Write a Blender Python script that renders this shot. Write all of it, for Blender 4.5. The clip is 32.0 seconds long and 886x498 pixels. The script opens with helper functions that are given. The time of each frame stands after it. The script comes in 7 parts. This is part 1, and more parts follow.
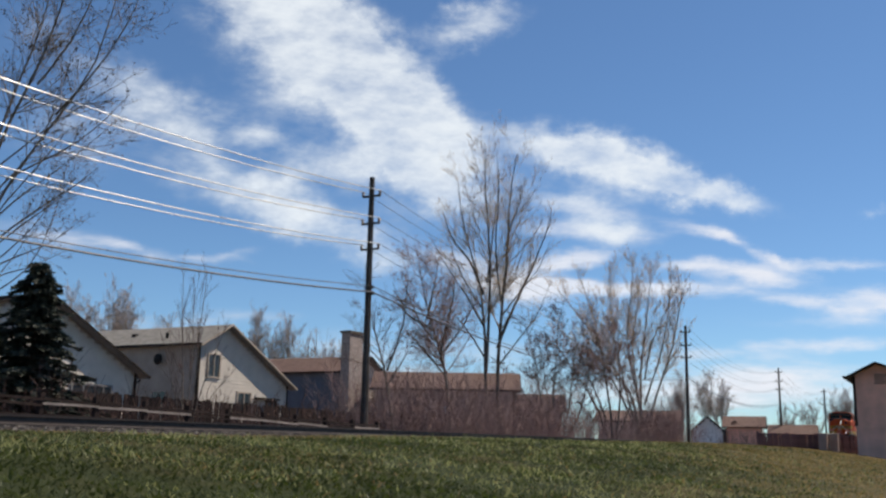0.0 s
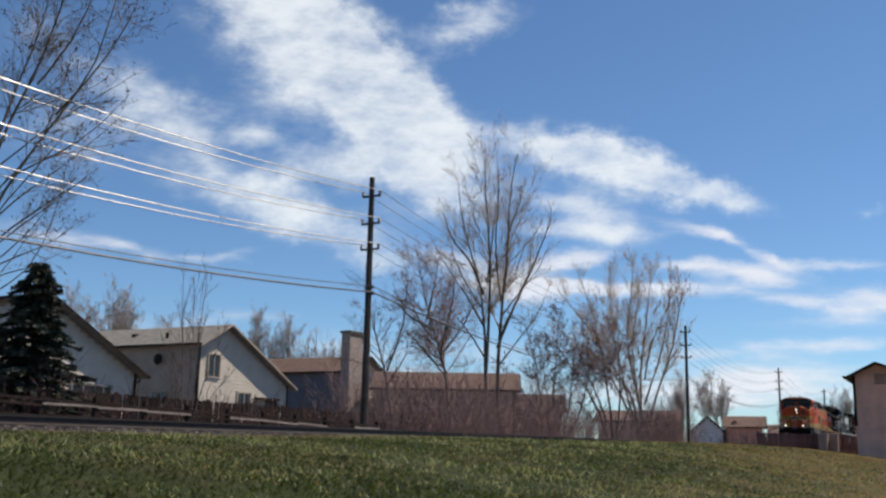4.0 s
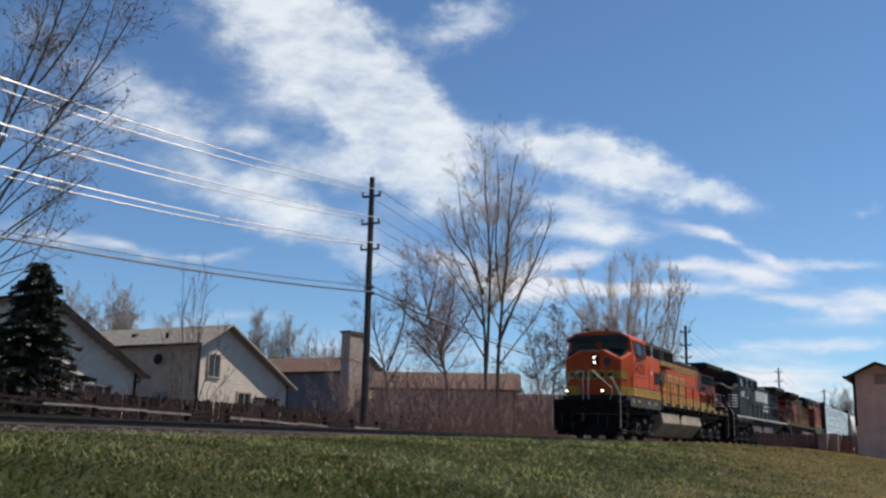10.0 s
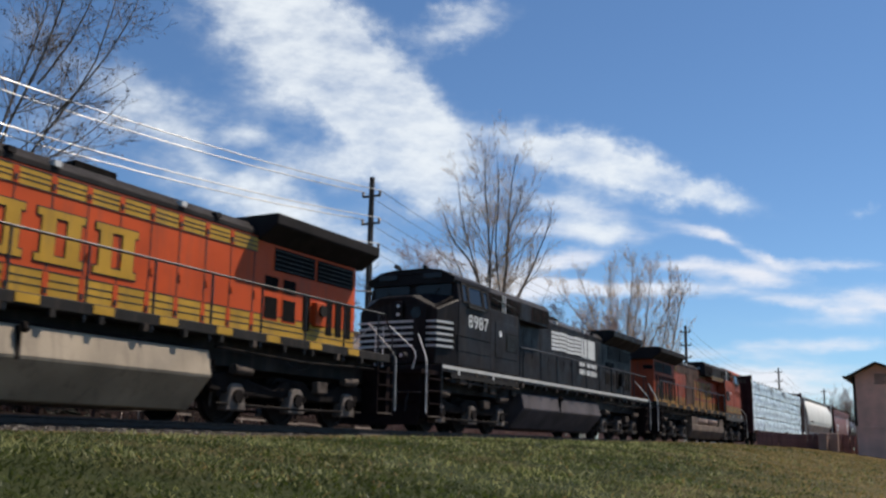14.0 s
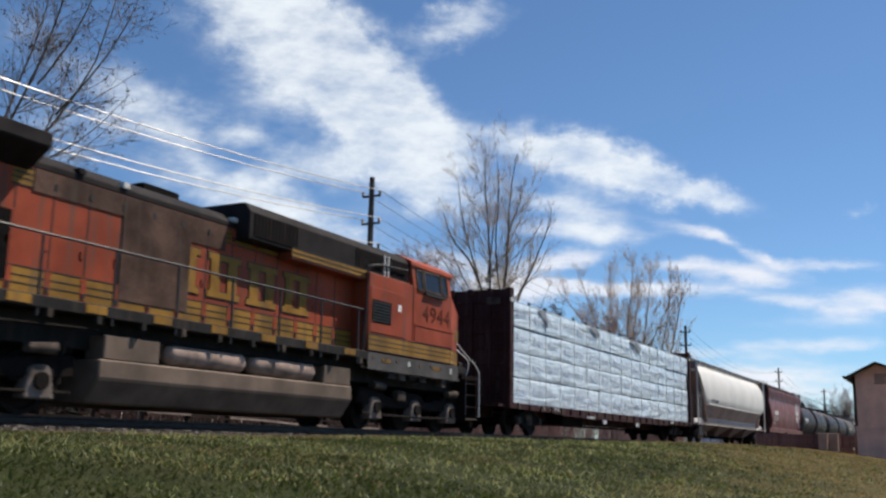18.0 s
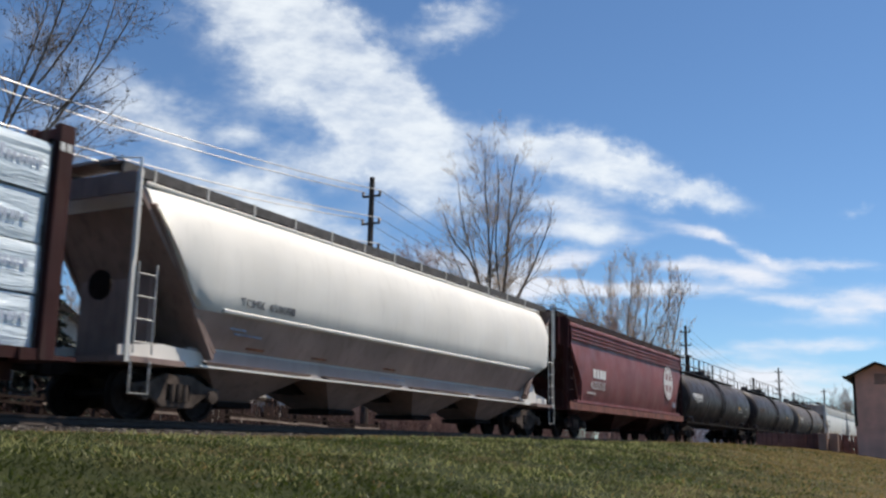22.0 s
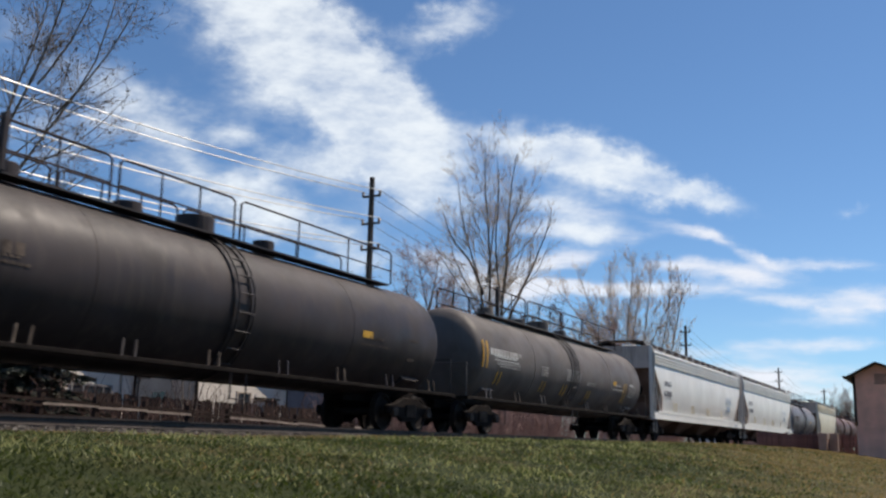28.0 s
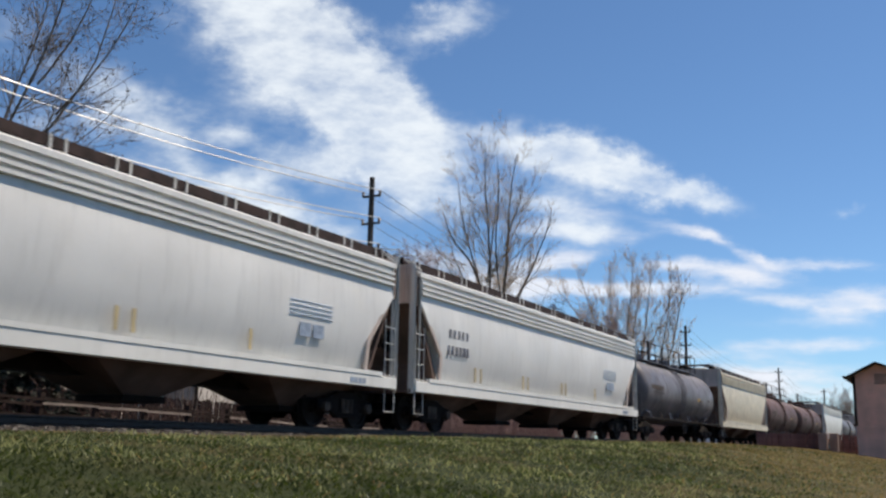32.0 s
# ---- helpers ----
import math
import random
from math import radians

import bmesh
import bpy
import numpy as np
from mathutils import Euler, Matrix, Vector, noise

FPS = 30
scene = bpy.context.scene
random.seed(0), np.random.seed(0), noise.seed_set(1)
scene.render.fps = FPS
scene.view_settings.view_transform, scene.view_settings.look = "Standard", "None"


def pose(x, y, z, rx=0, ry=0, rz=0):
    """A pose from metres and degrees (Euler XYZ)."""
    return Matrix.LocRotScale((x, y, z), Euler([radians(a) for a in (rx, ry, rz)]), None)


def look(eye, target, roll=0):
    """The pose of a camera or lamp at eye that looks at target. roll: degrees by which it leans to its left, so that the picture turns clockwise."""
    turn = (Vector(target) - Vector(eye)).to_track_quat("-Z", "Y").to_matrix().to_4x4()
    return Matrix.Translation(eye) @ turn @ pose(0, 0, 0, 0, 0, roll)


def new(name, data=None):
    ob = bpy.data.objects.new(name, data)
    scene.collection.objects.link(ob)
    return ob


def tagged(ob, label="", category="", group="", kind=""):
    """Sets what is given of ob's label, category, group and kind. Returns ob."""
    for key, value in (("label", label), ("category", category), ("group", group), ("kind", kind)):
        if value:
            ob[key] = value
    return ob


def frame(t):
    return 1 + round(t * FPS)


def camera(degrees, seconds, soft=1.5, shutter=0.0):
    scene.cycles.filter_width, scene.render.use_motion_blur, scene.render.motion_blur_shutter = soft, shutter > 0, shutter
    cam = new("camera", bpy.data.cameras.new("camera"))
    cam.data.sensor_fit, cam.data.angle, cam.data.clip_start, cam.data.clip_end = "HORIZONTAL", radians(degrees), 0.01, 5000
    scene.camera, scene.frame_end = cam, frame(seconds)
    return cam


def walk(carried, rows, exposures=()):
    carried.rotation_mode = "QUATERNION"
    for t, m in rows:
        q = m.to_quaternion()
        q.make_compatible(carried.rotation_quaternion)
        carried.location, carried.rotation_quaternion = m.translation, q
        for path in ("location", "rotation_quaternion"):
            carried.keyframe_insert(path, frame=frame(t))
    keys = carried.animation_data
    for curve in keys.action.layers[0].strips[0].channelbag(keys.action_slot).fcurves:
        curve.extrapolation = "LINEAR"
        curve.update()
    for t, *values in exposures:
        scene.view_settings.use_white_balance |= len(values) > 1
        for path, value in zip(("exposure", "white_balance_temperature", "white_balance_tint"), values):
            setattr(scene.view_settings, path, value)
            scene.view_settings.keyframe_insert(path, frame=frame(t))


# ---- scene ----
# camera: stands still on the grass slope beside the track
# world: x along the track (the train comes from +x), y across it, z = 0 at the rail tops
EYE = Vector((0.0, -14.009, -0.344))
AIM = Vector((0.86563, 0.46034, 0.19690))
cam = camera(48.96, 32.0, soft=2.5, shutter=0.2)
walk(cam, [(0.0, look(EYE, EYE + AIM, 1.054)), (32.0, look(EYE, EYE + AIM, 1.054))],
     exposures=[(0.0, 0.18, 7000, 12), (13.0, 0.18, 7000, 12), (15.5, 0.26, 7000, 12), (32.0, 0.26, 7000, 12)])

# daylight: high sun ahead and to one side
SUN = Vector((0.44, -0.31, 0.84)).normalized()
world = bpy.data.worlds.new("sky")
scene.world = world
world.use_nodes = True
wn = world.node_tree
sky = wn.nodes.new("ShaderNodeTexSky")
sky.sky_type = "NISHITA"
sky.sun_disc = False
sky.sun_elevation = math.asin(SUN.z)
sky.sun_rotation = math.atan2(SUN.x, SUN.y)
sky.altitude = 1600
sky.air_density = 1.0
sky.dust_density = 0.6
sky.ozone_density = 2.0
wn.nodes["Background"].inputs["Strength"].default_value = 0.095
tone = wn.nodes.new("ShaderNodeMix")
tone.data_type, tone.blend_type = "RGBA", "MULTIPLY"
tone.inputs["Factor"].default_value = 1.0
tone.inputs["B"].default_value = (0.66, 0.92, 1.12, 1)
wn.links.new(sky.outputs[0], tone.inputs["A"])
wn.links.new(tone.outputs["Result"], wn.nodes["Background"].inputs["Color"])
sun = new("sun", bpy.data.lights.new("sun", "SUN"))
sun.data.energy, sun.data.angle, sun.data.color = 5.0, radians(0.5), (1.0, 0.935, 0.85)
sun.matrix_world = look(SUN * 100, (0, 0, 0))


# ---- materials ----
def material(name, color, rough=0.6, metal=0.0, var=0.25, scale=3.0, grain=40.0, bump=0.15, tint=None, spec=0.5, streak=0.0, pick=0.0):
    """A surface with variation at two scales, fine relief, and, with streak, grime that runs down the sides."""
    m = bpy.data.materials.new(name)
    m.use_nodes = True
    t = m.node_tree
    b = t.nodes["Principled BSDF"]
    b.inputs["Roughness"].default_value, b.inputs["Metallic"].default_value = rough, metal
    b.inputs["Specular IOR Level"].default_value = spec
    co = t.nodes.new("ShaderNodeTexCoord").outputs["Object"]
    def noise_node(s, detail, vec=co):
        n = t.nodes.new("ShaderNodeTexNoise")
        n.inputs["Scale"].default_value, n.inputs["Detail"].default_value = s, detail
        t.links.new(vec, n.inputs["Vector"])
        return n.outputs["Fac"]
    def mixed(fac, a, c, kind="MIX"):
        n = t.nodes.new("ShaderNodeMix")
        n.data_type, n.blend_type = "RGBA", kind
        if isinstance(fac, float):
            n.inputs["Factor"].default_value = fac
        else:
            t.links.new(fac, n.inputs["Factor"])
        for v, s in ((a, n.inputs["A"]), (c, n.inputs["B"])):
            if isinstance(v, tuple):
                s.default_value = (*v[:3], 1)
            else:
                t.links.new(v, s)
        return n.outputs["Result"]
    def ramp(fac, lo, hi, a=0.0, z=1.0):
        n = t.nodes.new("ShaderNodeMapRange")
        n.inputs["From Min"].default_value, n.inputs["From Max"].default_value = lo, hi
        n.inputs["To Min"].default_value, n.inputs["To Max"].default_value = a, z
        t.links.new(fac, n.inputs["Value"])
        return n.outputs["Result"]
    dark = tint or tuple(v * (1 - var) for v in color)
    light = tuple(min(1, v * (1 + var * 0.6)) for v in color)
    big = ramp(noise_node(scale, 5), 0.35, 0.65)
    col = mixed(big, dark, light)
    col = mixed(ramp(noise_node(grain, 3), 0.3, 0.7), col, mixed(1.0, col, tuple([1 - var * 0.5] * 3), "MULTIPLY"))
    if streak:
        mp = t.nodes.new("ShaderNodeMapping")
        mp.inputs["Scale"].default_value = (2.2, 2.2, 0.25)
        t.links.new(co, mp.inputs["Vector"])
        st = ramp(noise_node(2.5, 6, mp.outputs[0]), 0.52, 0.72, 0.0, streak)
        col = mixed(st, col, (0.09, 0.07, 0.055))
    if pick:
        oi = t.nodes.new("ShaderNodeObjectInfo").outputs["Random"]
        col = mixed(ramp(oi, 0, 1, 0, pick), col, tuple(v * 0.45 for v in color))
    t.links.new(col, b.inputs["Base Color"])
    t.links.new(ramp(noise_node(scale * 2.3, 4), 0.3, 0.7, max(0.05, rough - 0.12), min(1, rough + 0.12)), b.inputs["Roughness"])
    if bump:
        n = t.nodes.new("ShaderNodeBump")
        n.inputs["Strength"].default_value, n.inputs["Distance"].default_value = bump, 0.02
        t.links.new(noise_node(grain, 4), n.inputs["Height"])
        t.links.new(n.outputs[0], b.inputs["Normal"])
    return m


M = {}
def mat(key, *a, **k):
    M[key] = material(key, *a, **k)
    return M[key]

mat("orange", (0.55, 0.080, 0.020), 0.55, var=0.16, scale=0.9, bump=0.05, streak=0.3, spec=0.15)
mat("orange_worn", (0.34, 0.066, 0.030), 0.6, var=0.3, scale=0.8, bump=0.08, streak=0.6, spec=0.15)
mat("yellow_worn", (0.31, 0.16, 0.03), 0.6, var=0.35, scale=1.2, streak=0.6, spec=0.15)
mat("cab_glass", (0.012, 0.013, 0.015), 0.15, var=0.1, bump=0.0, spec=0.25)
mat("yellow", (0.50, 0.28, 0.035), 0.5, var=0.2, scale=1.2, bump=0.05, streak=0.35, spec=0.2)
mat("digit_brown", (0.12, 0.032, 0.022), 0.8, var=0.2, spec=0.05)
mat("soffit_grey", (0.16, 0.155, 0.16), 0.8, var=0.15)
mat("loco_green", (0.022, 0.024, 0.022), 0.5, var=0.3, scale=1.0, bump=0.06, streak=0.2, spec=0.3)
mat("loco_black", (0.015, 0.0125, 0.013), 0.55, var=0.35, scale=1.0, bump=0.06, streak=0.2, spec=0.12)
mat("tank_dark", (0.085, 0.075, 0.08), 0.7, var=0.3, scale=1.0, streak=0.3, spec=0.15)
mat("roof_grey", (0.022, 0.019, 0.019), 0.75, var=0.3, scale=1.5, spec=0.1)
mat("frame_grey", (0.022, 0.020, 0.019), 0.75, var=0.35, scale=1.2, streak=0.3, spec=0.15)
mat("sill_grey", (0.085, 0.08, 0.077), 0.7, var=0.35, scale=1.5, streak=0.4, spec=0.15)
mat("tank_grey", (0.34, 0.275, 0.20), 0.6, var=0.25, scale=0.8, streak=0.4, spec=0.3)
mat("truck_iron", (0.013, 0.0095, 0.0085), 0.85, var=0.45, scale=2.5, bump=0.25, spec=0.1)
mat("truck_pale", (0.18, 0.15, 0.13), 0.9, var=0.45, scale=3.0, bump=0.25, spec=0.1)
mat("truck_dusty", (0.095, 0.075, 0.063), 0.9, var=0.5, scale=3.0, bump=0.25, spec=0.1)
mat("wheel_steel", (0.016, 0.012, 0.011), 0.75, var=0.4, scale=4, spec=0.15)
mat("black_gap", (0.004, 0.003, 0.003), 0.9, var=0.3, spec=0.1)
mat("rubber", (0.012, 0.012, 0.012), 0.7)
mat("white_paint", (0.78, 0.78, 0.76), 0.5, var=0.08, streak=0.15)
mat("rail_white", (0.62, 0.62, 0.6), 0.5, var=0.1)
mat("handrail_black", (0.02, 0.02, 0.022), 0.5)
mat("boxcar_red", (0.040, 0.011, 0.011), 0.7, var=0.3, scale=1.0, streak=0.4, spec=0.2)
mat("hopper_red", (0.21, 0.060, 0.058), 0.55, var=0.2, scale=0.7, streak=0.3)
mat("rust", (0.26, 0.10, 0.045), 0.8, var=0.45, scale=4, bump=0.3)
mat("sill_rust", (0.17, 0.055, 0.038), 0.75, var=0.45, scale=3, bump=0.2)
mat("hopper_white", (0.69, 0.68, 0.635), 0.55, var=0.08, scale=0.6, bump=0.03, streak=0.10)
mat("hopper_pale", (0.68, 0.67, 0.64), 0.45, var=0.08, scale=0.6, bump=0.03, streak=0.12)
mat("hopper_cream", (0.62, 0.56, 0.43), 0.5, var=0.15, streak=0.3)
mat("end_brown", (0.125, 0.083, 0.068), 0.75, var=0.35, scale=1.2, streak=0.5, spec=0.2)
mat("tank_black", (0.034, 0.026, 0.027), 0.55, var=0.35, scale=0.8, bump=0.04, streak=0.25, spec=0.25)
mat("tank_brown", (0.115, 0.102, 0.097), 0.6, var=0.3, scale=0.8, bump=0.04, streak=0.35, spec=0.18)
mat("tank_worn", (0.17, 0.125, 0.095), 0.7, var=0.35, scale=1.2, streak=0.5, spec=0.2)
mat("tank_peeling", (0.32, 0.235, 0.195), 0.75, var=0.4, scale=3.0, streak=0.4, spec=0.2)
mat("tank_slate", (0.15, 0.14, 0.15), 0.5, var=0.3, scale=0.8, bump=0.04, spec=0.3)
mat("wrap", (0.64, 0.74, 0.80), 0.28, var=0.07, scale=1.2, grain=9, bump=0.0)
def crumple(m):
    """Horizontal pulls and folds in plastic sheet."""
    t = m.node_tree
    co = t.nodes.new("ShaderNodeTexCoord").outputs["Object"]
    last = None
    for sc, dist, rot in (((0.35, 1.0, 3.0), 0.07, 0.14), ((0.9, 1.0, 11.0), 0.014, -0.18)):
        mp = t.nodes.new("ShaderNodeMapping")
        mp.inputs["Scale"].default_value, mp.inputs["Rotation"].default_value = sc, (0, rot, 0)
        n = t.nodes.new("ShaderNodeTexNoise")
        n.inputs["Scale"].default_value, n.inputs["Detail"].default_value, n.inputs["Distortion"].default_value = 1.0, 5, 1.2
        b = t.nodes.new("ShaderNodeBump")
        b.inputs["Strength"].default_value, b.inputs["Distance"].default_value = 1.0, dist
        t.links.new(co, mp.inputs["Vector"])
        t.links.new(mp.outputs[0], n.inputs["Vector"])
        t.links.new(n.outputs["Fac"], b.inputs["Height"])
        if last:
            t.links.new(last, b.inputs["Normal"])
        last = b.outputs[0]
    t.links.new(last, t.nodes["Principled BSDF"].inputs["Normal"])
crumple(M["wrap"])
mat("wrap_grey", (0.24, 0.25, 0.26), 0.45, var=0.3, scale=4)
mat("print_faint", (0.45, 0.51, 0.61), 0.5, var=0.2, scale=8)
mat("strap_grey", (0.10, 0.10, 0.11), 0.7, var=0.2)
mat("stencil_dark", (0.05, 0.05, 0.055), 0.6, var=0.2)
mat("stencil_soft", (0.13, 0.13, 0.15), 0.6, var=0.3, scale=8)
mat("stencil_dust", (0.30, 0.285, 0.27), 0.7, var=0.4, scale=6)
mat("bracket_grey", (0.50, 0.49, 0.46), 0.55, var=0.15)
mat("walk_grey", (0.07, 0.065, 0.062), 0.7, var=0.4, scale=6)
mat("walk_dark", (0.034, 0.02, 0.018), 0.75, var=0.4, scale=4, spec=0.2)
mat("twig_tan", (0.46, 0.35, 0.25), 0.9, var=0.3, scale=5, spec=0.1)
mat("twig_pale", (0.62, 0.46, 0.32), 0.9, var=0.3, scale=5, spec=0.1)
mat("twig_rose", (0.33, 0.225, 0.20), 0.9, var=0.3, scale=5, spec=0.1)
mat("twig_grey", (0.20, 0.165, 0.14), 0.9, var=0.35, scale=5, spec=0.15)
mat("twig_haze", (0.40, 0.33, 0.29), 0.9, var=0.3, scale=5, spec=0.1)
mat("bud_dark", (0.10, 0.075, 0.055), 0.85, var=0.4, scale=8)
# end_pale: the end wall's warm shade mixed into the colour, besides dirt
mat("end_pale", (0.50, 0.42, 0.375), 0.7, var=0.2, scale=1.0, streak=0.4, spec=0.2)
mat("end_taupe", (0.27, 0.20, 0.178), 0.75, var=0.25, scale=1.0, streak=0.4, spec=0.2)
mat("grime_brown", (0.19, 0.135, 0.11), 0.75, var=0.35, scale=1.5, streak=0.4, spec=0.2)
# lower panel and skirt: shade under the bulging side put into the colour
mat("hopper_shade", (0.39, 0.28, 0.24), 0.6, var=0.2, scale=0.8, streak=0.3)
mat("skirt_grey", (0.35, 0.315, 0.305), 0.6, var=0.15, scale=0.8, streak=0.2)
mat("print_grey", (0.27, 0.33, 0.42), 0.6, var=0.3, scale=8)
mat("stripe_tan", (0.50, 0.40, 0.22), 0.6, var=0.2)
mat("bark", (0.20, 0.165, 0.135), 0.9, var=0.45, scale=6, bump=0.5, spec=0.15)
mat("bark_dark", (0.115, 0.095, 0.08), 0.9, var=0.45, scale=6, bump=0.5, spec=0.15)
mat("bark_pale", (0.33, 0.28, 0.22), 0.9, var=0.4, scale=6, bump=0.4)
mat("twig", (0.33, 0.27, 0.22), 0.9, var=0.3, scale=5)
mat("twig_red", (0.115, 0.070, 0.058), 0.9, var=0.35, scale=5, spec=0.15)
mat("bud", (0.26, 0.20, 0.13), 0.85, var=0.4, scale=8)
mat("needles", (0.048, 0.058, 0.040), 0.75, var=0.5, scale=4)
mat("pole_wood", (0.055, 0.042, 0.034), 0.85, var=0.35, scale=5, bump=0.3)
mat("wire", (0.46, 0.45, 0.42), 0.45, metal=0.4, var=0.1)
mat("wire_dark", (0.06, 0.06, 0.065), 0.5, var=0.1)
mat("insulator", (0.09, 0.06, 0.05), 0.3)
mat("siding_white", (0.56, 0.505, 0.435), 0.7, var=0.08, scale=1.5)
# beige side walls: siding_white with lesser light put in; also used as trim
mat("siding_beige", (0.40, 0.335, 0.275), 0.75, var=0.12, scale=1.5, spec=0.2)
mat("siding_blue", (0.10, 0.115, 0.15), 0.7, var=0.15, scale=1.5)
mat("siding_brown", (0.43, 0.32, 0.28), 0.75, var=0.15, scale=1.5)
mat("siding_tan", (0.88, 0.47, 0.35), 0.75, var=0.14, scale=1.5, spec=0.2)
mat("shingle_grey", (0.27, 0.25, 0.22), 0.9, var=0.25, scale=3, bump=0.4)
mat("shingle_brown", (0.165, 0.098, 0.076), 0.9, var=0.25, scale=3, bump=0.4)
mat("shingle_dark", (0.085, 0.07, 0.065), 0.9, var=0.25, scale=3, bump=0.4)
mat("trim_brown", (0.024, 0.017, 0.014), 0.8, spec=0.15)
mat("pilot_black", (0.018, 0.012, 0.012), 0.9, var=0.4, scale=2.0, spec=0.04)
mat("tank_rust", (0.11, 0.055, 0.045), 0.6, var=0.3, scale=1.0, streak=0.3, spec=0.3)
mat("soot_brown", (0.105, 0.062, 0.048), 0.8, var=0.5, scale=1.4, grain=20, streak=0.5, spec=0.1)
mat("brick_pale", (0.32, 0.26, 0.23), 0.85, var=0.25, scale=6)
mat("fence_wood", (0.034, 0.022, 0.019), 0.85, var=0.35, scale=3, bump=0.3, pick=0.6, spec=0.15)
mat("fence_pale", (0.26, 0.215, 0.19), 0.85, var=0.25, scale=3, bump=0.3)
mat("fence_plum", (0.31, 0.175, 0.165), 0.85, var=0.3, scale=3, bump=0.3, pick=0.5, spec=0.2)
mat("glass_dark", (0.03, 0.035, 0.04), 0.08, var=0.1, bump=0.0)
mat("rail_iron", (0.022, 0.014, 0.012), 0.6, metal=0.2, var=0.3, scale=5)
mat("tie_wood", (0.06, 0.048, 0.04), 0.9, var=0.4, scale=4, bump=0.4)
mat("stone", (0.135, 0.118, 0.10), 0.9, var=0.4, scale=8, bump=0.3)
mat("bed_stone", (0.045, 0.036, 0.031), 0.95, var=0.5, scale=9, grain=25, bump=0.5, spec=0.1)
mat("lens", (0.8, 0.8, 0.75), 0.2, var=0.02, bump=0.0)


def lamp_glow(name, color, power):
    m = bpy.data.materials.new(name)
    m.use_nodes = True
    b = m.node_tree.nodes["Principled BSDF"]
    b.inputs["Base Color"].default_value = (0.9, 0.9, 0.85, 1)
    b.inputs["Emission Color"].default_value = (*color, 1)
    b.inputs["Emission Strength"].default_value = power
    M[name] = m

lamp_glow("headlight_glow", (1.0, 0.93, 0.8), 3.0)

# ---- mesh helpers ----
class Geo:
    """Gathers faces for one mesh."""
    def __init__(self):
        self.v, self.f = [], []

    def add(self, verts, faces):
        n = len(self.v)
        self.v += [tuple(p) for p in verts]
        self.f += [tuple(i + n for i in q) for q in faces]
        return self

    def box(self, x0, x1, y0, y1, z0, z1):
        p = [(x, y, z) for x in (x0, x1) for y in (y0, y1) for z in (z0, z1)]
        return self.add(p, [(0, 1, 3, 2), (4, 6, 7, 5), (0, 4, 5, 1), (2, 3, 7, 6), (0, 2, 6, 4), (1, 5, 7, 3)])

    def cbox(self, c, s, m=None):
        """A box of size s about c, turned by m."""
        p = [Vector((a * s[0] / 2, b * s[1] / 2, d * s[2] / 2)) for a in (-1, 1) for b in (-1, 1) for d in (-1, 1)]
        p = [(m @ q if m else q) + Vector(c) for q in p]
        return self.add(p, [(0, 1, 3, 2), (4, 6, 7, 5), (0, 4, 5, 1), (2, 3, 7, 6), (0, 2, 6, 4), (1, 5, 7, 3)])

    def loft(self, rings, caps=True):
        k = len(rings[0])
        v = [p for r in rings for p in r]
        f = [(i * k + j, i * k + (j + 1) % k, (i + 1) * k + (j + 1) % k, (i + 1) * k + j)
             for i in range(len(rings) - 1) for j in range(k)]
        if caps:
            f += [tuple(range(k))[::-1], tuple(range((len(rings) - 1) * k, len(rings) * k))]
        return self.add(v, f)

    def extrude_x(self, poly, x0, x1):
        """poly: (y, z) points."""
        return self.loft([[(x0, y, z) for y, z in poly], [(x1, y, z) for y, z in poly]])

    def extrude_y(self, poly, y0, y1):
        """poly: (x, z) points."""
        return self.loft([[(x, y0, z) for x, z in poly], [(x, y1, z) for x, z in poly]])

    def tube(self, pts, r0, r1=None, n=6, caps=True):
        r1 = r0 if r1 is None else r1
        pts = [Vector(p) for p in pts]
        rings, side = [], None
        for i, p in enumerate(pts):
            d = (pts[min(i + 1, len(pts) - 1)] - pts[max(i - 1, 0)]).normalized()
            if side is None:
                side = d.orthogonal().normalized()
            side = (side - d * side.dot(d))
            side = side.normalized() if side.length > 1e-6 else d.orthogonal().normalized()
            up = d.cross(side)
            r = r0 + (r1 - r0) * i / max(1, len(pts) - 1)
            rings.append([p + (side * math.cos(a) + up * math.sin(a)) * r for a in (2 * math.pi * j / n for j in range(n))])
        return self.loft(rings, caps)

    def disc(self, c, r, axis="y", n=20, depth=0.01):
        k = {"x": (1, 0, 0), "y": (0, 1, 0), "z": (0, 0, 1)}[axis]
        c = Vector(c)
        return self.tube([c - Vector(k) * depth / 2, c + Vector(k) * depth / 2], r, r, n)

    def lathe_x(self, prof, cy, cz, n=28):
        """prof: (x, radius) points, turned about the line y = cy, z = cz."""
        return self.loft([[(x, cy + r * math.sin(a), cz + r * math.cos(a)) for a in (2 * math.pi * j / n for j in range(n))] for x, r in prof])

    def mesh(self, name, m, smooth=False, bevel=0.0):
        me = bpy.data.meshes.new(name)
        me.from_pydata(self.v, [], self.f)
        bm = bmesh.new()
        bm.from_mesh(me)
        bmesh.ops.recalc_face_normals(bm, faces=bm.faces)
        if bevel:
            bmesh.ops.bevel(bm, geom=[e for e in bm.edges if e.is_manifold and e.calc_face_angle(0) > 0.5],
                            offset=bevel, segments=1, affect="EDGES", clamp_overlap=True)
        for f in bm.faces:
            f.smooth = smooth
        bm.to_mesh(me)
        bm.free()
        if smooth:
            me.set_sharp_from_angle(angle=radians(38))
        me.materials.append(m)
        return me


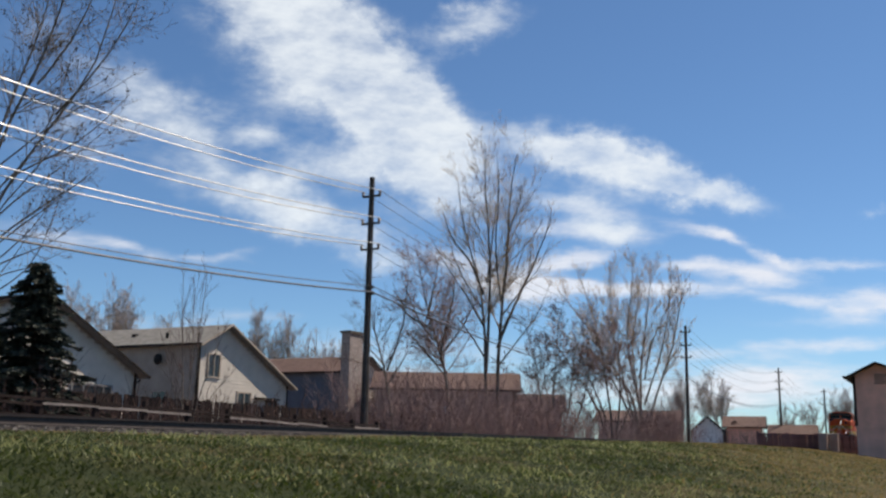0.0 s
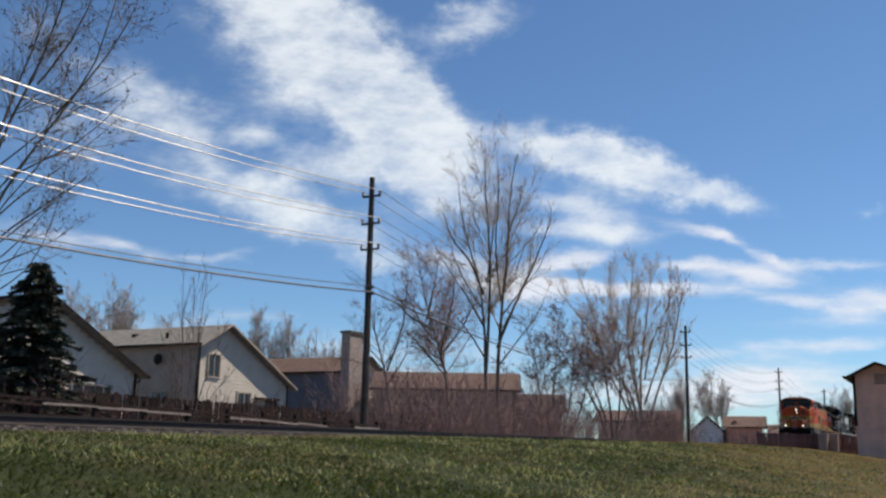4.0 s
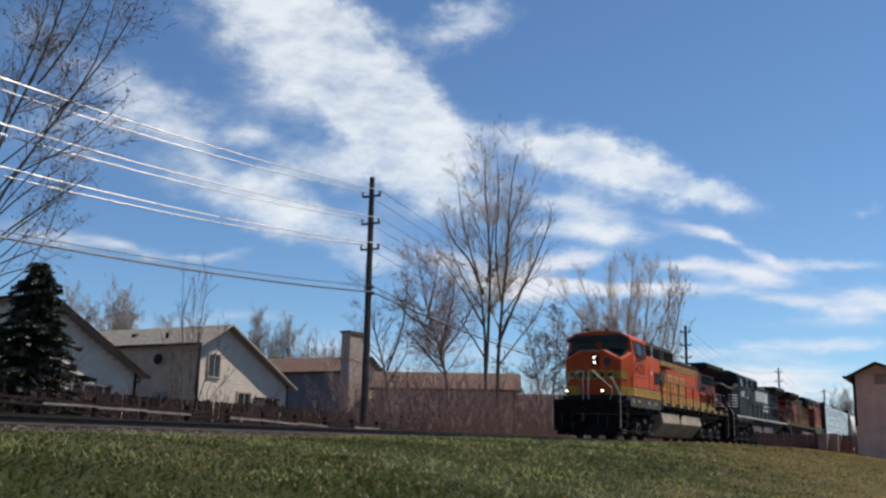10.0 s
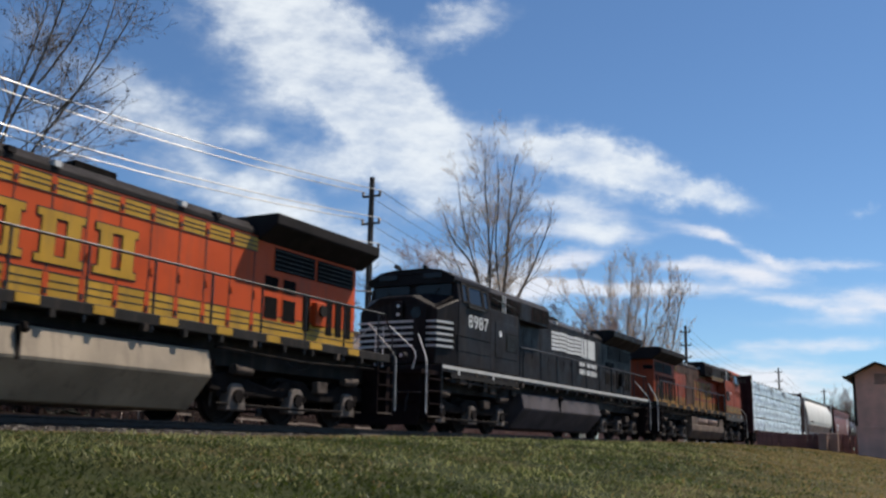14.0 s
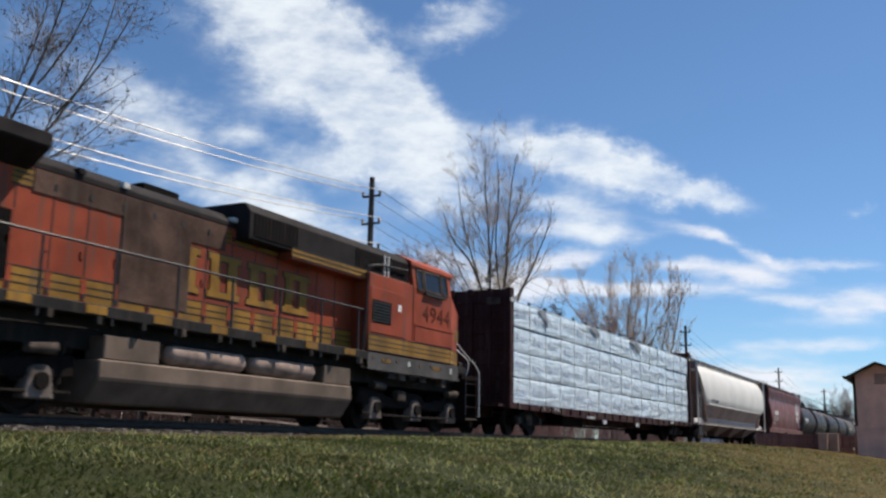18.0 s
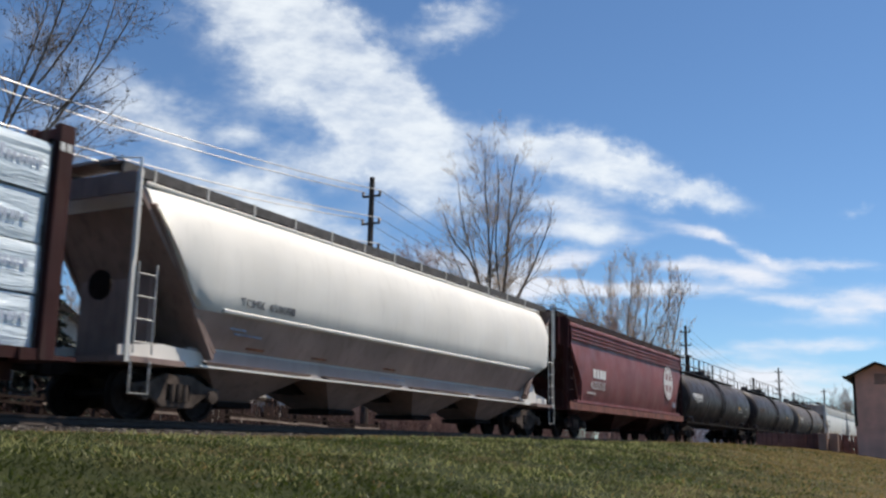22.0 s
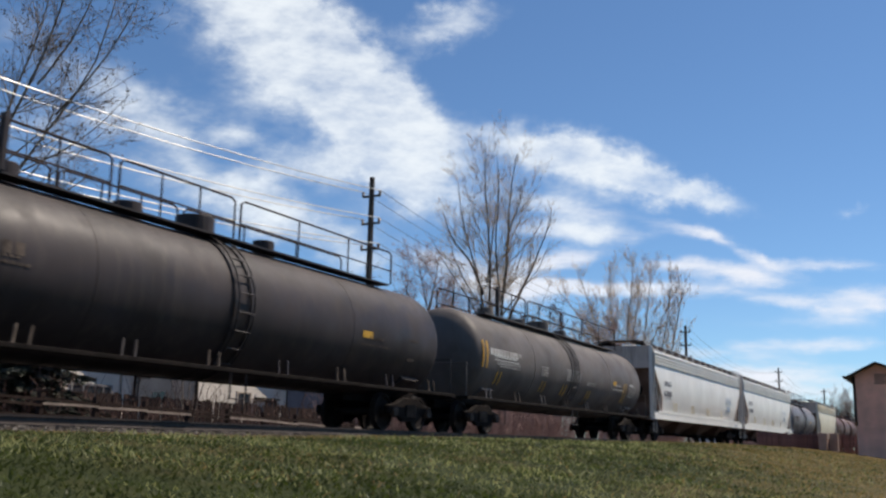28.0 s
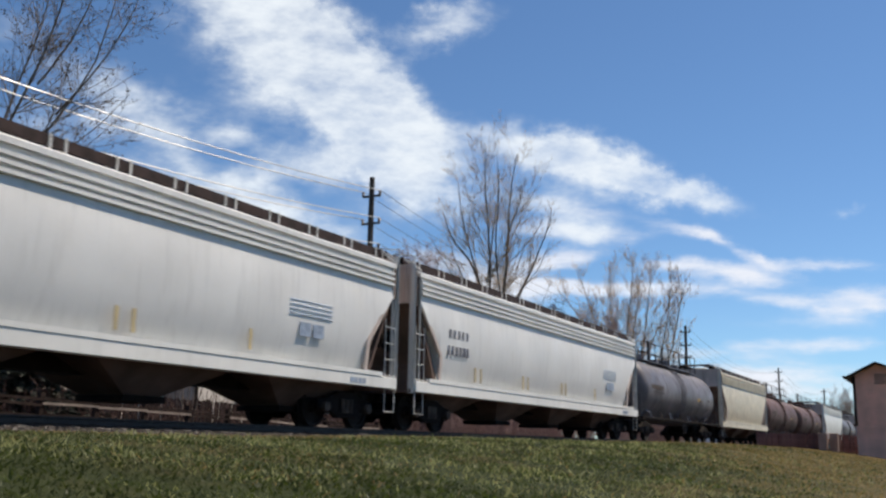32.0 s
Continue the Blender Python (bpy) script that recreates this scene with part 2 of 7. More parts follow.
def part(name, geo, m, parent=None, label="", smooth=False, bevel=0.0, at=None):
    """One mesh object from geo, under a thing or a part."""
    ob = new(name, geo if isinstance(geo, bpy.types.Mesh) else geo.mesh(name, M[m] if isinstance(m, str) else m, smooth, bevel))
    if parent is not None:
        ob.parent = parent
    if at is not None:
        ob.location = at
    if label:
        tagged(ob, label)
    return ob


def thing(name, label, category, at=(0, 0, 0), rz=0.0, group="", kind=""):
    ob = new(name)
    ob.location, ob.rotation_euler = at, (0, 0, radians(rz))
    return tagged(ob, label, category, group, kind)


def raw(name, verts, faces, m, smooth=False, parent=None):
    me = bpy.data.meshes.new(name)
    me.from_pydata(verts, [], faces)
    me.materials.append(M[m] if isinstance(m, str) else m)
    if smooth:
        me.shade_smooth()
    ob = new(name, me)
    if parent is not None:
        ob.parent = parent
    return ob


def lerp(a, b, t):
    return a + (b - a) * t


def smoothstep(a, b, x):
    t = max(0.0, min(1.0, (x - a) / (b - a)))
    return t * t * (3 - 2 * t)

# ---- the ground ----
def ground_z(x, y):
    """Height of the ground: a grass slope up to the track bed, flat beyond."""
    n = noise.noise(Vector((x * 0.12, y * 0.12, 0))) * 0.07 + noise.noise(Vector((x * 0.6, y * 0.6, 3))) * 0.02
    if y < -3.8:
        d = -3.8 - y
        crest = -0.30 + 0.085 * smoothstep(11, 19, x) + 0.10 * smoothstep(24, 42, x) - 0.16 * smoothstep(46, 70, x)
        fall = 0.012 * d * d if d < 4 else 0.192 + 0.13 * (d - 4)
        if d > 16:
            fall = 0.192 + 0.13 * 12
        return crest - fall + n * smoothstep(0.0, 3.0, d)
    if y < -2.4:
        return -0.30 + 0.085 * smoothstep(11, 19, x) + 0.10 * smoothstep(24, 42, x) - 0.16 * smoothstep(46, 70, x) - 0.2 * smoothstep(-3.6, -2.4, y)
    if y < 2.4:
        return -0.45
    return -0.45 + 0.12 * smoothstep(2.4, 10, y) + n * smoothstep(3, 6, y)


def spread(a, b, near, count, power=2.2):
    """Grid lines from a to b, close together round near."""
    out = []
    for i in range(count + 1):
        u = -1 + 2 * i / count
        out.append(near + (abs(u) ** power) * (b - near if u > 0 else a - near) * (1 if u > 0 else 1))
    return out


def ground_material():
    m = material("ground_cover", (0.10, 0.12, 0.03), 0.95, var=0.3)
    t = m.node_tree
    for n in [n for n in t.nodes if n.type not in ("BSDF_PRINCIPLED", "OUTPUT_MATERIAL")]:
        t.nodes.remove(n)
    b = t.nodes["Principled BSDF"]
    b.inputs["Specular IOR Level"].default_value = 0.15
    co = t.nodes.new("ShaderNodeTexCoord").outputs["Object"]
    def nz(s, d=5):
        n = t.nodes.new("ShaderNodeTexNoise")
        n.inputs["Scale"].default_value, n.inputs["Detail"].default_value = s, d
        t.links.new(co, n.inputs["Vector"])
        return n.outputs["Fac"]
    def rng(v, a, c, lo=0.0, hi=1.0):
        n = t.nodes.new("ShaderNodeMapRange")
        for k, x in (("From Min", a), ("From Max", c), ("To Min", lo), ("To Max", hi)):
            n.inputs[k].default_value = x
        t.links.new(v, n.inputs["Value"])
        return n.outputs["Result"]
    def mx(f, a, c):
        n = t.nodes.new("ShaderNodeMix")
        n.data_type = "RGBA"
        t.links.new(f, n.inputs["Factor"])
        for v, s in ((a, n.inputs["A"]), (c, n.inputs["B"])):
            if isinstance(v, tuple):
                s.default_value = (*v, 1)
            else:
                t.links.new(v, s)
        return n.outputs["Result"]
    def op(kind, a, c):
        n = t.nodes.new("ShaderNodeMath")
        n.operation = kind
        for v, s in ((a, n.inputs[0]), (c, n.inputs[1])):
            if isinstance(v, (int, float)):
                s.default_value = v
            else:
                t.links.new(v, s)
        return n.outputs[0]
    sep = t.nodes.new("ShaderNodeSeparateXYZ")
    t.links.new(co, sep.inputs[0])
    x, y = sep.outputs[0], sep.outputs[1]
    green = mx(rng(nz(14), 0.35, 0.65), (0.012, 0.018, 0.0035), (0.034, 0.041, 0.010))
    straw = mx(rng(nz(9), 0.35, 0.65), (0.054, 0.041, 0.013), (0.120, 0.090, 0.034))
    dry = op("ADD", op("ADD", rng(x, 18, 44, 0.0, 0.55), rng(op("ADD", op("MULTIPLY", x, 0.289), op("MULTIPLY", y, -0.977)), 13.0, 17.5, 0.0, 0.75)), rng(nz(0.45), 0.46, 0.66, 0.0, 0.7))
    dry = op("ADD", dry, rng(y, -5.6, -4.0, 0.0, 0.45))
    dry = op("MULTIPLY", dry, rng(nz(3.0), 0.25, 0.6, 0.35, 1.0))
    grass = mx(rng(dry, 0.15, 0.95), green, straw)
    dirt = mx(rng(nz(5), 0.3, 0.7), (0.085, 0.066, 0.055), (0.17, 0.14, 0.12))
    col = mx(rng(op("ADD", y, rng(nz(2.0), 0, 1, -0.5, 0.5)), -3.9, -3.5), grass, dirt)
    t.links.new(col, b.inputs["Base Color"])
    bp = t.nodes.new("ShaderNodeBump")
    bp.inputs["Strength"].default_value, bp.inputs["Distance"].default_value = 0.8, 0.05
    t.links.new(nz(30), bp.inputs["Height"])
    t.links.new(bp.outputs[0], b.inputs["Normal"])
    return m


M["ground_cover"] = ground_material()
gx = spread(-900, 3500, 20, 150, 2.6)
gy = spread(-1500, 2500, -5, 160, 3.0)
gv = [(x, y, ground_z(x, y)) for x in gx for y in gy]
gf = [(i * len(gy) + j, (i + 1) * len(gy) + j, (i + 1) * len(gy) + j + 1, i * len(gy) + j + 1)
      for i in range(len(gx) - 1) for j in range(len(gy) - 1)]
tagged(raw("ground", gv, gf, "ground_cover", True), "grassy slope and bare ground along the railway", "ground", kind="structure")

# track bed, ties and rails
bed = Geo().extrude_x([(-3.3, -0.46), (-1.75, -0.20), (1.75, -0.20), (3.3, -0.46)], -120, 420)
tagged(part("track_bed", bed, "bed_stone"), "grey crushed-stone bed under the track", "track bed", kind="structure")
track = thing("railway_track", "steel rails on dark wooden ties", "track", kind="structure")
prof = [(-0.07, -0.165), (0.07, -0.165), (0.07, -0.15), (0.012, -0.125), (0.012, -0.045), (0.036, -0.035), (0.036, 0.0), (-0.036, 0.0), (-0.036, -0.035), (-0.012, -0.045), (-0.012, -0.125), (-0.07, -0.15)]
for s in (-1, 1):
    part("rail", Geo().extrude_x([(y + s * 0.753, z) for y, z in prof], -120, 420), "rail_iron", track, "rust-brown steel rail with a worn head")
tie = Geo().box(-0.11, 0.11, -1.3, 1.3, -0.3, -0.168).mesh("tie", M["tie_wood"], bevel=0.012)
for i in range(110):
    part("tie", tie, None, track, at=(-12 + i * 0.52, random.uniform(-0.03, 0.03), random.uniform(-0.008, 0.0)))
more = Geo()
for i in range(560):
    more.box(45.2 + i * 0.52, 45.42 + i * 0.52, -1.3, 1.3, -0.3, -0.168)
tagged(part("far_ties", more, "tie_wood", track), kind="stuff")


# grass blades on the slope in front of the camera
def grass(name, label, count, x0, x1, y0, y1, h0, h1, m, seed, patchy, side=0):
    r = np.random.RandomState(seed)
    u = r.rand(count)
    x = x0 + (x1 - x0) * u ** 1.6
    y = y0 + (y1 - y0) * r.rand(count)
    keep = np.array([noise.noise(Vector((a * 0.35, b * 0.35, seed))) + 0.6 * noise.noise(Vector((a * 1.7, b * 1.7, seed + 5))) for a, b in zip(x, y)]) > patchy - 0.35 * r.rand(count)
    # the drier side of the slope
    dry = np.clip((x * 0.289 - y * 0.977 - 13.0) / 4.5 + 0.4 * np.clip((x - 18) / 26, 0, 1), 0, 1)
    keep &= r.rand(count) > (0.85 * dry if side < 0 else 0.8 - 0.8 * dry if side > 0 else 0)
    x, y = x[keep], y[keep]
    n = len(x)
    z = np.array([ground_z(a, b) for a, b in zip(x, y)]) - 0.01
    h = (h0 + (h1 - h0) * r.rand(n)) * (1 + x / 90)
    a = r.rand(n) * 2 * np.pi
    w = (0.006 + 0.008 * r.rand(n)) * (1 + x / 18)
    lean = r.randn(n, 2) * 0.8 * h[:, None]
    p0 = np.stack([x - w * np.cos(a), y - w * np.sin(a), z], 1)
    p1 = np.stack([x + w * np.cos(a), y + w * np.sin(a), z], 1)
    p2 = np.stack([x + lean[:, 0], y + lean[:, 1], z + h], 1)
    v = np.stack([p0, p1, p2], 1).reshape(-1, 3)
    f = np.arange(3 * n).reshape(-1, 3)
    tagged(raw(name, v.tolist(), f.tolist(), m), label, "grass", kind="stuff")


mat("blade_green", (0.060, 0.080, 0.018), 0.6, var=0.45, scale=1.3, bump=0.0, spec=0.3)
mat("blade_light", (0.27, 0.28, 0.12), 0.6, var=0.35, scale=1.3, bump=0.0, spec=0.3)
mat("blade_straw", (0.27, 0.20, 0.085), 0.7, var=0.35, scale=1.3, bump=0.0, spec=0.2)
for key in ("blade_green", "blade_light", "blade_straw"):
    # thin blades let light through
    nt = M[key].node_tree
    pb = nt.nodes["Principled BSDF"]
    tr, mx = nt.nodes.new("ShaderNodeBsdfTranslucent"), nt.nodes.new("ShaderNodeMixShader")
    mx.inputs[0].default_value = 0.5
    nt.links.new(pb.inputs["Base Color"].links[0].from_socket, tr.inputs["Color"])
    nt.links.new(pb.outputs[0], mx.inputs[1])
    nt.links.new(tr.outputs[0], mx.inputs[2])
    nt.links.new(mx.outputs[0], nt.nodes["Material Output"].inputs["Surface"])
grass("green_grass", "short green spring grass on the slope", 105000, 2.0, 44.0, -13.0, -3.9, 0.02, 0.05, "blade_green", 1, -0.35, -1)
grass("pale_grass", "pale green blades in the grass", 32000, 2.0, 38.0, -13.0, -3.9, 0.02, 0.05, "blade_light", 2, 0.05, -1)
grass("dry_grass", "straw-coloured dry grass in patches", 40000, 6.0, 66.0, -13.0, -3.8, 0.02, 0.05, "blade_straw", 3, 0.0, 1)
grass("tuft_grass", "taller yellow-green tufts in the grass", 9000, 2.0, 30.0, -12.0, -4.0, 0.04, 0.10, "blade_light", 12, 0.28, -1)
grass("dry_grass", "straw-coloured dry grass along the crest", 14000, 2.0, 64.0, -4.6, -3.2, 0.02, 0.06, "blade_straw", 4, -0.2)
# loose stones on the shoulder of the bed
rs = np.random.RandomState(9)
sv, sf = [], []
for i in range(12000):
    x, y = 3 + 60 * rs.rand() ** 1.5, -3.7 + 2.0 * rs.rand()
    z = max(ground_z(x, y), -0.20 - 0.26 * max(0.0, (-1.75 - y) / 1.55))
    s = 0.016 + 0.022 * rs.rand()
    b = len(sv)
    sv += [(x + s * rs.randn() * 0.7, y + s * rs.randn() * 0.7, z + s * k) for k in (-0.3, 0.0, 0.2, 0.9)]
    sf += [(b, b + 1, b + 2), (b, b + 2, b + 3), (b, b + 3, b + 1), (b + 1, b + 3, b + 2)]
tagged(raw("loose_ballast", sv, sf, "stone"), "loose grey crushed stones beside the track", "stones", kind="stuff")

# ---- utility poles and wires along the far side of the track ----
POLE_X = (-18.3, 34.7, 89.1, 140.0, 189.0)
POLE_Y = 8.0
LEVELS = (10.2, 8.98, 7.85)
CABLES = (6.22, 5.96)
SAG = 1.68

def utility_pole(x, top):
    p = thing("utility_pole", "tall dark weathered wooden utility pole with insulators", "utility pole", (x, POLE_Y, -0.4), group="poles along the track")
    part("shaft", Geo().tube([(0, 0, -0.6), (0, 0, top * 0.5), (0, 0, top + 0.4)], 0.17, 0.115, 12), "pole_wood", p)
    for z in LEVELS:
        part("crossarm", Geo().box(-0.05, 0.05, -0.46, 0.46, z + 0.32, z + 0.40), "pole_wood", p, bevel=0.01)
        for s in (-1, 1):
            part("insulator", Geo().loft([[(r * math.cos(a), s * 0.42 + r * math.sin(a), h) for a in (math.pi * j / 4 for j in range(8))]
                                          for h, r in ((z + 0.40, 0.03), (z + 0.44, 0.075), (z + 0.49, 0.045), (z + 0.53, 0.075), (z + 0.58, 0.05), (z + 0.60, 0.02))]), "insulator", p, smooth=True)
    part("cable_bracket", Geo().box(-0.2, 0.2, -0.16, -0.09, 6.25, 6.40).box(-0.2, 0.2, -0.16, -0.09, 6.52, 6.64), "frame_grey", p)
    part("ground_wire", Geo().tube([(-0.13, -0.10, 0.0), (-0.12, -0.08, 9.6)], 0.012, 0.012, 4), "wire_dark", p)

for x in POLE_X:
    utility_pole(x, 11.0 if x < 50 else 10.75)

def span(x0, x1, y, z, r, m, label, name, sag=SAG):
    pts = [(lerp(x0, x1, i / 28), y, z - 4 * sag * (i / 28) * (1 - i / 28)) for i in range(29)]
    tagged(part(name, Geo().tube(pts, r, r, 5), m, smooth=True), label, "cable", "wires between the poles")

for i in range(len(POLE_X) - 1):
    for z in LEVELS:
        for s in (-1, 1):
            # same wire throughout; past the first pole its unlit look is painted dark
            span(POLE_X[i], POLE_X[i + 1], POLE_Y + s * 0.42, z + 0.19, 0.021 if i == 0 else 0.012, "wire" if i == 0 else "wire_dark", "bare aluminium power line hanging between poles", "power_line")
    span(POLE_X[i], POLE_X[i + 1], POLE_Y - 0.14, CABLES[0], 0.018, "wire_dark", "thin dark telephone cable hanging between poles", "telephone_cable", 1.45)
    span(POLE_X[i], POLE_X[i + 1], POLE_Y - 0.14, CABLES[1], 0.035, "wire_dark", "thick dark telephone cable hanging between poles", "telephone_cable", 1.35)


# ---- houses ----
def house(label, at, rz, w, depth, apex, ze_l, z_top, ze_r, front, side, roof, over=0.5, trim="trim_brown", fascia="trim_brown", base=-0.8, lap=0.2, group="houses beyond the track"):
    """A house with its gable on local y = 0, x from 0 to w, ridge along +y. Heights are above the ground."""
    h = thing("house", label, "house", at, rz, group)
    body = [(0, base), (0, ze_l), (apex, z_top), (w, ze_r), (w, base)]
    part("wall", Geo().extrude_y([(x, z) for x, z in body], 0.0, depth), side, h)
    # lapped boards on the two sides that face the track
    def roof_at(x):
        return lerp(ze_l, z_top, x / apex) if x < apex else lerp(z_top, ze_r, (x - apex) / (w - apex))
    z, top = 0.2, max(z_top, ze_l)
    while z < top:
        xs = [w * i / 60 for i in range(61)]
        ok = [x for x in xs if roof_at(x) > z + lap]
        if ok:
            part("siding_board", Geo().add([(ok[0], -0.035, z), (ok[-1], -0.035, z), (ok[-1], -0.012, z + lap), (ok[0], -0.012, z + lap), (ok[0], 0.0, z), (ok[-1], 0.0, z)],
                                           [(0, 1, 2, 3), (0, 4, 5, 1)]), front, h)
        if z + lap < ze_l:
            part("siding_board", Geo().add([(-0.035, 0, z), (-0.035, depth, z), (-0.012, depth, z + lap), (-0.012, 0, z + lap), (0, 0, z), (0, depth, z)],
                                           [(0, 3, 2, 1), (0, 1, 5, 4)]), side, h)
        z += lap
    part("corner_board", Geo().box(-0.06, 0.07, -0.06, 0.07, base, ze_l), trim, h)
    part("corner_board", Geo().box(w - 0.07, w + 0.05, -0.06, 0.05, base, ze_r), trim, h)
    th = 0.06
    for x0, z0, x1, z1 in ((0, ze_l, apex, z_top), (w, ze_r, apex, z_top)):
        k = (z1 - z0) / (x1 - x0)
        eave = min(over, 0.38)
        xe = x0 - eave * (1 if x1 > x0 else -1)
        ze = z0 - eave * abs(k)
        part("roof", Geo().loft([[(xe, -over, ze), (x1, -over, z1), (x1, -over, z1 + th), (xe, -over, ze + th)],
                                 [(xe, depth + over, ze), (x1, depth + over, z1), (x1, depth + over, z1 + th), (xe, depth + over, ze + th)]]), roof, h)
        part("fascia", Geo().loft([[(xe, -over - 0.04, ze - 0.03), (x1, -over - 0.04, z1 - 0.03), (x1, -over - 0.04, z1 + th + 0.02), (xe, -over - 0.04, ze + th + 0.02)],
                                   [(xe, -over - 0.004, ze - 0.03), (x1, -over - 0.004, z1 - 0.03), (x1, -over - 0.004, z1 + th + 0.02), (xe, -over - 0.004, ze + th + 0.02)]]), fascia, h)
        # grey soffit: the shade under the eave is put into its colour
        part("soffit", Geo().loft([[(xe, -over, ze - 0.03), (x1, -over, z1 - 0.03), (x1, -over, z1 - 0.006), (xe, -over, ze - 0.006)],
                                   [(xe, -0.04, ze - 0.03), (x1, -0.04, z1 - 0.03), (x1, -0.04, z1 - 0.006), (xe, -0.04, ze - 0.006)]]), "soffit_grey", h)
        part("gutter", Geo().box(min(xe, xe - 0.1 * (1 if x1 > x0 else -1)), max(xe, xe - 0.1 * (1 if x1 > x0 else -1)), -over, depth + over, ze + 0.02, ze + 0.14), trim, h)
        n = int(math.hypot(x1 - xe, z1 - ze) / 0.28)
        for i in range(n):
            a, c = i / n, (i + 1) / n
            part("shingle_course", Geo().add([(lerp(xe, x1, a), -over, lerp(ze, z1, a) + th + 0.03), (lerp(xe, x1, a), depth + over, lerp(ze, z1, a) + th + 0.03),
                                              (lerp(xe, x1, c), depth + over, lerp(ze, z1, c) + th + 0.006), (lerp(xe, x1, c), -over, lerp(ze, z1, c) + th + 0.006)], [(0, 1, 2, 3)]), roof, h)
    return h


def window(h, x, z, w, ht, face="front", trim="white_paint"):
    """A sash window set into the gable side, or into the side wall where face is 'side'."""
    def bx(g, a0, a1, d0, d1, z0, z1):
        return g.box(a0, a1, d0, d1, z0, z1) if face == "front" else g.box(d0, d1, a0, a1, z0, z1)
    f = Geo()
    t = 0.09
    for a0, a1, z0, z1 in ((x - t, x + w + t, z - t, z), (x - t, x + w + t, z + ht, z + ht + t), (x - t, x, z, z + ht), (x + w, x + w + t, z, z + ht), (x + w / 2 - 0.03, x + w / 2 + 0.03, z, z + ht)):
        bx(f, a0, a1, -0.10, 0.0, z0, z1)
    o = part("window", f, trim, h)
    for i in (0, 1):
        part("pane", bx(Geo(), x + i * w / 2 + 0.03, x + (i + 1) * w / 2 - 0.03, -0.055, -0.04, z, z + ht), "glass_dark", o)
    return o


G = -0.35
# side walls take a darker siding that carries their weaker daylight
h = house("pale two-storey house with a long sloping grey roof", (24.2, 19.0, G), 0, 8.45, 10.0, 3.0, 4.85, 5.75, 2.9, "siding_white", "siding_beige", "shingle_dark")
window(h, 4.9, 1.15, 1.15, 1.05, trim="soffit_grey")
window(h, 6.15, 1.15, 0.85, 1.05, trim="soffit_grey")
part("downspout", Geo().tube([(8.35, -0.45, 2.62), (8.35, -0.12, 2.40), (8.38, -0.08, 0.0)], 0.045, 0.045, 6), "trim_brown", h)
part("roof_vent", Geo().box(4.9, 5.2, 2.4, 2.7, 4.4, 5.25), "frame_grey", h)
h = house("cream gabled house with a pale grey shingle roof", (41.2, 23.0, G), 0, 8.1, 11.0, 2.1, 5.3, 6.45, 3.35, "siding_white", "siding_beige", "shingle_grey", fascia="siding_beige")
window(h, 0.75, 3.5, 0.9, 1.2, trim="siding_beige")
window(h, 3.4, 1.5, 1.1, 1.2, trim="siding_beige")
part("awning", Geo().box(4.9, 7.1, -0.30, -0.04, 2.42, 2.52), "trim_brown", h)
window(h, 6.1, 1.0, 0.9, 1.3, trim="trim_brown")
window(h, 2.2, 1.4, 1.0, 1.2, "side", "siding_beige")
part("roof_vent", Geo().tube([(0.6, 3, 5.6), (0.6, 3, 6.0)], 0.09, 0.09, 8), "frame_grey", h)
part("roof_vent", Geo().box(0.9, 1.2, 5.8, 6.1, 5.7, 6.05), "frame_grey", h)
part("satellite_dish", Geo().lathe_x([(-0.55, 0.02), (-0.5, 0.18), (-0.42, 0.32), (-0.44, 0.32), (-0.52, 0.17)], 2.6, 4.4, 14).tube([(-0.5, 2.6, 4.4), (0, 2.6, 4.2)], 0.02), "frame_grey", h, "dark round dish on the wall")
# this house and the next: sun and shade put into front and side colours
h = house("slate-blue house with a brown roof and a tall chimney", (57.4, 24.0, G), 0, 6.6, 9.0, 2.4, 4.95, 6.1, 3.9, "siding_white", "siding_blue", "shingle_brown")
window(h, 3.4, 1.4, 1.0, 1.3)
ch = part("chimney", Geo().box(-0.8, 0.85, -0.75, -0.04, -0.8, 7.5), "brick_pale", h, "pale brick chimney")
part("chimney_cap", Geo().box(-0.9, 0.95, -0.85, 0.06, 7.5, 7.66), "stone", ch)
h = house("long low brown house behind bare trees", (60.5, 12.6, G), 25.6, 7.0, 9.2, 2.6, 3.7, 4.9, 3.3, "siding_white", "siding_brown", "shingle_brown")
window(h, 1.6, 1.3, 1.1, 1.2)
window(h, 4.6, 1.1, 1.2, 1.3, "side", "white_paint")
for x, y, rz, w, d, a, l, t, r, f, s, ro, lab in (
        (126.3, 16.8, -80, 3.9, 9, 1.95, 2.4, 4.1, 2.4, "white_paint", "siding_blue", "shingle_dark", "small white gabled house far along the track"),
        (128.6, 13.0, -80, 2.2, 8, 1.1, 2.6, 3.6, 2.6, "white_paint", "siding_blue", "shingle_brown", "narrow white house far along the track"),
        (128.2, 8.5, 8, 6, 4.3, 2.6, 2.9, 4.2, 2.9, "siding_white", "siding_tan", "shingle_brown", "tan house with a brown roof far along the track"),
        (106.5, 13.6, 12, 7, 8.4, 3.0, 2.9, 4.1, 2.9, "siding_tan", "siding_brown", "shingle_brown", "brown house behind bare trees far along the track"),
        (138.0, 3.6, 6, 6, 5.4, 2.8, 2.2, 3.4, 2.2, "siding_tan", "siding_tan", "shingle_brown", "low tan house in the distance")):
    house(lab, (x, y, G), rz, w, d, a, l, t, r, f, s, ro, lap=0.4)

h = house("low brown house behind bare trees and brush", (76.0, 15.2, G), 24, 6.5, 11.0, 3.0, 2.9, 4.3, 2.9, "siding_brown", "siding_brown", "shingle_brown")
window(h, 3.0, 1.2, 1.4, 1.1, "side", "white_paint")
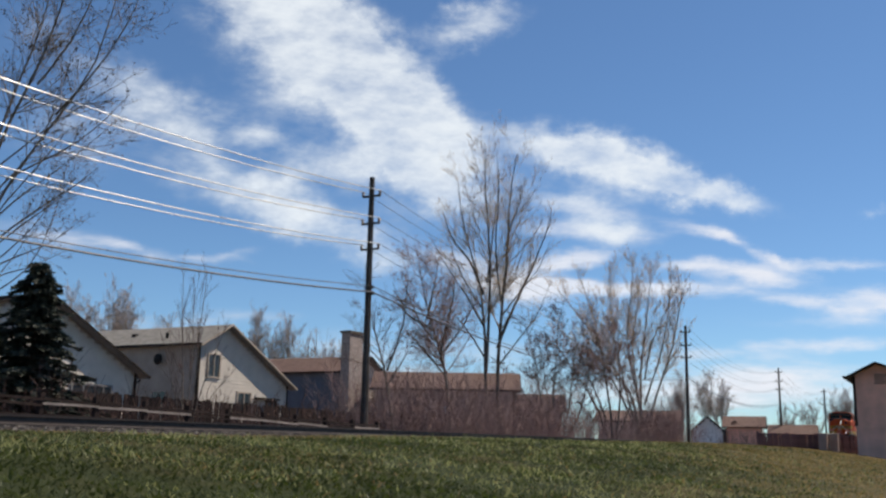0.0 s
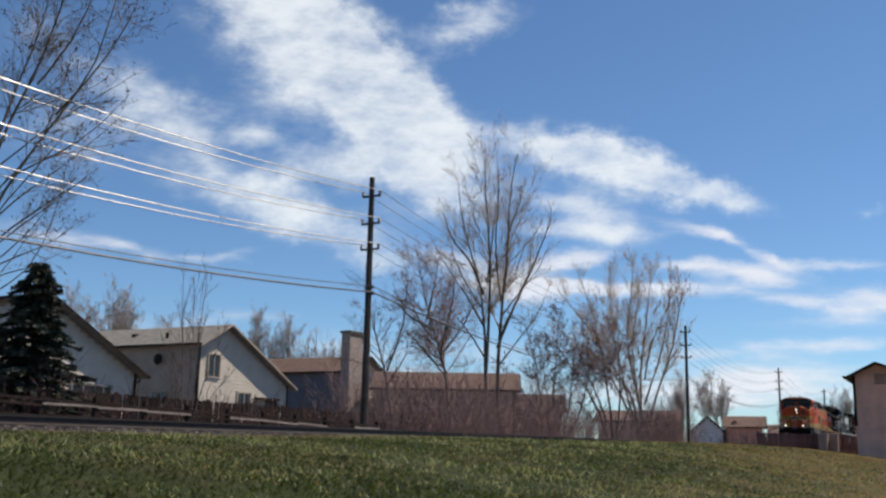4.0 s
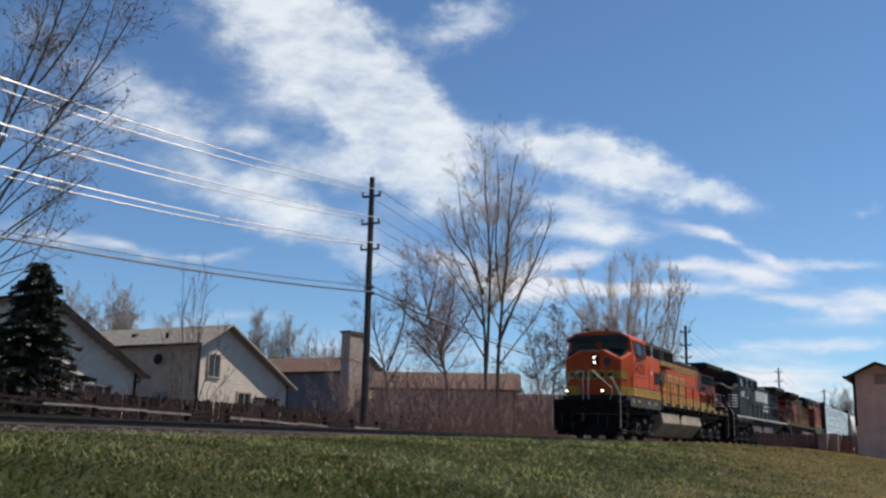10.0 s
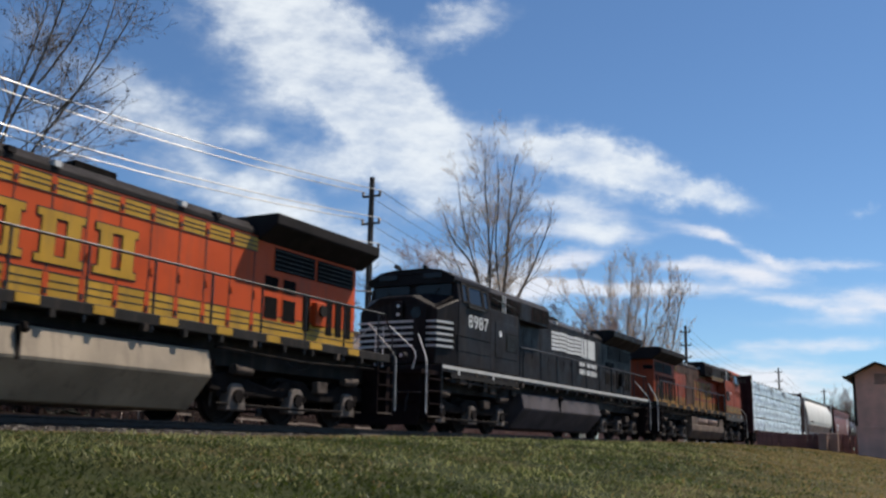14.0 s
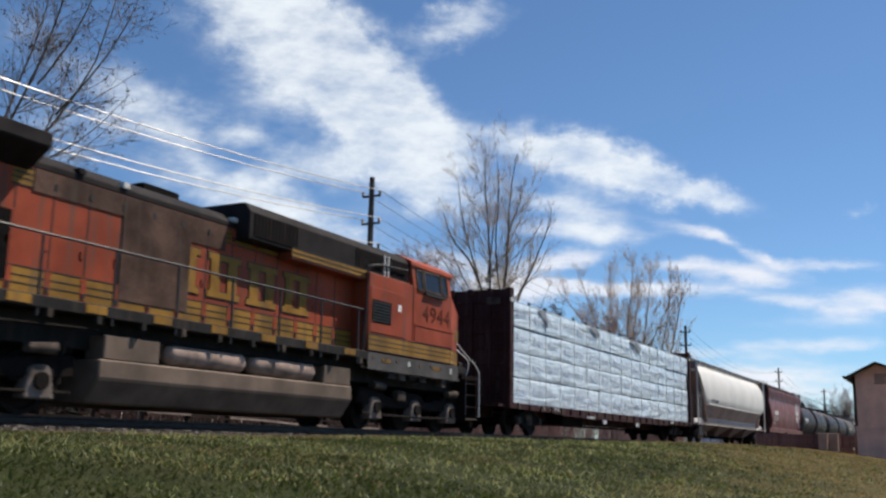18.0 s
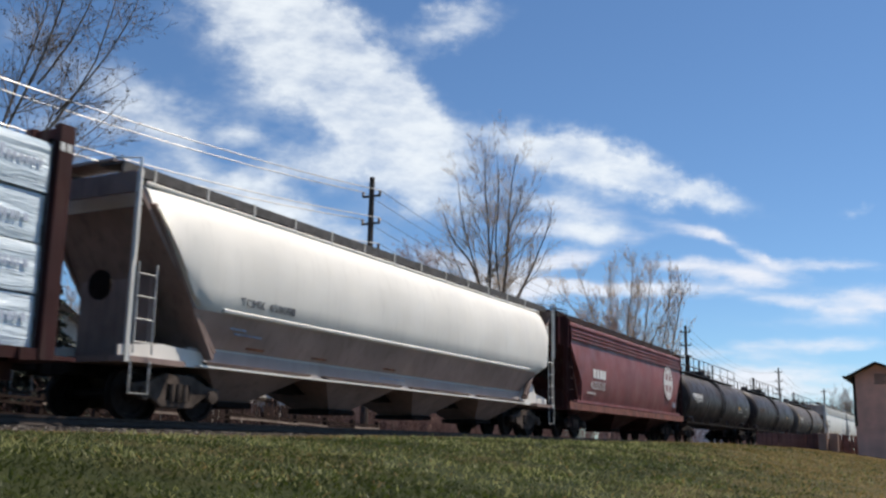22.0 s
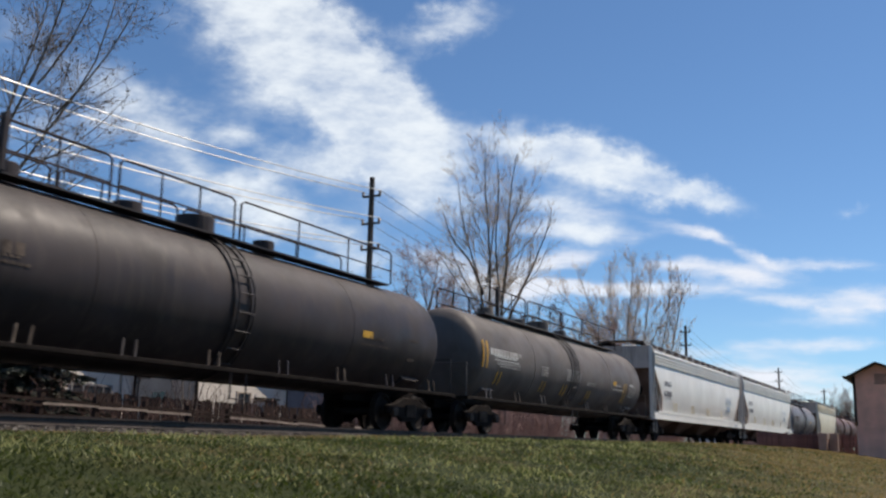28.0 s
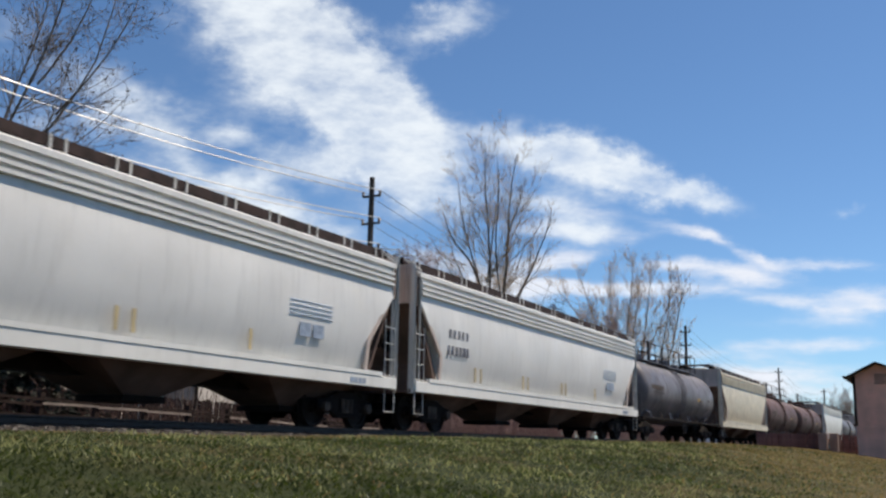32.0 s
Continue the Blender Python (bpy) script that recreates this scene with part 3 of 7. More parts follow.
window(h, 7.0, 1.2, 1.4, 1.1, "side", "white_paint")

# the house on this side of the track, its upper floor reaching out over the lower; its gable faces -x
h = house("tan two-storey house with a jutting upper floor", (54.8, -9.1, -1.3), -90, 6.4, 9.0, 1.1, 4.86, 5.42, 3.4, "siding_tan", "siding_tan", "shingle_dark", over=0.55, base=2.25, group="houses by the fence")
part("lower_wall", Geo().box(0.75, 6.3, 0.3, 8.8, -0.8, 2.25), "siding_tan", h)
part("soffit", Geo().box(-0.05, 6.4, -0.05, 9.0, 2.13, 2.25), "siding_tan", h)
vent = part("gable_vent", Geo().box(0.95, 1.65, -0.07, 0.0, 4.35, 4.95), "siding_tan", h)
for i in range(6):
    part("vent_slat", Geo().box(1.0, 1.6, -0.085, -0.07, 4.4 + i * 0.09, 4.44 + i * 0.09), "trim_brown", vent)

# ---- fences ----
def board_fence(label, x0, y0, x1, y1, za, zb, low, step, width, m, posts, group):
    f = thing("wooden_fence", label, "fence", (x0, y0, 0), group=group)
    n = max(2, int(math.hypot(x1 - x0, y1 - y0) / step))
    ang = math.atan2(y1 - y0, x1 - x0)
    turn = Matrix.Rotation(ang, 3, "Z")
    board = Geo().box(-width / 2, width / 2, -0.012, 0.012, 0, 1).mesh("board", M[m])
    for i in range(n):
        u = (i + 0.5) / n
        b = part("board", board, None, f, at=((x1 - x0) * u, (y1 - y0) * u, low))
        b.rotation_euler = (radians(random.uniform(-1.5, 1.5)), radians(random.uniform(-1.2, 1.2)), ang)
        b.scale = (1, 1, lerp(za, zb, u) - low + random.uniform(-0.03, 0.03))
    for i in range(posts + 1):
        u = i / posts
        part("post", Geo().cbox(((x1 - x0) * u, (y1 - y0) * u, (low + lerp(za, zb, u)) / 2 + 0.02), (0.11, 0.11, lerp(za, zb, u) - low + 0.1), turn), m, f)
    return f, ang

board_fence("plum-brown weathered board fence beside the track", 59.05, -3.4, 65.8, -8.85, 0.66, 0.62, -0.9, 0.15, 0.14, "fence_plum", 4, "fences")
board_fence("plum-brown weathered board fence by the tan house", 65.8, -8.85, 66.4, -14.0, 0.62, 0.62, -1.2, 0.15, 0.14, "fence_plum", 3, "fences")
for x, y in ((62.3, -6.55), (62.95, -7.08)):
    tagged(part("gate_post", Geo().box(x - 0.24, x + 0.24, y - 0.24, y + 0.24, -0.9, 0.66).box(x - 0.28, x + 0.28, y - 0.28, y + 0.28, 0.66, 0.72), "siding_brown", bevel=0.02), "pale square gate post in the fence", "post", "gate posts")
# rail fence on the far side, partly fallen
f = thing("rail_fence", "dark weathered rail fence with gaps beyond the track", "fence", (0, 6.0, 0), group="fences")
for i in range(13):
    x = 11.5 + i * 1.75
    top = lerp(0.78, 0.40, (x - 11.5) / 21)
    part("post", Geo().cbox((x, 0, top / 2 - 0.25), (0.13, 0.13, top + 0.6)), "fence_wood", f)
    if i < 12:
        t2 = lerp(0.78, 0.40, (x + 1.75 - 11.5) / 21)
        # paler second rail: sunlight on its top given as colour
        for k, mm in ((0.02, "fence_wood"), (0.14, "fence_pale" if i % 4 != 2 else "fence_wood"), (0.42, "fence_wood")):
            a, c = Vector((x, -0.08, top - k - 0.08)), Vector((x + 1.75, -0.08, t2 - k - 0.08 + random.uniform(-0.05, 0.03)))
            part("fence_rail", Geo().loft([[a + Vector((0, y, z)) for y, z in ((-0.02, -0.03), (0.02, -0.03), (0.02, 0.03), (-0.02, 0.03))],
                                           [c + Vector((0, y, z)) for y, z in ((-0.02, -0.03), (0.02, -0.03), (0.02, 0.03), (-0.02, 0.03))]]), mm, f)
board_fence("dark weathered board fence in front of the houses", 9.0, 14.0, 60.0, 14.0, 1.35, 1.15, -0.4, 0.17, 0.155, "fence_wood", 20, "fences")

# ---- trees: bare in early spring ----
SIDE = Vector((0.4663, -0.8845, 0.0))     # across the line of sight
DEEP = Vector((0.8845, 0.4663, 0.0))

def wander(rnd, start, way, length, steps, wobble, lift):
    pts, d = [Vector(start)], Vector(way).normalized()
    for i in range(steps):
        d = (d + Vector((rnd.gauss(0, wobble), rnd.gauss(0, wobble), rnd.gauss(0, wobble) + lift))).normalized()
        pts.append(pts[-1] + d * (length / steps))
    return pts


def unit(v):
    return v / np.maximum(np.linalg.norm(v, axis=-1, keepdims=True), 1e-9)


def bend(rs, ctrl, depth, k=11):
    """A limb through a few (sideways, height) places, rounded, leaning away by depth."""
    c = np.array(ctrl, float)
    d = np.concatenate([[0], np.cumsum(np.linalg.norm(np.diff(c, axis=0), axis=1))])
    t = np.linspace(0, d[-1], k)
    q = np.stack([np.interp(t, d, c[:, 0]), np.interp(t, d, c[:, 1])], 1)
    for _ in range(2):
        q[1:-1] = (q[:-2] + 2 * q[1:-1] + q[2:]) / 4
    wob = np.cumsum(rs.randn(k, 2), 0) * 0.012 * d[-1] / 4
    wob[0] = 0
    side, deep = np.array(SIDE), np.array(DEEP)
    return side * (q[:, :1] + wob[:, :1]) + deep * (depth * (t / d[-1])[:, None] + wob[:, 1:]) + np.array((0, 0, 1.0)) * q[:, 1:]


def sprout(rs, P, R, per_m, ratio, ang, lift, wob, k, thin, start=0.22):
    """Side shoots along the limbs P, bending upwards as they grow."""
    N, K = P.shape[:2]
    L = np.linalg.norm(np.diff(P, axis=1), axis=2).sum(1)
    n = np.maximum(1, (L * per_m * (0.8 + 0.4 * rs.rand(N)) + rs.rand(N)).astype(int))
    i = np.repeat(np.arange(N), n)
    u = start + (1 - start) * rs.rand(len(i))
    f = np.minimum(u * (K - 1), K - 1.001)
    j = f.astype(int)
    p = P[i, j] + (P[i, j + 1] - P[i, j]) * (f - j)[:, None]
    way = unit(P[i, j + 1] - P[i, j])
    out = rs.randn(len(i), 3)
    out = unit(out - way * (out * way).sum(1, keepdims=True))
    a = np.radians(ang[0] + (ang[1] - ang[0]) * rs.rand(len(i)))[:, None]
    d = way * np.cos(a) + out * np.sin(a)
    ln = L[i] * (ratio[0] + (ratio[1] - ratio[0]) * rs.rand(len(i))) * (1.2 - 0.7 * u)
    Q = [p]
    for _ in range(k):
        d = unit(d + rs.randn(len(i), 3) * wob + np.array((0, 0, lift)))
        Q.append(Q[-1] + d * (ln / k)[:, None])
    r = np.maximum((R[i, 0] + (R[i, 1] - R[i, 0]) * u) * 0.5, thin)
    return np.stack(Q, 1), np.stack([r, np.maximum(r * 0.35, thin * 0.75)], 1)


def quick_mesh(name, v, f, m):
    """A mesh from arrays of places and of three- or four-sided faces."""
    me = bpy.data.meshes.new(name)
    k = f.shape[1]
    me.vertices.add(len(v))
    me.vertices.foreach_set("co", np.ascontiguousarray(v, np.float32).ravel())
    me.loops.add(f.size)
    me.loops.foreach_set("vertex_index", np.ascontiguousarray(f, np.int32).ravel())
    me.polygons.add(len(f))
    me.polygons.foreach_set("loop_start", np.arange(0, f.size, k, dtype=np.int32))
    me.update(calc_edges=True)
    me.materials.append(M[m])
    return me


def rods(name, sets, m, sides=3):
    """Thin tapered shoots, all in one mesh."""
    vs, fs, base = [], [], 0
    for P, R in sets:
        N, K = P.shape[:2]
        d = unit(P[:, -1] - P[:, 0])
        ref = np.where(np.abs(d[:, 2:]) > 0.9, np.array((1.0, 0, 0)), np.array((0, 0, 1.0)))
        e1 = unit(np.cross(d, ref))
        e2 = np.cross(d, e1)
        r = R[:, :1] + (R[:, 1:] - R[:, :1]) * np.linspace(0, 1, K)
        ang = 2 * np.pi * np.arange(sides) / sides
        ring = e1[:, None, :] * np.cos(ang)[None, :, None] + e2[:, None, :] * np.sin(ang)[None, :, None]
        v = P[:, :, None, :] + ring[:, None] * r[:, :, None, None]
        vs.append(v.reshape(-1, 3))
        idx = base + np.arange(N * K * sides).reshape(N, K, sides)
        nxt = np.roll(idx, -1, axis=2)
        fs.append(np.stack([idx[:, :-1], nxt[:, :-1], nxt[:, 1:], idx[:, 1:]], -1).reshape(-1, 4))
        base += N * K * sides
    return quick_mesh(name, np.concatenate(vs), np.concatenate(fs), m)


def bare_tree(label, base, limbs, r, seed, levels, thin=0.008, bark="bark", twig="twig", bud=0, size=0.03, bud_m="bud", lift=0.10, taper=0.16, group="bare trees"):
    """limbs: lean in depth, thickness, and (sideways, height) places. levels: shoots a metre, least and most length, least and most angle."""
    rs = np.random.RandomState(seed)
    t = thing("tree", label, "tree", base, group=group)
    wood = Geo()
    P = np.stack([bend(rs, c, dd) for dd, k, c in limbs])
    R = np.array([(r * k, r * k * taper) for dd, k, c in limbs])
    for q, (ra, rb) in zip(P, R):
        wood.tube([Vector(p) for p in q], ra, rb, 8, caps=False)
    part("trunk", wood, bark, t, smooth=True)
    sets = []
    for n, (per, lo, hi, a0, a1) in enumerate(levels):
        last = n == len(levels) - 1
        P, R = sprout(rs, P, R, per, (lo, hi), (a0, a1), lift, 0.10, 3 if last else 5, thin, 0.38 if n == 0 else 0.15)
        sets.append((P, R))
    part("crown", rods("crown", sets, twig), None, t, "bare twigs of the crown")
    if bud:
        e = np.repeat(P[:, 1:].reshape(-1, 3), bud, axis=0)
        e = e[rs.rand(len(e)) < 0.6]
        v = e[:, None, :] + rs.randn(len(e), 3, 3) * size * (0.5 + rs.rand(len(e), 1, 1))
        tagged(part("bud_haze", quick_mesh("bud_haze", v.reshape(-1, 3), np.arange(3 * len(e)).reshape(-1, 3), bud_m), None, t, "small brown buds"), kind="stuff")
    return t


bare_tree("tall bare cottonwood with two trunks and an oval crown", (55.6, 12.0, -0.35),
          [(0.3, 1.0, [(-0.3, -0.3), (-0.4, 5.9), (-0.6, 10.2), (-1.7, 13.0), (-2.3, 15.4), (-2.3, 16.8)]), (-0.8, 0.8, [(-0.3, 4.5), (-0.3, 8.0), (-0.1, 10.2), (-0.3, 13.2), (-0.6, 16.8), (-0.5, 18.8)]),
           (0.6, 1.1, [(0.5, -0.3), (0.4, 5.9), (0.7, 10.2), (1.0, 13.9), (1.2, 16.8), (1.5, 18.9)]), (1.2, 0.5, [(0.9, 12.6), (1.4, 14.6), (1.8, 15.4), (2.0, 17.2)]),
           (-0.6, 0.75, [(0.4, 6.0), (1.3, 8.4), (2.1, 10.2), (3.1, 12.6), (3.6, 13.8), (3.7, 14.8)]), (-1.0, 0.6, [(-0.5, 9.4), (-1.4, 11.6), (-2.6, 12.8), (-3.2, 14.6)]),
           (1.8, 0.5, [(-0.3, 10.2), (0.1, 13.6), (0.5, 16.4), (0.6, 18.2)]), (-1.6, 0.45, [(0.6, 9.0), (0.2, 12.6), (0.4, 16.0), (0.2, 18.6)]), (-1.4, 0.4, [(-0.4, 7.2), (-1.6, 9.4), (-3.0, 11.2), (-3.9, 13.0)]),
           (1.2, 0.4, [(0.6, 8.0), (1.9, 9.8), (3.1, 11.2), (3.9, 13.2)]), (0.6, 0.4, [(-0.4, 5.4), (-1.6, 7.4), (-3.0, 8.8), (-3.9, 10.6)]), (-0.8, 0.4, [(0.4, 4.8), (1.8, 6.6), (3.0, 8.2), (3.7, 10.2)]), (2.2, 0.4, [(-0.5, 8.4), (-1.8, 10.4), (-2.6, 12.4), (-2.9, 14.4)])], 0.145, 11,
          ((1.5, 0.17, 0.36, 26, 56), (2.9, 0.25, 0.5, 24, 54), (4.2, 0.3, 0.6, 22, 54)), thin=0.0064, bark="bark_dark", twig="twig_tan", lift=0.10, taper=0.1)
bare_tree("broad bare tree with pale limbs fanning from a short trunk", (91.8, 13.0, -0.35),
          [(1.0, 1.0, [(-0.2, 0.0), (-0.9, 5.2), (-3.7, 9.0), (-5.9, 12.6), (-8.1, 15.2)]), (-1.0, 0.9, [(0.0, 0.0), (-0.2, 5.2), (-1.6, 10.0), (-0.6, 14.2), (-0.6, 17.8)]), (1.2, 1.0, [(0.1, 0.0), (0.1, 5.6), (0.7, 10.8), (1.3, 14.6), (1.7, 17.9)]),
           (-0.6, 0.9, [(0.4, 0.0), (1.3, 5.2), (3.1, 9.5), (3.9, 13.6), (4.1, 16.2)]), (0.8, 0.8, [(-0.3, 1.0), (-1.7, 6.3), (-2.8, 12.0), (-2.7, 17.7)]), (0.5, 0.55, [(0.3, 6.5), (0.6, 9.5), (2.6, 12.8), (3.4, 16.6)]),
           (-1.4, 0.7, [(-0.6, 2.0), (-3.5, 7.2), (-4.9, 13.0), (-6.1, 16.6)]), (2.0, 0.6, [(-0.4, 5.0), (-0.8, 10.5), (0.4, 14.4), (0.5, 16.8)]), (-2.0, 0.6, [(0.2, 4.0), (1.9, 9.0), (2.6, 13.2), (2.8, 16.6)]), (1.5, 0.5, [(-1.0, 5.0), (-4.2, 8.6), (-7.2, 10.6), (-8.8, 12.2)])], 0.16, 12,
          ((2.6, 0.13, 0.28, 22, 50), (3.8, 0.22, 0.45, 20, 48), (4.8, 0.3, 0.6, 18, 50)), thin=0.0088, bark="bark_pale", twig="twig_pale", lift=0.10, taper=0.1)
bare_tree("crooked bare tree beside the house", (47.8, 11.0, -0.35),
          [(0.4, 1.0, [(0.3, -0.3), (0.2, 1.7), (-0.5, 5.4), (-1.3, 7.1), (-1.9, 10.2)]), (-0.8, 0.6, [(-0.4, 5.0), (0.2, 7.7), (0.4, 9.8)]), (0.8, 0.6, [(-1.2, 6.8), (-0.8, 8.9), (-0.6, 10.6)]), (-0.5, 0.55, [(-0.8, 6.2), (-2.3, 7.0), (-3.1, 8.8)]),
           (0.6, 0.55, [(-0.4, 4.8), (0.9, 6.6), (1.7, 8.3)]), (1.2, 0.5, [(-0.6, 5.6), (-1.6, 6.6), (-2.8, 9.6)]), (-1.2, 0.45, [(0.0, 3.6), (-1.4, 5.2), (-2.6, 6.4)])], 0.125, 13,
          ((3.6, 0.2, 0.42, 30, 66), (5.0, 0.3, 0.5, 28, 64), (6.0, 0.35, 0.65, 26, 64)), thin=0.0072, twig="twig_rose", bud=1, size=0.02, bud_m="twig_rose", lift=0.05)
bare_tree("small bare tree beside the utility pole", (40.1, 10.0, -0.35),
          [(0.3, 1.0, [(0.15, -0.3), (0.1, 1.4), (-0.3, 3.8), (-1.0, 6.0), (-1.3, 7.9)]), (-0.5, 0.7, [(-0.2, 3.4), (0.6, 5.8), (0.7, 7.8)]), (0.4, 0.5, [(-0.3, 3.6), (-1.5, 4.9), (-2.1, 5.9)]), (0.6, 0.5, [(-0.1, 2.8), (0.9, 4.6), (1.5, 6.2)])], 0.08, 14,
          ((2.4, 0.2, 0.4, 26, 60), (4.0, 0.3, 0.5, 24, 60), (5.0, 0.35, 0.65, 24, 60)), thin=0.006, twig="twig_red", lift=0.06)
bare_tree("spreading bare shrub-like tree", (67.4, 12.0, -0.35),
          [(0.4, 0.8, [(0.0, 0.0), (-1.2, 2.2), (-1.6, 6.1), (-2.5, 9.0)]), (-0.5, 0.8, [(0.1, 0.0), (-0.6, 2.4), (-0.2, 6.1), (0.0, 9.4)]), (0.8, 0.7, [(0.0, 0.0), (-1.6, 2.2), (-3.0, 4.6), (-4.2, 6.0)]), (-0.4, 0.7, [(0.2, 0.0), (0.8, 3.4), (1.0, 6.4), (1.6, 8.4)]),
           (0.3, 0.6, [(0.2, 0.0), (1.6, 2.6), (2.2, 5.2), (2.8, 7.0)]), (0.9, 0.5, [(-0.6, 1.0), (-1.0, 4.8), (-1.4, 8.0)]), (-0.9, 0.5, [(0.3, 0.6), (2.4, 1.8), (3.4, 3.2)]), (-0.9, 0.5, [(-0.5, 0.6), (-2.8, 2.0), (-4.0, 3.6)])], 0.13, 15,
          ((2.3, 0.2, 0.42, 24, 58), (3.8, 0.3, 0.5, 22, 58), (4.4, 0.35, 0.6, 22, 60)), thin=0.0085, twig="twig_red", bud=1, size=0.03, bud_m="twig_red", lift=0.06)
bare_tree("low spreading bare tree with red-brown twigs", (80.5, 12.4, -0.35),
          [(0.4, 0.9, [(0.0, 0.0), (-1.0, 3.4), (-3.4, 7.2), (-4.8, 9.4)]), (-0.6, 0.9, [(0.1, 0.0), (-0.1, 3.4), (-0.9, 8.2), (-1.9, 11.3)]), (0.7, 0.8, [(0.2, 0.0), (0.8, 4.0), (0.6, 8.0), (0.9, 10.6)]), (0.2, 0.6, [(0.2, 0.0), (1.6, 3.2), (2.6, 6.2), (3.0, 8.0)]), (-0.8, 0.6, [(-0.4, 1.0), (-3.0, 3.8), (-5.0, 5.6)]), (1.2, 0.6, [(-0.3, 2.0), (-1.8, 6.0), (-3.2, 9.8)])], 0.14, 16,
          ((2.4, 0.2, 0.42, 24, 58), (3.8, 0.3, 0.5, 22, 58), (4.2, 0.35, 0.6, 22, 60)), thin=0.0105, twig="twig_rose", bud=1, size=0.035, bud_m="twig_rose", lift=0.06)
bare_tree("bare budding cottonwood beside the spruce", (16.9, 9.9, -0.35),
          [(0.4, 1.9, [(-0.2, -0.3), (-0.1, 3.0), (0.0, 5.2)]), (0.5, 0.75, [(0.0, 3.4), (0.9, 6.8), (2.4, 9.2), (3.1, 10.5), (3.4, 11.9), (3.7, 14.0)]), (-0.6, 0.8, [(0.0, 4.4), (0.7, 8.1), (1.5, 9.6), (2.0, 11.2), (2.4, 12.4), (2.9, 15.0)]),
           (0.6, 0.7, [(0.0, 5.0), (0.6, 9.5), (1.0, 10.7), (1.3, 12.4), (1.6, 15.0)]), (-0.4, 0.55, [(0.0, 4.2), (1.0, 5.4), (1.5, 5.7), (2.2, 6.3), (2.9, 6.7), (3.6, 7.3)]), (0.8, 0.35, [(0.0, 3.3), (1.2, 3.9), (2.0, 4.8), (2.2, 6.1), (2.3, 7.6)]),
           (0.3, 0.4, [(0.0, 3.4), (1.1, 4.4), (1.8, 4.5), (2.6, 5.0)]), (-0.5, 0.45, [(2.2, 8.9), (3.3, 10.2), (4.1, 11.4), (4.6, 12.8)]), (0.7, 0.4, [(1.0, 7.0), (2.4, 7.9), (3.3, 8.7), (4.0, 9.8)]), (-0.9, 0.45, [(1.6, 9.8), (2.6, 11.0), (3.3, 12.6), (3.7, 14.4)]), (1.0, 0.4, [(0.6, 6.4), (1.6, 8.0), (1.9, 9.4), (2.1, 11.0)]), (-1.2, 0.4, [(0.2, 4.6), (1.2, 6.2), (2.3, 7.2), (3.2, 8.2)]), (1.4, 0.4, [(0.1, 4.0), (1.0, 4.8), (2.1, 5.4), (2.9, 6.4)]), (-0.4, 0.4, [(0.1, 6.0), (0.5, 7.4), (1.0, 8.6), (1.4, 10.6)]), (-1.0, 0.35, [(0.0, 3.2), (0.9, 3.9), (1.6, 4.4), (2.2, 5.2)]), (0.8, 0.4, [(0.2, 5.2), (1.3, 6.6), (2.4, 7.6), (3.6, 9.0)]), (-1.3, 0.4, [(0.1, 4.4), (1.4, 5.2), (2.6, 6.0), (3.7, 6.3)]), (1.6, 0.35, [(0.2, 4.0), (1.2, 5.2), (1.8, 6.4), (2.0, 8.0)]), (0.5, 0.35, [(0.6, 7.2), (1.9, 8.6), (3.0, 9.4), (4.2, 10.4)])], 0.075, 17,
          ((3.2, 0.15, 0.32, 30, 64), (4.2, 0.25, 0.5, 28, 64), (5.6, 0.3, 0.65, 26, 64)), thin=0.0042, twig="twig_grey", bud=1, size=0.02, bud_m="bud_dark", lift=0.06, taper=0.2)
bare_tree("slim bare sapling behind the rail fence", (29.6, 13.0, -0.3),
          [(0.2, 0.9, [(-0.1, -0.2), (-0.4, 3.0), (-0.7, 6.6)]), (0.1, 0.8, [(0.0, -0.2), (0.0, 3.0), (-0.1, 6.0)]), (-0.2, 0.9, [(0.1, -0.2), (0.3, 3.0), (0.5, 6.7)]), (0.3, 0.7, [(0.1, -0.2), (0.6, 2.5), (1.2, 4.6)]), (0.2, 0.7, [(-0.1, -0.2), (-0.7, 2.0), (-1.3, 4.0)]), (-0.3, 0.6, [(0.0, -0.2), (0.9, 1.6), (1.9, 2.8)]), (0.4, 0.6, [(0.0, -0.2), (-0.4, 1.8), (-0.9, 3.2)])], 0.045, 18,
          ((2.6, 0.16, 0.34, 14, 34), (3.6, 0.25, 0.5, 16, 40)), thin=0.0055, twig="twig_red", lift=0.12)
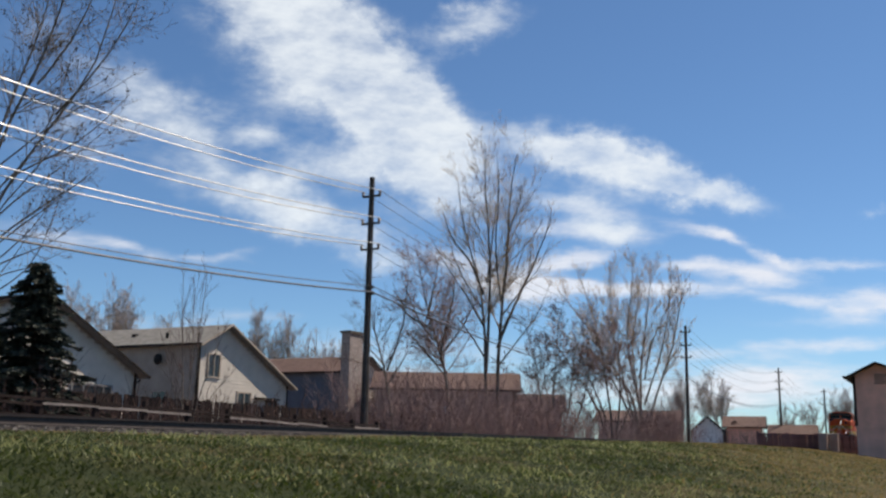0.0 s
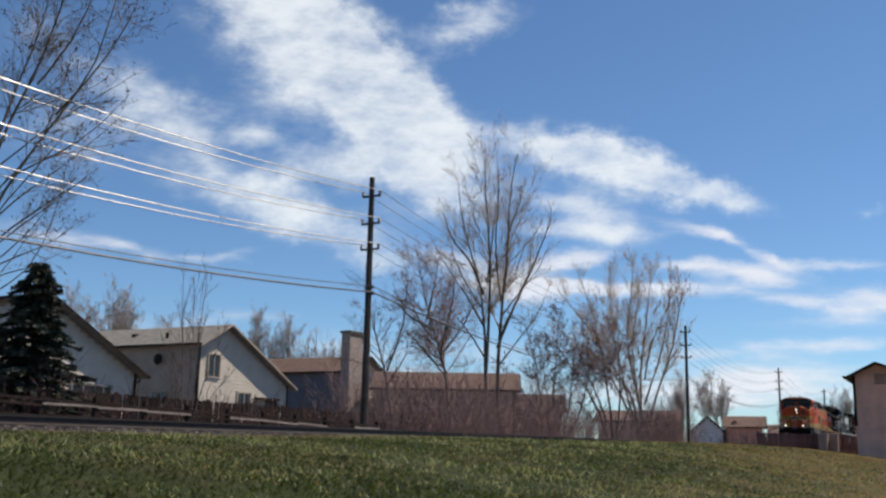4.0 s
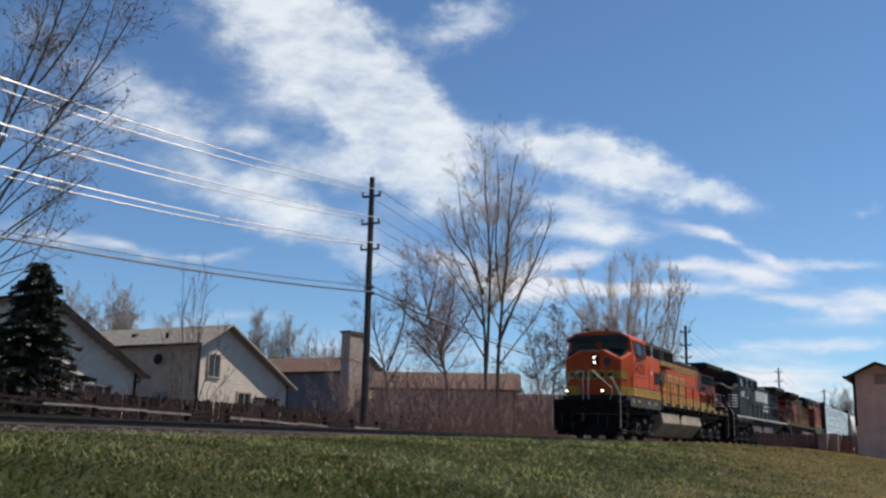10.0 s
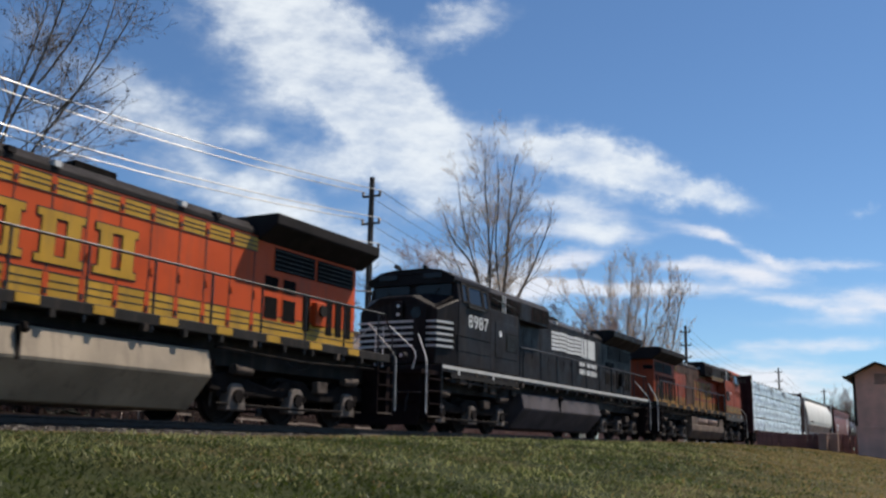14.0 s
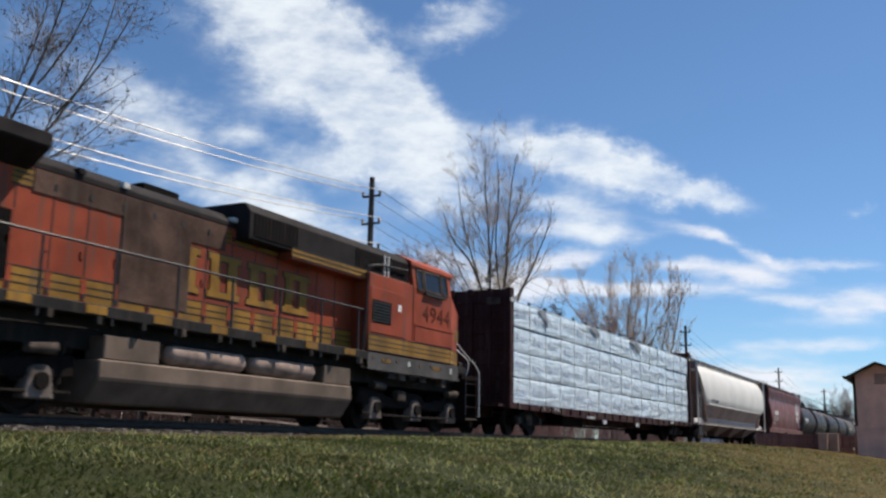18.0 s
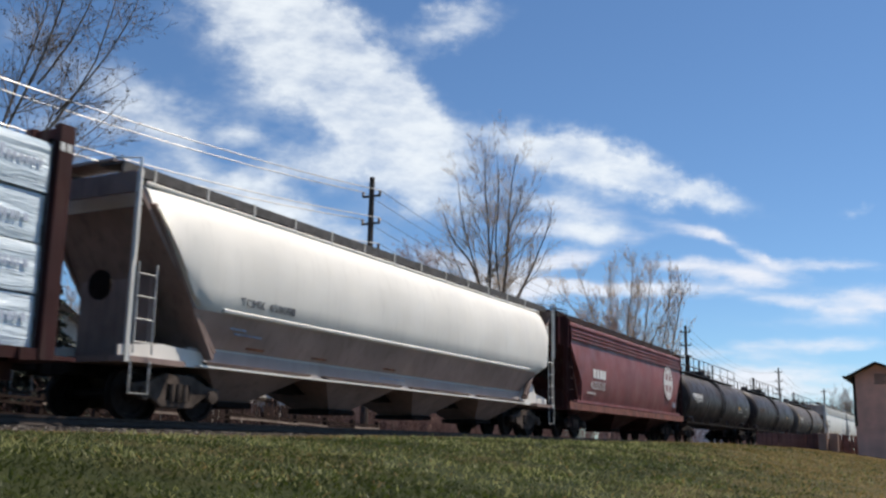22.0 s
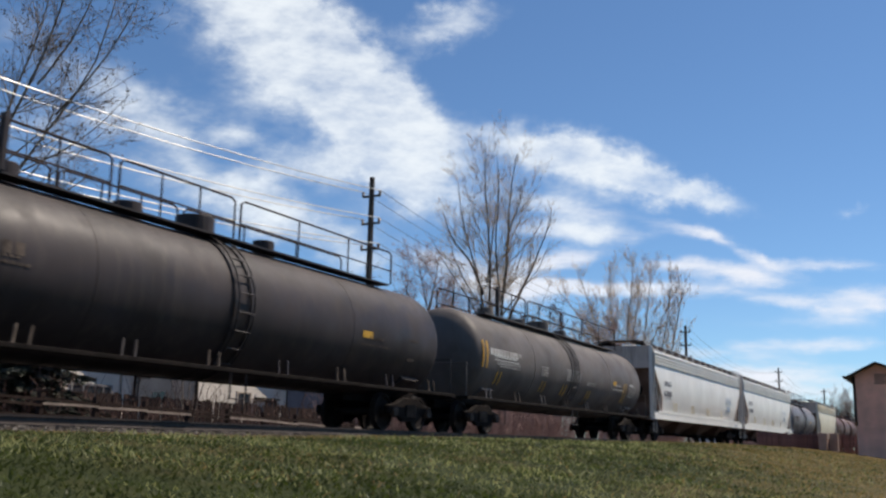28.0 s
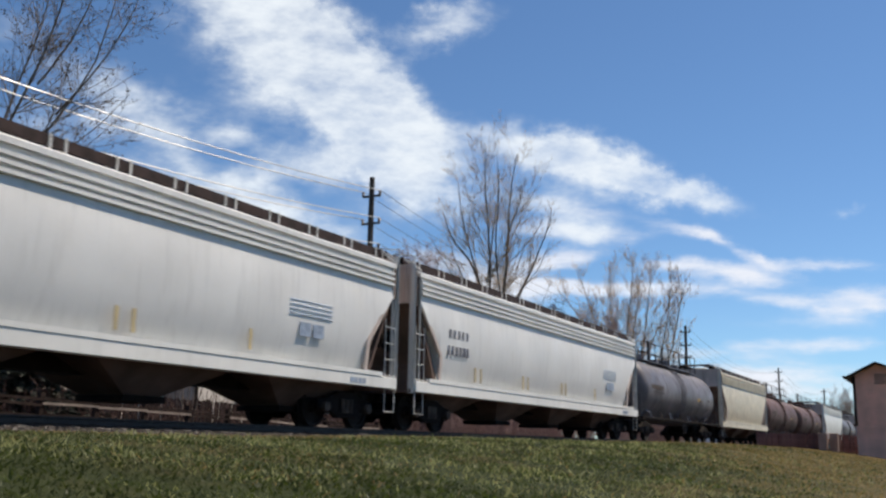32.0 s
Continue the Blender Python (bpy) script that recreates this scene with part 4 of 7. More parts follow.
for i, (x, y, h, w) in enumerate(((70.0, 66.5, 16.5, 3.2), (74.0, 64.0, 17.0, 3.0), (79.0, 62.0, 14.0, 3.0), (88.0, 57.0, 15.0, 3.2), (92.0, 55.0, 15.5, 3.2), (96.0, 54.0, 14.0, 3.0), (100.0, 53.0, 13.5, 3.0), (150.0, 24.0, 12.0, 3.6), (157.0, 21.5, 12.8, 3.6), (163.0, 21.0, 11.5, 3.0), (222.0, 20.0, 10.5, 5.0), (230.0, 15.5, 11.0, 5.0), (236.0, 11.5, 15.0, 4.6), (238.0, 9.0, 14.0, 4.6))):
    rnd = random.Random(40 + i)
    limbs = []
    for _ in range(7):
        e, d = rnd.uniform(-w, w), rnd.uniform(-2, 2)
        limbs.append((d, rnd.uniform(0.5, 0.8), [(0, h * 0.05), (e * 0.45, h * 0.45), (e * 0.8, h * 0.75), (e * 0.9, h * rnd.uniform(0.85, 1.0) * (1 - 0.25 * abs(e) / w))]))
    limbs.append((0, 1.0, [(0, -0.3), (0.05, h * 0.3), (0.0, h * 0.9)]))
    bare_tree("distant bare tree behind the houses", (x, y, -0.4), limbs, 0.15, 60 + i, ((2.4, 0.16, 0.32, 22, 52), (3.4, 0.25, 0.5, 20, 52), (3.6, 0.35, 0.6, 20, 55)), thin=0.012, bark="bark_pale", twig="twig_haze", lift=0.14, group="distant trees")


# brush along the foot of the far bank
def brush(name, label, count, x0, x1, y0, y1, h0, h1, m, seed):
    rnd = random.Random(seed)
    g = Geo()
    for i in range(count):
        x, y = rnd.uniform(x0, x1), rnd.uniform(y0, y1)
        h = rnd.uniform(h0, h1) * (0.45 + 0.35 * math.sin(x * 1.3) ** 2 + 0.3 * math.sin(x * 0.37 + y) ** 2)
        p = Vector((x, y, -0.4))
        d = Vector((rnd.gauss(0, 0.28), rnd.gauss(0, 0.28), 1))
        pts = wander(rnd, p, d, h, 3, 0.12, 0.05)
        g.tube(pts, 0.014, 0.005, 3, caps=False)
        for k in range(4):
            q = pts[rnd.randint(1, 2)].lerp(pts[3], rnd.random())
            g.tube(wander(rnd, q, d + Vector((rnd.gauss(0, 0.6), rnd.gauss(0, 0.6), 0.1)), h * 0.35, 2, 0.15, 0.0), 0.009, 0.004, 3, caps=False)
    tagged(part(name, g, m), label, "brush", kind="stuff")

brush("brush", "reddish-brown leafless brush along the far bank", 1500, 37, 66, 8.6, 11.8, 1.6, 4.4, "twig_rose", 3)
brush("brush", "reddish-brown leafless brush under the pale tree", 800, 66, 104, 9.5, 13.5, 1.4, 3.8, "twig_rose", 4)
brush("brush", "dense red-brown sucker shoots round the pale tree's foot", 520, 88.5, 94.5, 9.6, 12.6, 2.6, 5.2, "twig_rose", 8)
brush("brush", "dry brown brush behind the rail fence", 500, 18, 40, 7.0, 12.5, 0.7, 1.9, "twig_red", 5)
brush("brush", "dry brown brush far along the track", 300, 105, 150, 6.0, 12.0, 1.0, 2.4, "twig_red", 6)


def spruce(base, h, w, seed):
    rnd = random.Random(seed)
    t = thing("spruce_tree", "dense dark green spruce with drooping boughs", "tree", base)
    part("trunk", Geo().tube([(0, 0, -0.3), (0.05, 0, h * 0.5), (0, 0, h)], 0.13, 0.02, 8), "bark", t)
    wood, leaf = Geo(), Geo()
    z = 0.25
    while z < h - 0.1:
        reach = (w * (1 - z / h) ** 0.85 + 0.12) * rnd.uniform(0.8, 1.12)
        for k in range(13):
            a = rnd.uniform(0, 2 * math.pi)
            ln = reach * rnd.uniform(0.5, 1.25)
            d = Vector((math.cos(a), math.sin(a), 0))
            pts = [Vector((0, 0, z)) + d * ln * u + Vector((0, 0, 0.10 * math.sin(u * 3) - 0.42 * ln * u * u + (0.28 * u ** 3) * ln)) for u in (0, 0.3, 0.6, 0.85, 1)]
            wood.tube(pts, 0.025, 0.006, 4, caps=False)
            for i in range(int(66 * ln) + 14):
                u = rnd.uniform(0.15, 1.02) * 3.999
                j = min(3, int(u))
                p = pts[j].lerp(pts[j + 1], u - j)
                side = Vector((-d.y, d.x, 0)) * rnd.choice((-1, 1)) * rnd.uniform(0.4, 1.0) + d * rnd.uniform(0.2, 0.9) + Vector((0, 0, rnd.uniform(-0.5, 0.25)))
                side.normalize()
                l2 = rnd.uniform(0.12, 0.26)
                wv = side.orthogonal().normalized() * rnd.uniform(0.03, 0.06)
                wv.rotate(Matrix.Rotation(rnd.uniform(0, 6.28), 3, side))
                leaf.add([p - wv, p + wv, p + side * l2 * 0.7 + wv * 0.7, p + side * l2], [(0, 1, 2, 3)])
        z += 0.17
    tagged(part("boughs", wood, "bark", t), kind="stuff")
    tagged(part("needles", leaf, "needles", t, "dark green needle sprays"), kind="stuff")

spruce((20.9, 11.6, -0.4), 5.5, 2.2, 21)
spruce((19.2, 12.0, -0.4), 4.4, 1.7, 22)

# ---- the train: every car's origin is at its front coupler, on the rail tops; x runs back along the car ----
WHEELS = []
CACHE = {}

def cached(key, make):
    if key not in CACHE:
        CACHE[key] = make()
    return CACHE[key]


def wheelset_mesh(r):
    def make():
        g = Geo()
        for s in (-1, 1):
            ring = [(0.62, 0.0), (0.62, r * 0.30), (0.70, r * 0.32), (0.73, r * 0.78), (0.69, r * 0.84), (0.685, r + 0.028), (0.715, r + 0.026), (0.73, r), (0.83, r - 0.004), (0.83, r * 0.84), (0.78, r * 0.80), (0.77, r * 0.34), (0.86, r * 0.28), (0.86, 0.0)]
            n = 26
            g.loft([[(q * math.sin(a), s * y, q * math.cos(a)) for a in (2 * math.pi * j / n for j in range(n))] for y, q in ring], caps=False)
        g.tube([(0, -1.05, 0), (0, 1.05, 0)], 0.09, 0.09, 10)
        return g.mesh("wheelset", M["wheel_steel"], smooth=True)
    return cached(("wheelset", r), make)


def wheelset(car, x, r):
    w = part("wheelset", wheelset_mesh(r), None, car, "worn steel wheels on one axle", at=(x, 0, r))
    WHEELS.append((w, x, r))


def text_part(name, words, m, car, x0, x1, y, z0, z1, side, top=None):
    """Letters that stand proud of a side: side -1 faces -y, 1 faces +y; top is the side's y at z1 where it leans."""
    cu = bpy.data.curves.new(name, "FONT")
    cu.body, cu.extrude, cu.resolution_u = words, 0.004, 3
    ob = bpy.data.objects.new(name, cu)
    me = bpy.data.meshes.new_from_object(ob)
    bpy.data.objects.remove(ob)
    bpy.data.curves.remove(cu)
    a = np.array([v.co[:] for v in me.vertices])
    lo, hi = a.min(0), a.max(0)
    for v in me.vertices:
        u, k = (v.co.x - lo[0]) / (hi[0] - lo[0]), (v.co.y - lo[1]) / (hi[1] - lo[1])
        v.co = (lerp(x0, x1, u if side < 0 else 1 - u), lerp(y, y if top is None else top, k) + side * (0.006 + (v.co.z - lo[2])), lerp(z0, z1, k))
    me.materials.clear()
    me.materials.append(M[m])
    return part(name, me, None, car)


def digits_part(name, words, m, car, x0, x1, y, z0, z1, side, top=None):
    """Each digit is a part of its own."""
    n = len(words)
    w = (x1 - x0) / n
    for i, ch in enumerate(words if side < 0 else words[::-1]):
        text_part(name, ch, m, car, x0 + i * w + w * 0.09, x0 + (i + 1) * w - w * 0.09, y, z0, z1, side, top)


def bars(g, x0, x1, y, z0, z1, n, seed=1, gap=0.25):
    """A line of unreadable writing: n upright bars."""
    rnd = random.Random(seed)
    w = (x1 - x0) / n
    for i in range(n):
        g.box(x0 + i * w, x0 + (i + 1 - gap * rnd.uniform(0.6, 1.3)) * w, min(y, y + 0.004), max(y, y + 0.004), z0, z1)
    return g


def loco_truck(car, cx, axles):
    lo, hi = axles[0], axles[2]
    tr = part("truck_frame", Geo().box(lo - 0.5, hi + 0.5, -0.85, -0.75, 0.62, 0.8).box(lo - 0.5, hi + 0.5, 0.75, 0.85, 0.62, 0.8).box(cx - 0.5, cx + 0.5, -0.8, 0.8, 0.6, 1.0), "truck_iron", car)
    for s in (-1, 1):
        prof = [(lo - 0.75, 0.62), (lo - 0.72, 0.95), (lo - 0.2, 1.0), (lo + 0.35, 0.88), (cx - 0.7, 0.72), (cx - 0.35, 0.95), (cx + 0.35, 0.95), (cx + 0.7, 0.72), (hi - 0.35, 0.88), (hi + 0.2, 1.0), (hi + 0.72, 0.95), (hi + 0.75, 0.62), (hi + 0.4, 0.58), (cx + 0.9, 0.52), (cx, 0.60), (cx - 0.9, 0.52), (lo - 0.4, 0.58)]
        y0, y1 = sorted((s * 1.02, s * 1.18))
        part("side_frame", Geo().extrude_y(prof, y0, y1), "truck_iron", tr, bevel=0.03)
        for a in axles:
            y0, y1 = sorted((s * 1.0, s * 1.26))
            jb = part("journal_box", Geo().extrude_y([(a - 0.30, 0.24), (a - 0.20, 0.72), (a - 0.10, 0.78), (a + 0.10, 0.78), (a + 0.20, 0.72), (a + 0.30, 0.24)], y0, y1), "truck_pale", tr, bevel=0.025)
            part("axle_cap", Geo().disc((a, s * 1.28, 0.52), 0.14, "y", 14, 0.08), "truck_iron", tr)
            for d in (-0.42, 0.42):
                part("spring", Geo().tube([(a + d, s * 1.1, 0.5), (a + d, s * 1.1, 0.9)], 0.085, 0.085, 9), "truck_iron", tr)
        y0, y1 = sorted((s * 1.15, s * 1.32))
        part("brake_cylinder", Geo().tube([(lo - 0.2, s * 1.28, 1.05), (lo + 0.35, s * 1.28, 1.02)], 0.11, 0.09, 12), "truck_dusty", tr, smooth=True)
        part("brake_cylinder", Geo().tube([(hi - 0.3, s * 1.28, 1.03), (hi + 0.25, s * 1.28, 1.06)], 0.09, 0.11, 12), "truck_dusty", tr, smooth=True)
        part("damper", Geo().box(cx + 0.65, cx + 1.05, y0, y1, 0.72, 0.98), "truck_dusty", tr, bevel=0.02)
        part("brake_rod", Geo().tube([(lo - 0.6, s * 1.22, 0.36), (cx, s * 1.24, 0.33), (hi + 0.6, s * 1.22, 0.36)], 0.035, 0.035, 6), "truck_iron", tr)
        part("sand_pipe", Geo().tube([(lo - 0.55, s * 1.1, 1.2), (lo - 0.5, s * 1.0, 0.3)], 0.025, 0.025, 5), "truck_dusty", tr)
        part("cable", Geo().tube([(cx - 0.4 + 0.2 * i, s * 1.2, 1.35 - 0.16 * math.sin(math.pi * i / 5)) for i in range(6)], 0.02, 0.02, 5), "rubber", tr)
    for a in axles:
        wheelset(car, a, 0.52)


def coupler(car, x, way):
    a, b = sorted((x, x + way * 0.9))
    part("coupler", Geo().box(a, b, -0.1, 0.1, 0.75, 0.97).box(min(x, x + way * 0.25), max(x, x + way * 0.25), -0.19, 0.19, 0.7, 1.02), "truck_iron", car, bevel=0.02)
    part("air_hose", Geo().tube([(x + way * 0.8, 0.35, 0.9), (x + way * 0.4, 0.4, 0.45), (x + way * 0.05, 0.2, 0.4)], 0.03, 0.03, 6), "rubber", car)


def locomotive(label, X, flip, body, frame_m, tank_m, digits, digit_m, rail_m, old=False):
    L = 22.7
    c = thing("locomotive", label, "locomotive", (X + (L if flip else 0), 0, 0), 180 if flip else 0, "locomotives of the train")
    ns = body == "loco_black"
    yl = "yellow_worn" if old else "yellow"
    roof = "roof_grey" if not ns else "loco_black"
    part("underframe", Geo().box(1.9, 21.75, -1.5, 1.5, 1.62, 1.82).box(1.0, 21.7, -1.05, 1.05, 1.1, 1.62), frame_m, c, bevel=0.015)
    for s in (-1, 1):
        y0, y1 = sorted((s * 1.50, s * 1.512))
        if ns:
            part("sill_stripe", Geo().box(1.9, 21.7, y0, y1, 1.71, 1.80), "bracket_grey", c, "white painted stripe")
            part("step_panel", Geo().box(2.4, 7.1, y0, y1, 1.48, 1.62), "frame_grey", c)
        else:
            part("step_panel", Geo().box(2.4, 7.15, y0, y1, 1.40, 1.80), "sill_grey", c)
            for x in (3.5, 6.1):
                part("step_mark", Geo().box(x, x + 0.4, *sorted((s * 1.512, s * 1.52)), 1.60, 1.70), yl, c)
        for i in range(14):
            part("sill_bracket", Geo().box(7.4 + i, 7.5 + i, *sorted((s * 1.40, s * 1.52)), 1.50, 1.64), "truck_dusty" if i % 3 == 0 else frame_m, c)
        rnd = random.Random(5 if s < 0 else 6)
        for i in range(9):
            x, wd = 2.5 + i * 0.54, rnd.uniform(0.15, 0.42)
            zb = rnd.uniform(1.18, 1.40)
            part("junction_box", Geo().box(x, x + wd, *sorted((s * 1.28, s * (1.40 + rnd.uniform(0, 0.08)))), zb, 1.5), "truck_dusty" if i % 4 == 1 else "frame_grey", c, bevel=0.012)
        for i in range(8):
            x = 2.8 + i * 0.58
            part("sill_tag", Geo().box(x, x + rnd.uniform(0.05, 0.14), *sorted((s * 1.512, s * 1.522)), 1.56 + rnd.uniform(0, 0.1), 1.72), "truck_dusty" if i % 4 else "bracket_grey", c)
        part("sill_pipe", Geo().tube([(2.2, s * 1.42, 1.44), (4.4, s * 1.44, 1.38), (7.3, s * 1.42, 1.44)], 0.03, 0.03, 6), "truck_dusty", c)
        part("sill_pipe", Geo().tube([(15.4, s * 1.40, 1.42), (18.2, s * 1.44, 1.34), (21.2, s * 1.40, 1.42)], 0.03, 0.03, 6), "truck_iron", c)
    # nose and cab
    nose = [[(1.95, -1.22, 1.84), (1.95, -1.26, 3.36), (1.80, -0.55, 3.72), (1.80, 0.55, 3.72), (1.95, 1.26, 3.36), (1.95, 1.22, 1.84)],
            [(2.85, -1.5, 1.84), (2.85, -1.5, 3.74), (2.75, -0.6, 3.92), (2.75, 0.6, 3.92), (2.85, 1.5, 3.74), (2.85, 1.5, 1.84)]]
    part("nose", Geo().loft(nose), body, c, bevel=0.03)
    part("nose_top", Geo().loft([[(1.98, -1.18, 3.42), (1.84, -0.52, 3.745), (1.84, 0.52, 3.745), (1.98, 1.18, 3.42)], [(2.72, -1.42, 3.80), (2.7, -0.58, 3.935), (2.7, 0.58, 3.935), (2.72, 1.42, 3.80)]]), "roof_grey" if not ns else "loco_black", c)
    part("nose_door", Geo().box(1.775, 1.80, -1.02, -0.36, 1.9, 3.5), body, c, bevel=0.008)
    part("door_window", Geo().disc((1.772, -0.70, 3.26), 0.17, "x", 16, 0.012), "cab_glass", c)
    cabsec = [(-1.5, 1.84), (-1.5, 3.70), (-1.40, 4.34), (-1.0, 4.55), (-0.5, 4.62), (0.5, 4.62), (1.0, 4.55), (1.40, 4.34), (1.5, 3.70), (1.5, 1.84)]
    part("cab", Geo().extrude_x(cabsec, 2.83, 5.0), body, c, bevel=0.025)
    roofsec = [(-1.46, 4.28), (-1.44, 4.38), (-1.02, 4.60), (-0.5, 4.67), (0.5, 4.67), (1.02, 4.60), (1.44, 4.38), (1.46, 4.28), (1.0, 4.52), (-1.0, 4.52)]
    part("cab_roof", Geo().extrude_x(roofsec, 2.62, 5.06), body if not ns else "loco_black", c)
    part("cab_brow", Geo().extrude_x([(-1.40, 4.22), (-1.40, 4.36), (-1.0, 4.57), (1.0, 4.57), (1.40, 4.36), (1.40, 4.22)], 2.66, 2.83), "loco_green" if not ns else "loco_black", c, "dark strip over the windshield")
    for s in (-1, 1):
        part("windshield", Geo().box(2.79, 2.84, *sorted((s * 0.12, s * 1.28)), 3.86, 4.20), "cab_glass", c, "dark windshield pane")
        part("wiper", Geo().tube([(2.77, s * 0.7, 3.86), (2.77, s * 0.9, 4.1)], 0.012, 0.012, 4), "rubber", c)
        ys = lambda a, z: s * (lerp(1.5, 1.40, max(0, (z - 3.7) / 0.64)) + a)
        def slab(x0, x1, z0, z1, a0, a1):
            return Geo().add([(x, ys(a, z), z) for x in (x0, x1) for a in (a0, a1) for z in (z0, z1)], [(0, 1, 3, 2), (4, 6, 7, 5), (0, 4, 5, 1), (2, 3, 7, 6), (0, 2, 6, 4), (1, 5, 7, 3)])
        for x0, x1, z0, z1 in ((3.05, 3.42, 3.68, 4.26), (3.46, 4.40, 3.66, 4.24), (4.46, 4.82, 3.64, 4.22)):
            fr = Geo()
            for b0, b1, d0, d1 in ((x0, x1, z0, z0 + 0.05), (x0, x1, z1 - 0.05, z1), (x0, x0 + 0.05, z0, z1), (x1 - 0.05, x1, z0, z1)):
                fr.add(slab(b0, b1, d0, d1, 0.0, 0.035).v, slab(b0, b1, d0, d1, 0, 0.035).f)
            w = part("side_window", fr, "truck_dusty" if not ns else "frame_grey", c, "aluminium-framed side window")
            part("pane", slab(x0 + 0.05, x1 - 0.05, z0 + 0.05, z1 - 0.05, 0.004, 0.012), "cab_glass", w)
        part("armrest", slab(3.35, 4.45, 3.56, 3.62, 0.0, 0.08), "rubber", c)
        digits_part("road_digit", digits, digit_m, c, *((3.42, 4.82, s * 1.5, 3.0, 3.38) if ns else (2.92, 4.52, s * 1.5, 2.86, 3.30)), s)
        g = Geo().box(2.75, 4.9, *sorted((s * 1.5, s * 1.53)), 2.70, 2.74)
        part("rain_strip", g, body, c)
        part("battery_door", Geo().box(2.8, 4.9, *sorted((s * 1.5, s * 1.515)), 2.28, 2.68), body, c)
        # wide equipment cabinet behind the cab
        part("cabinet", Geo().box(5.0, 7.15, *sorted((s * 0.98, s * 1.49)), 1.84, 3.74), body, c, bevel=0.015)
        part("cabinet_hatch", Geo().box(5.35, 7.08, *sorted((s * 1.49, s * 1.505)), 2.30, 3.40), body, c, bevel=0.006)
        part("vent_grille", Geo().box(6.12, 7.02, *sorted((s * 1.505, s * 1.515)), 2.55, 3.10), "black_gap", c, "black louvred vent")
        for i in range(7):
            part("louvre", Geo().box(6.14, 7.0, *sorted((s * 1.512, s * 1.525)), 2.58 + i * 0.075, 2.61 + i * 0.075), "loco_green", c)
        part("hatch_sign", Geo().box(5.62, 5.78, *sorted((s * 1.505, s * 1.51)), 2.95, 3.12), "white_paint", c)
        part("grab_iron", Geo().tube([(7.2, s * 1.44, 1.9), (7.2, s * 1.48, 3.9), (6.6, s * 1.42, 4.02), (5.2, s * 1.44, 4.1)], 0.022, 0.022, 5), "handrail_black", c)
    part("high_hood", Geo().extrude_x([(-1.36, 3.72), (-1.36, 4.30), (-1.2, 4.50), (1.2, 4.50), (1.36, 4.30), (1.36, 3.72)], 5.0, 11.6 if old else 10.15), roof, c, "dark grey raised equipment hood", bevel=0.015)
    for s in (-1, 1):
        for x0, x1, m in ((5.15, 6.05, "black_gap"), (6.35, 7.6, "black_gap"), (9.95 if old else 8.55, 11.45 if old else 10.05, "black_gap")):
            v = part("intake_screen", Geo().box(x0, x1, *sorted((s * 1.36, s * 1.375)), 3.80, 4.27), m, c)
            for i in range(int((x1 - x0) / 0.12)):
                part("screen_bar", Geo().box(x0 + 0.12 * i, x0 + 0.12 * i + 0.02, *sorted((s * 1.373, s * 1.385)), 3.80, 4.27), "roof_grey" if i % 4 else "boxcar_red", v)
        for x in (6.1, 6.28):
            part("white_post", Geo().box(x, x + 0.05, *sorted((s * 1.37, s * 1.40)), 3.78, 4.30), "rail_white", c)
    # long hood
    part("long_hood", Geo().extrude_x([(-1.0, 1.84), (-1.0, 4.0), (1.0, 4.0), (1.0, 1.84)], 7.12, 20.85), body, c, bevel=0.02)
    part("hood_roof", Geo().extrude_x([(-1.012, 3.94), (-1.012, 4.05), (-0.72, 4.27), (0.72, 4.27), (1.012, 4.05), (1.012, 3.94)], 10.12, 17.1), roof, c, bevel=0.015)
    part("exhaust_stack", Geo().box(12.6, 13.6, -0.35, 0.35, 4.25, 4.52).box(12.7, 13.5, -0.25, 0.25, 4.5, 4.56), "black_gap", c, bevel=0.02)
    for x in (10.7, 11.6, 14.6, 15.6):
        part("lifting_lug", Geo().box(x, x + 0.14, -1.05, -0.9, 4.06, 4.16).box(x, x + 0.14, 0.9, 1.05, 4.06, 4.16), "rail_white" if x in (11.6, 14.6) else roof, c)
    wing = [(-1.5, 4.17), (-1.5, 4.41), (1.5, 4.41), (1.5, 4.17), (1.02, 3.86), (-1.02, 3.86)]
    part("radiator_wing", Geo().extrude_x(wing, 16.7 if old else 17.0, 21.25 if old else 21.12), roof, c, "dark overhanging radiator housing", bevel=0.02)
    part("radiator_deck", Geo().box(17.2, 20.95, -1.3, 1.3, 4.42, 4.46), "black_gap", c)
    for s in (-1, 1):
        y = s * 1.0
        yy = lambda a, b: sorted((y + s * a, y + s * b))
        for x0, x1 in ((17.6, 19.1), (19.2, 20.7)):
            v = part("radiator_grille", Geo().box(x0, x1, *yy(0, 0.015), 3.30, 3.80), "black_gap", c)
            for i in range(5):
                part("louvre", Geo().box(x0, x1, *yy(0.012, 0.025), 3.34 + i * 0.1, 3.36 + i * 0.1), "loco_green", v)
        rear = [(17.3, 2.85, 3.1), (17.95, 2.85, 3.1)] if not old else []
        for x, z0, z1 in rear:
            part("vent_panel", Geo().box(x, x + 0.45, *yy(0, 0.015), z0, z1 + 0.05), "black_gap", c)
        for i, x in enumerate((17.3, 17.95) if not old else (16.95, 17.5, 18.05, 18.6, 19.15, 19.7, 20.25)):
            f = part("vent_frame", Geo().box(x - 0.04, x + (0.39 if old else 0.49), *yy(0, 0.012), 2.2, 2.74 if not old else 3.2), body if not ns else "frame_grey", c)
            part("vent_panel", Geo().box(x, x + (0.35 if old else 0.45), *yy(0.01, 0.02), 2.24 if not old else 2.05, 2.70 if not old else 3.16), "black_gap", f)
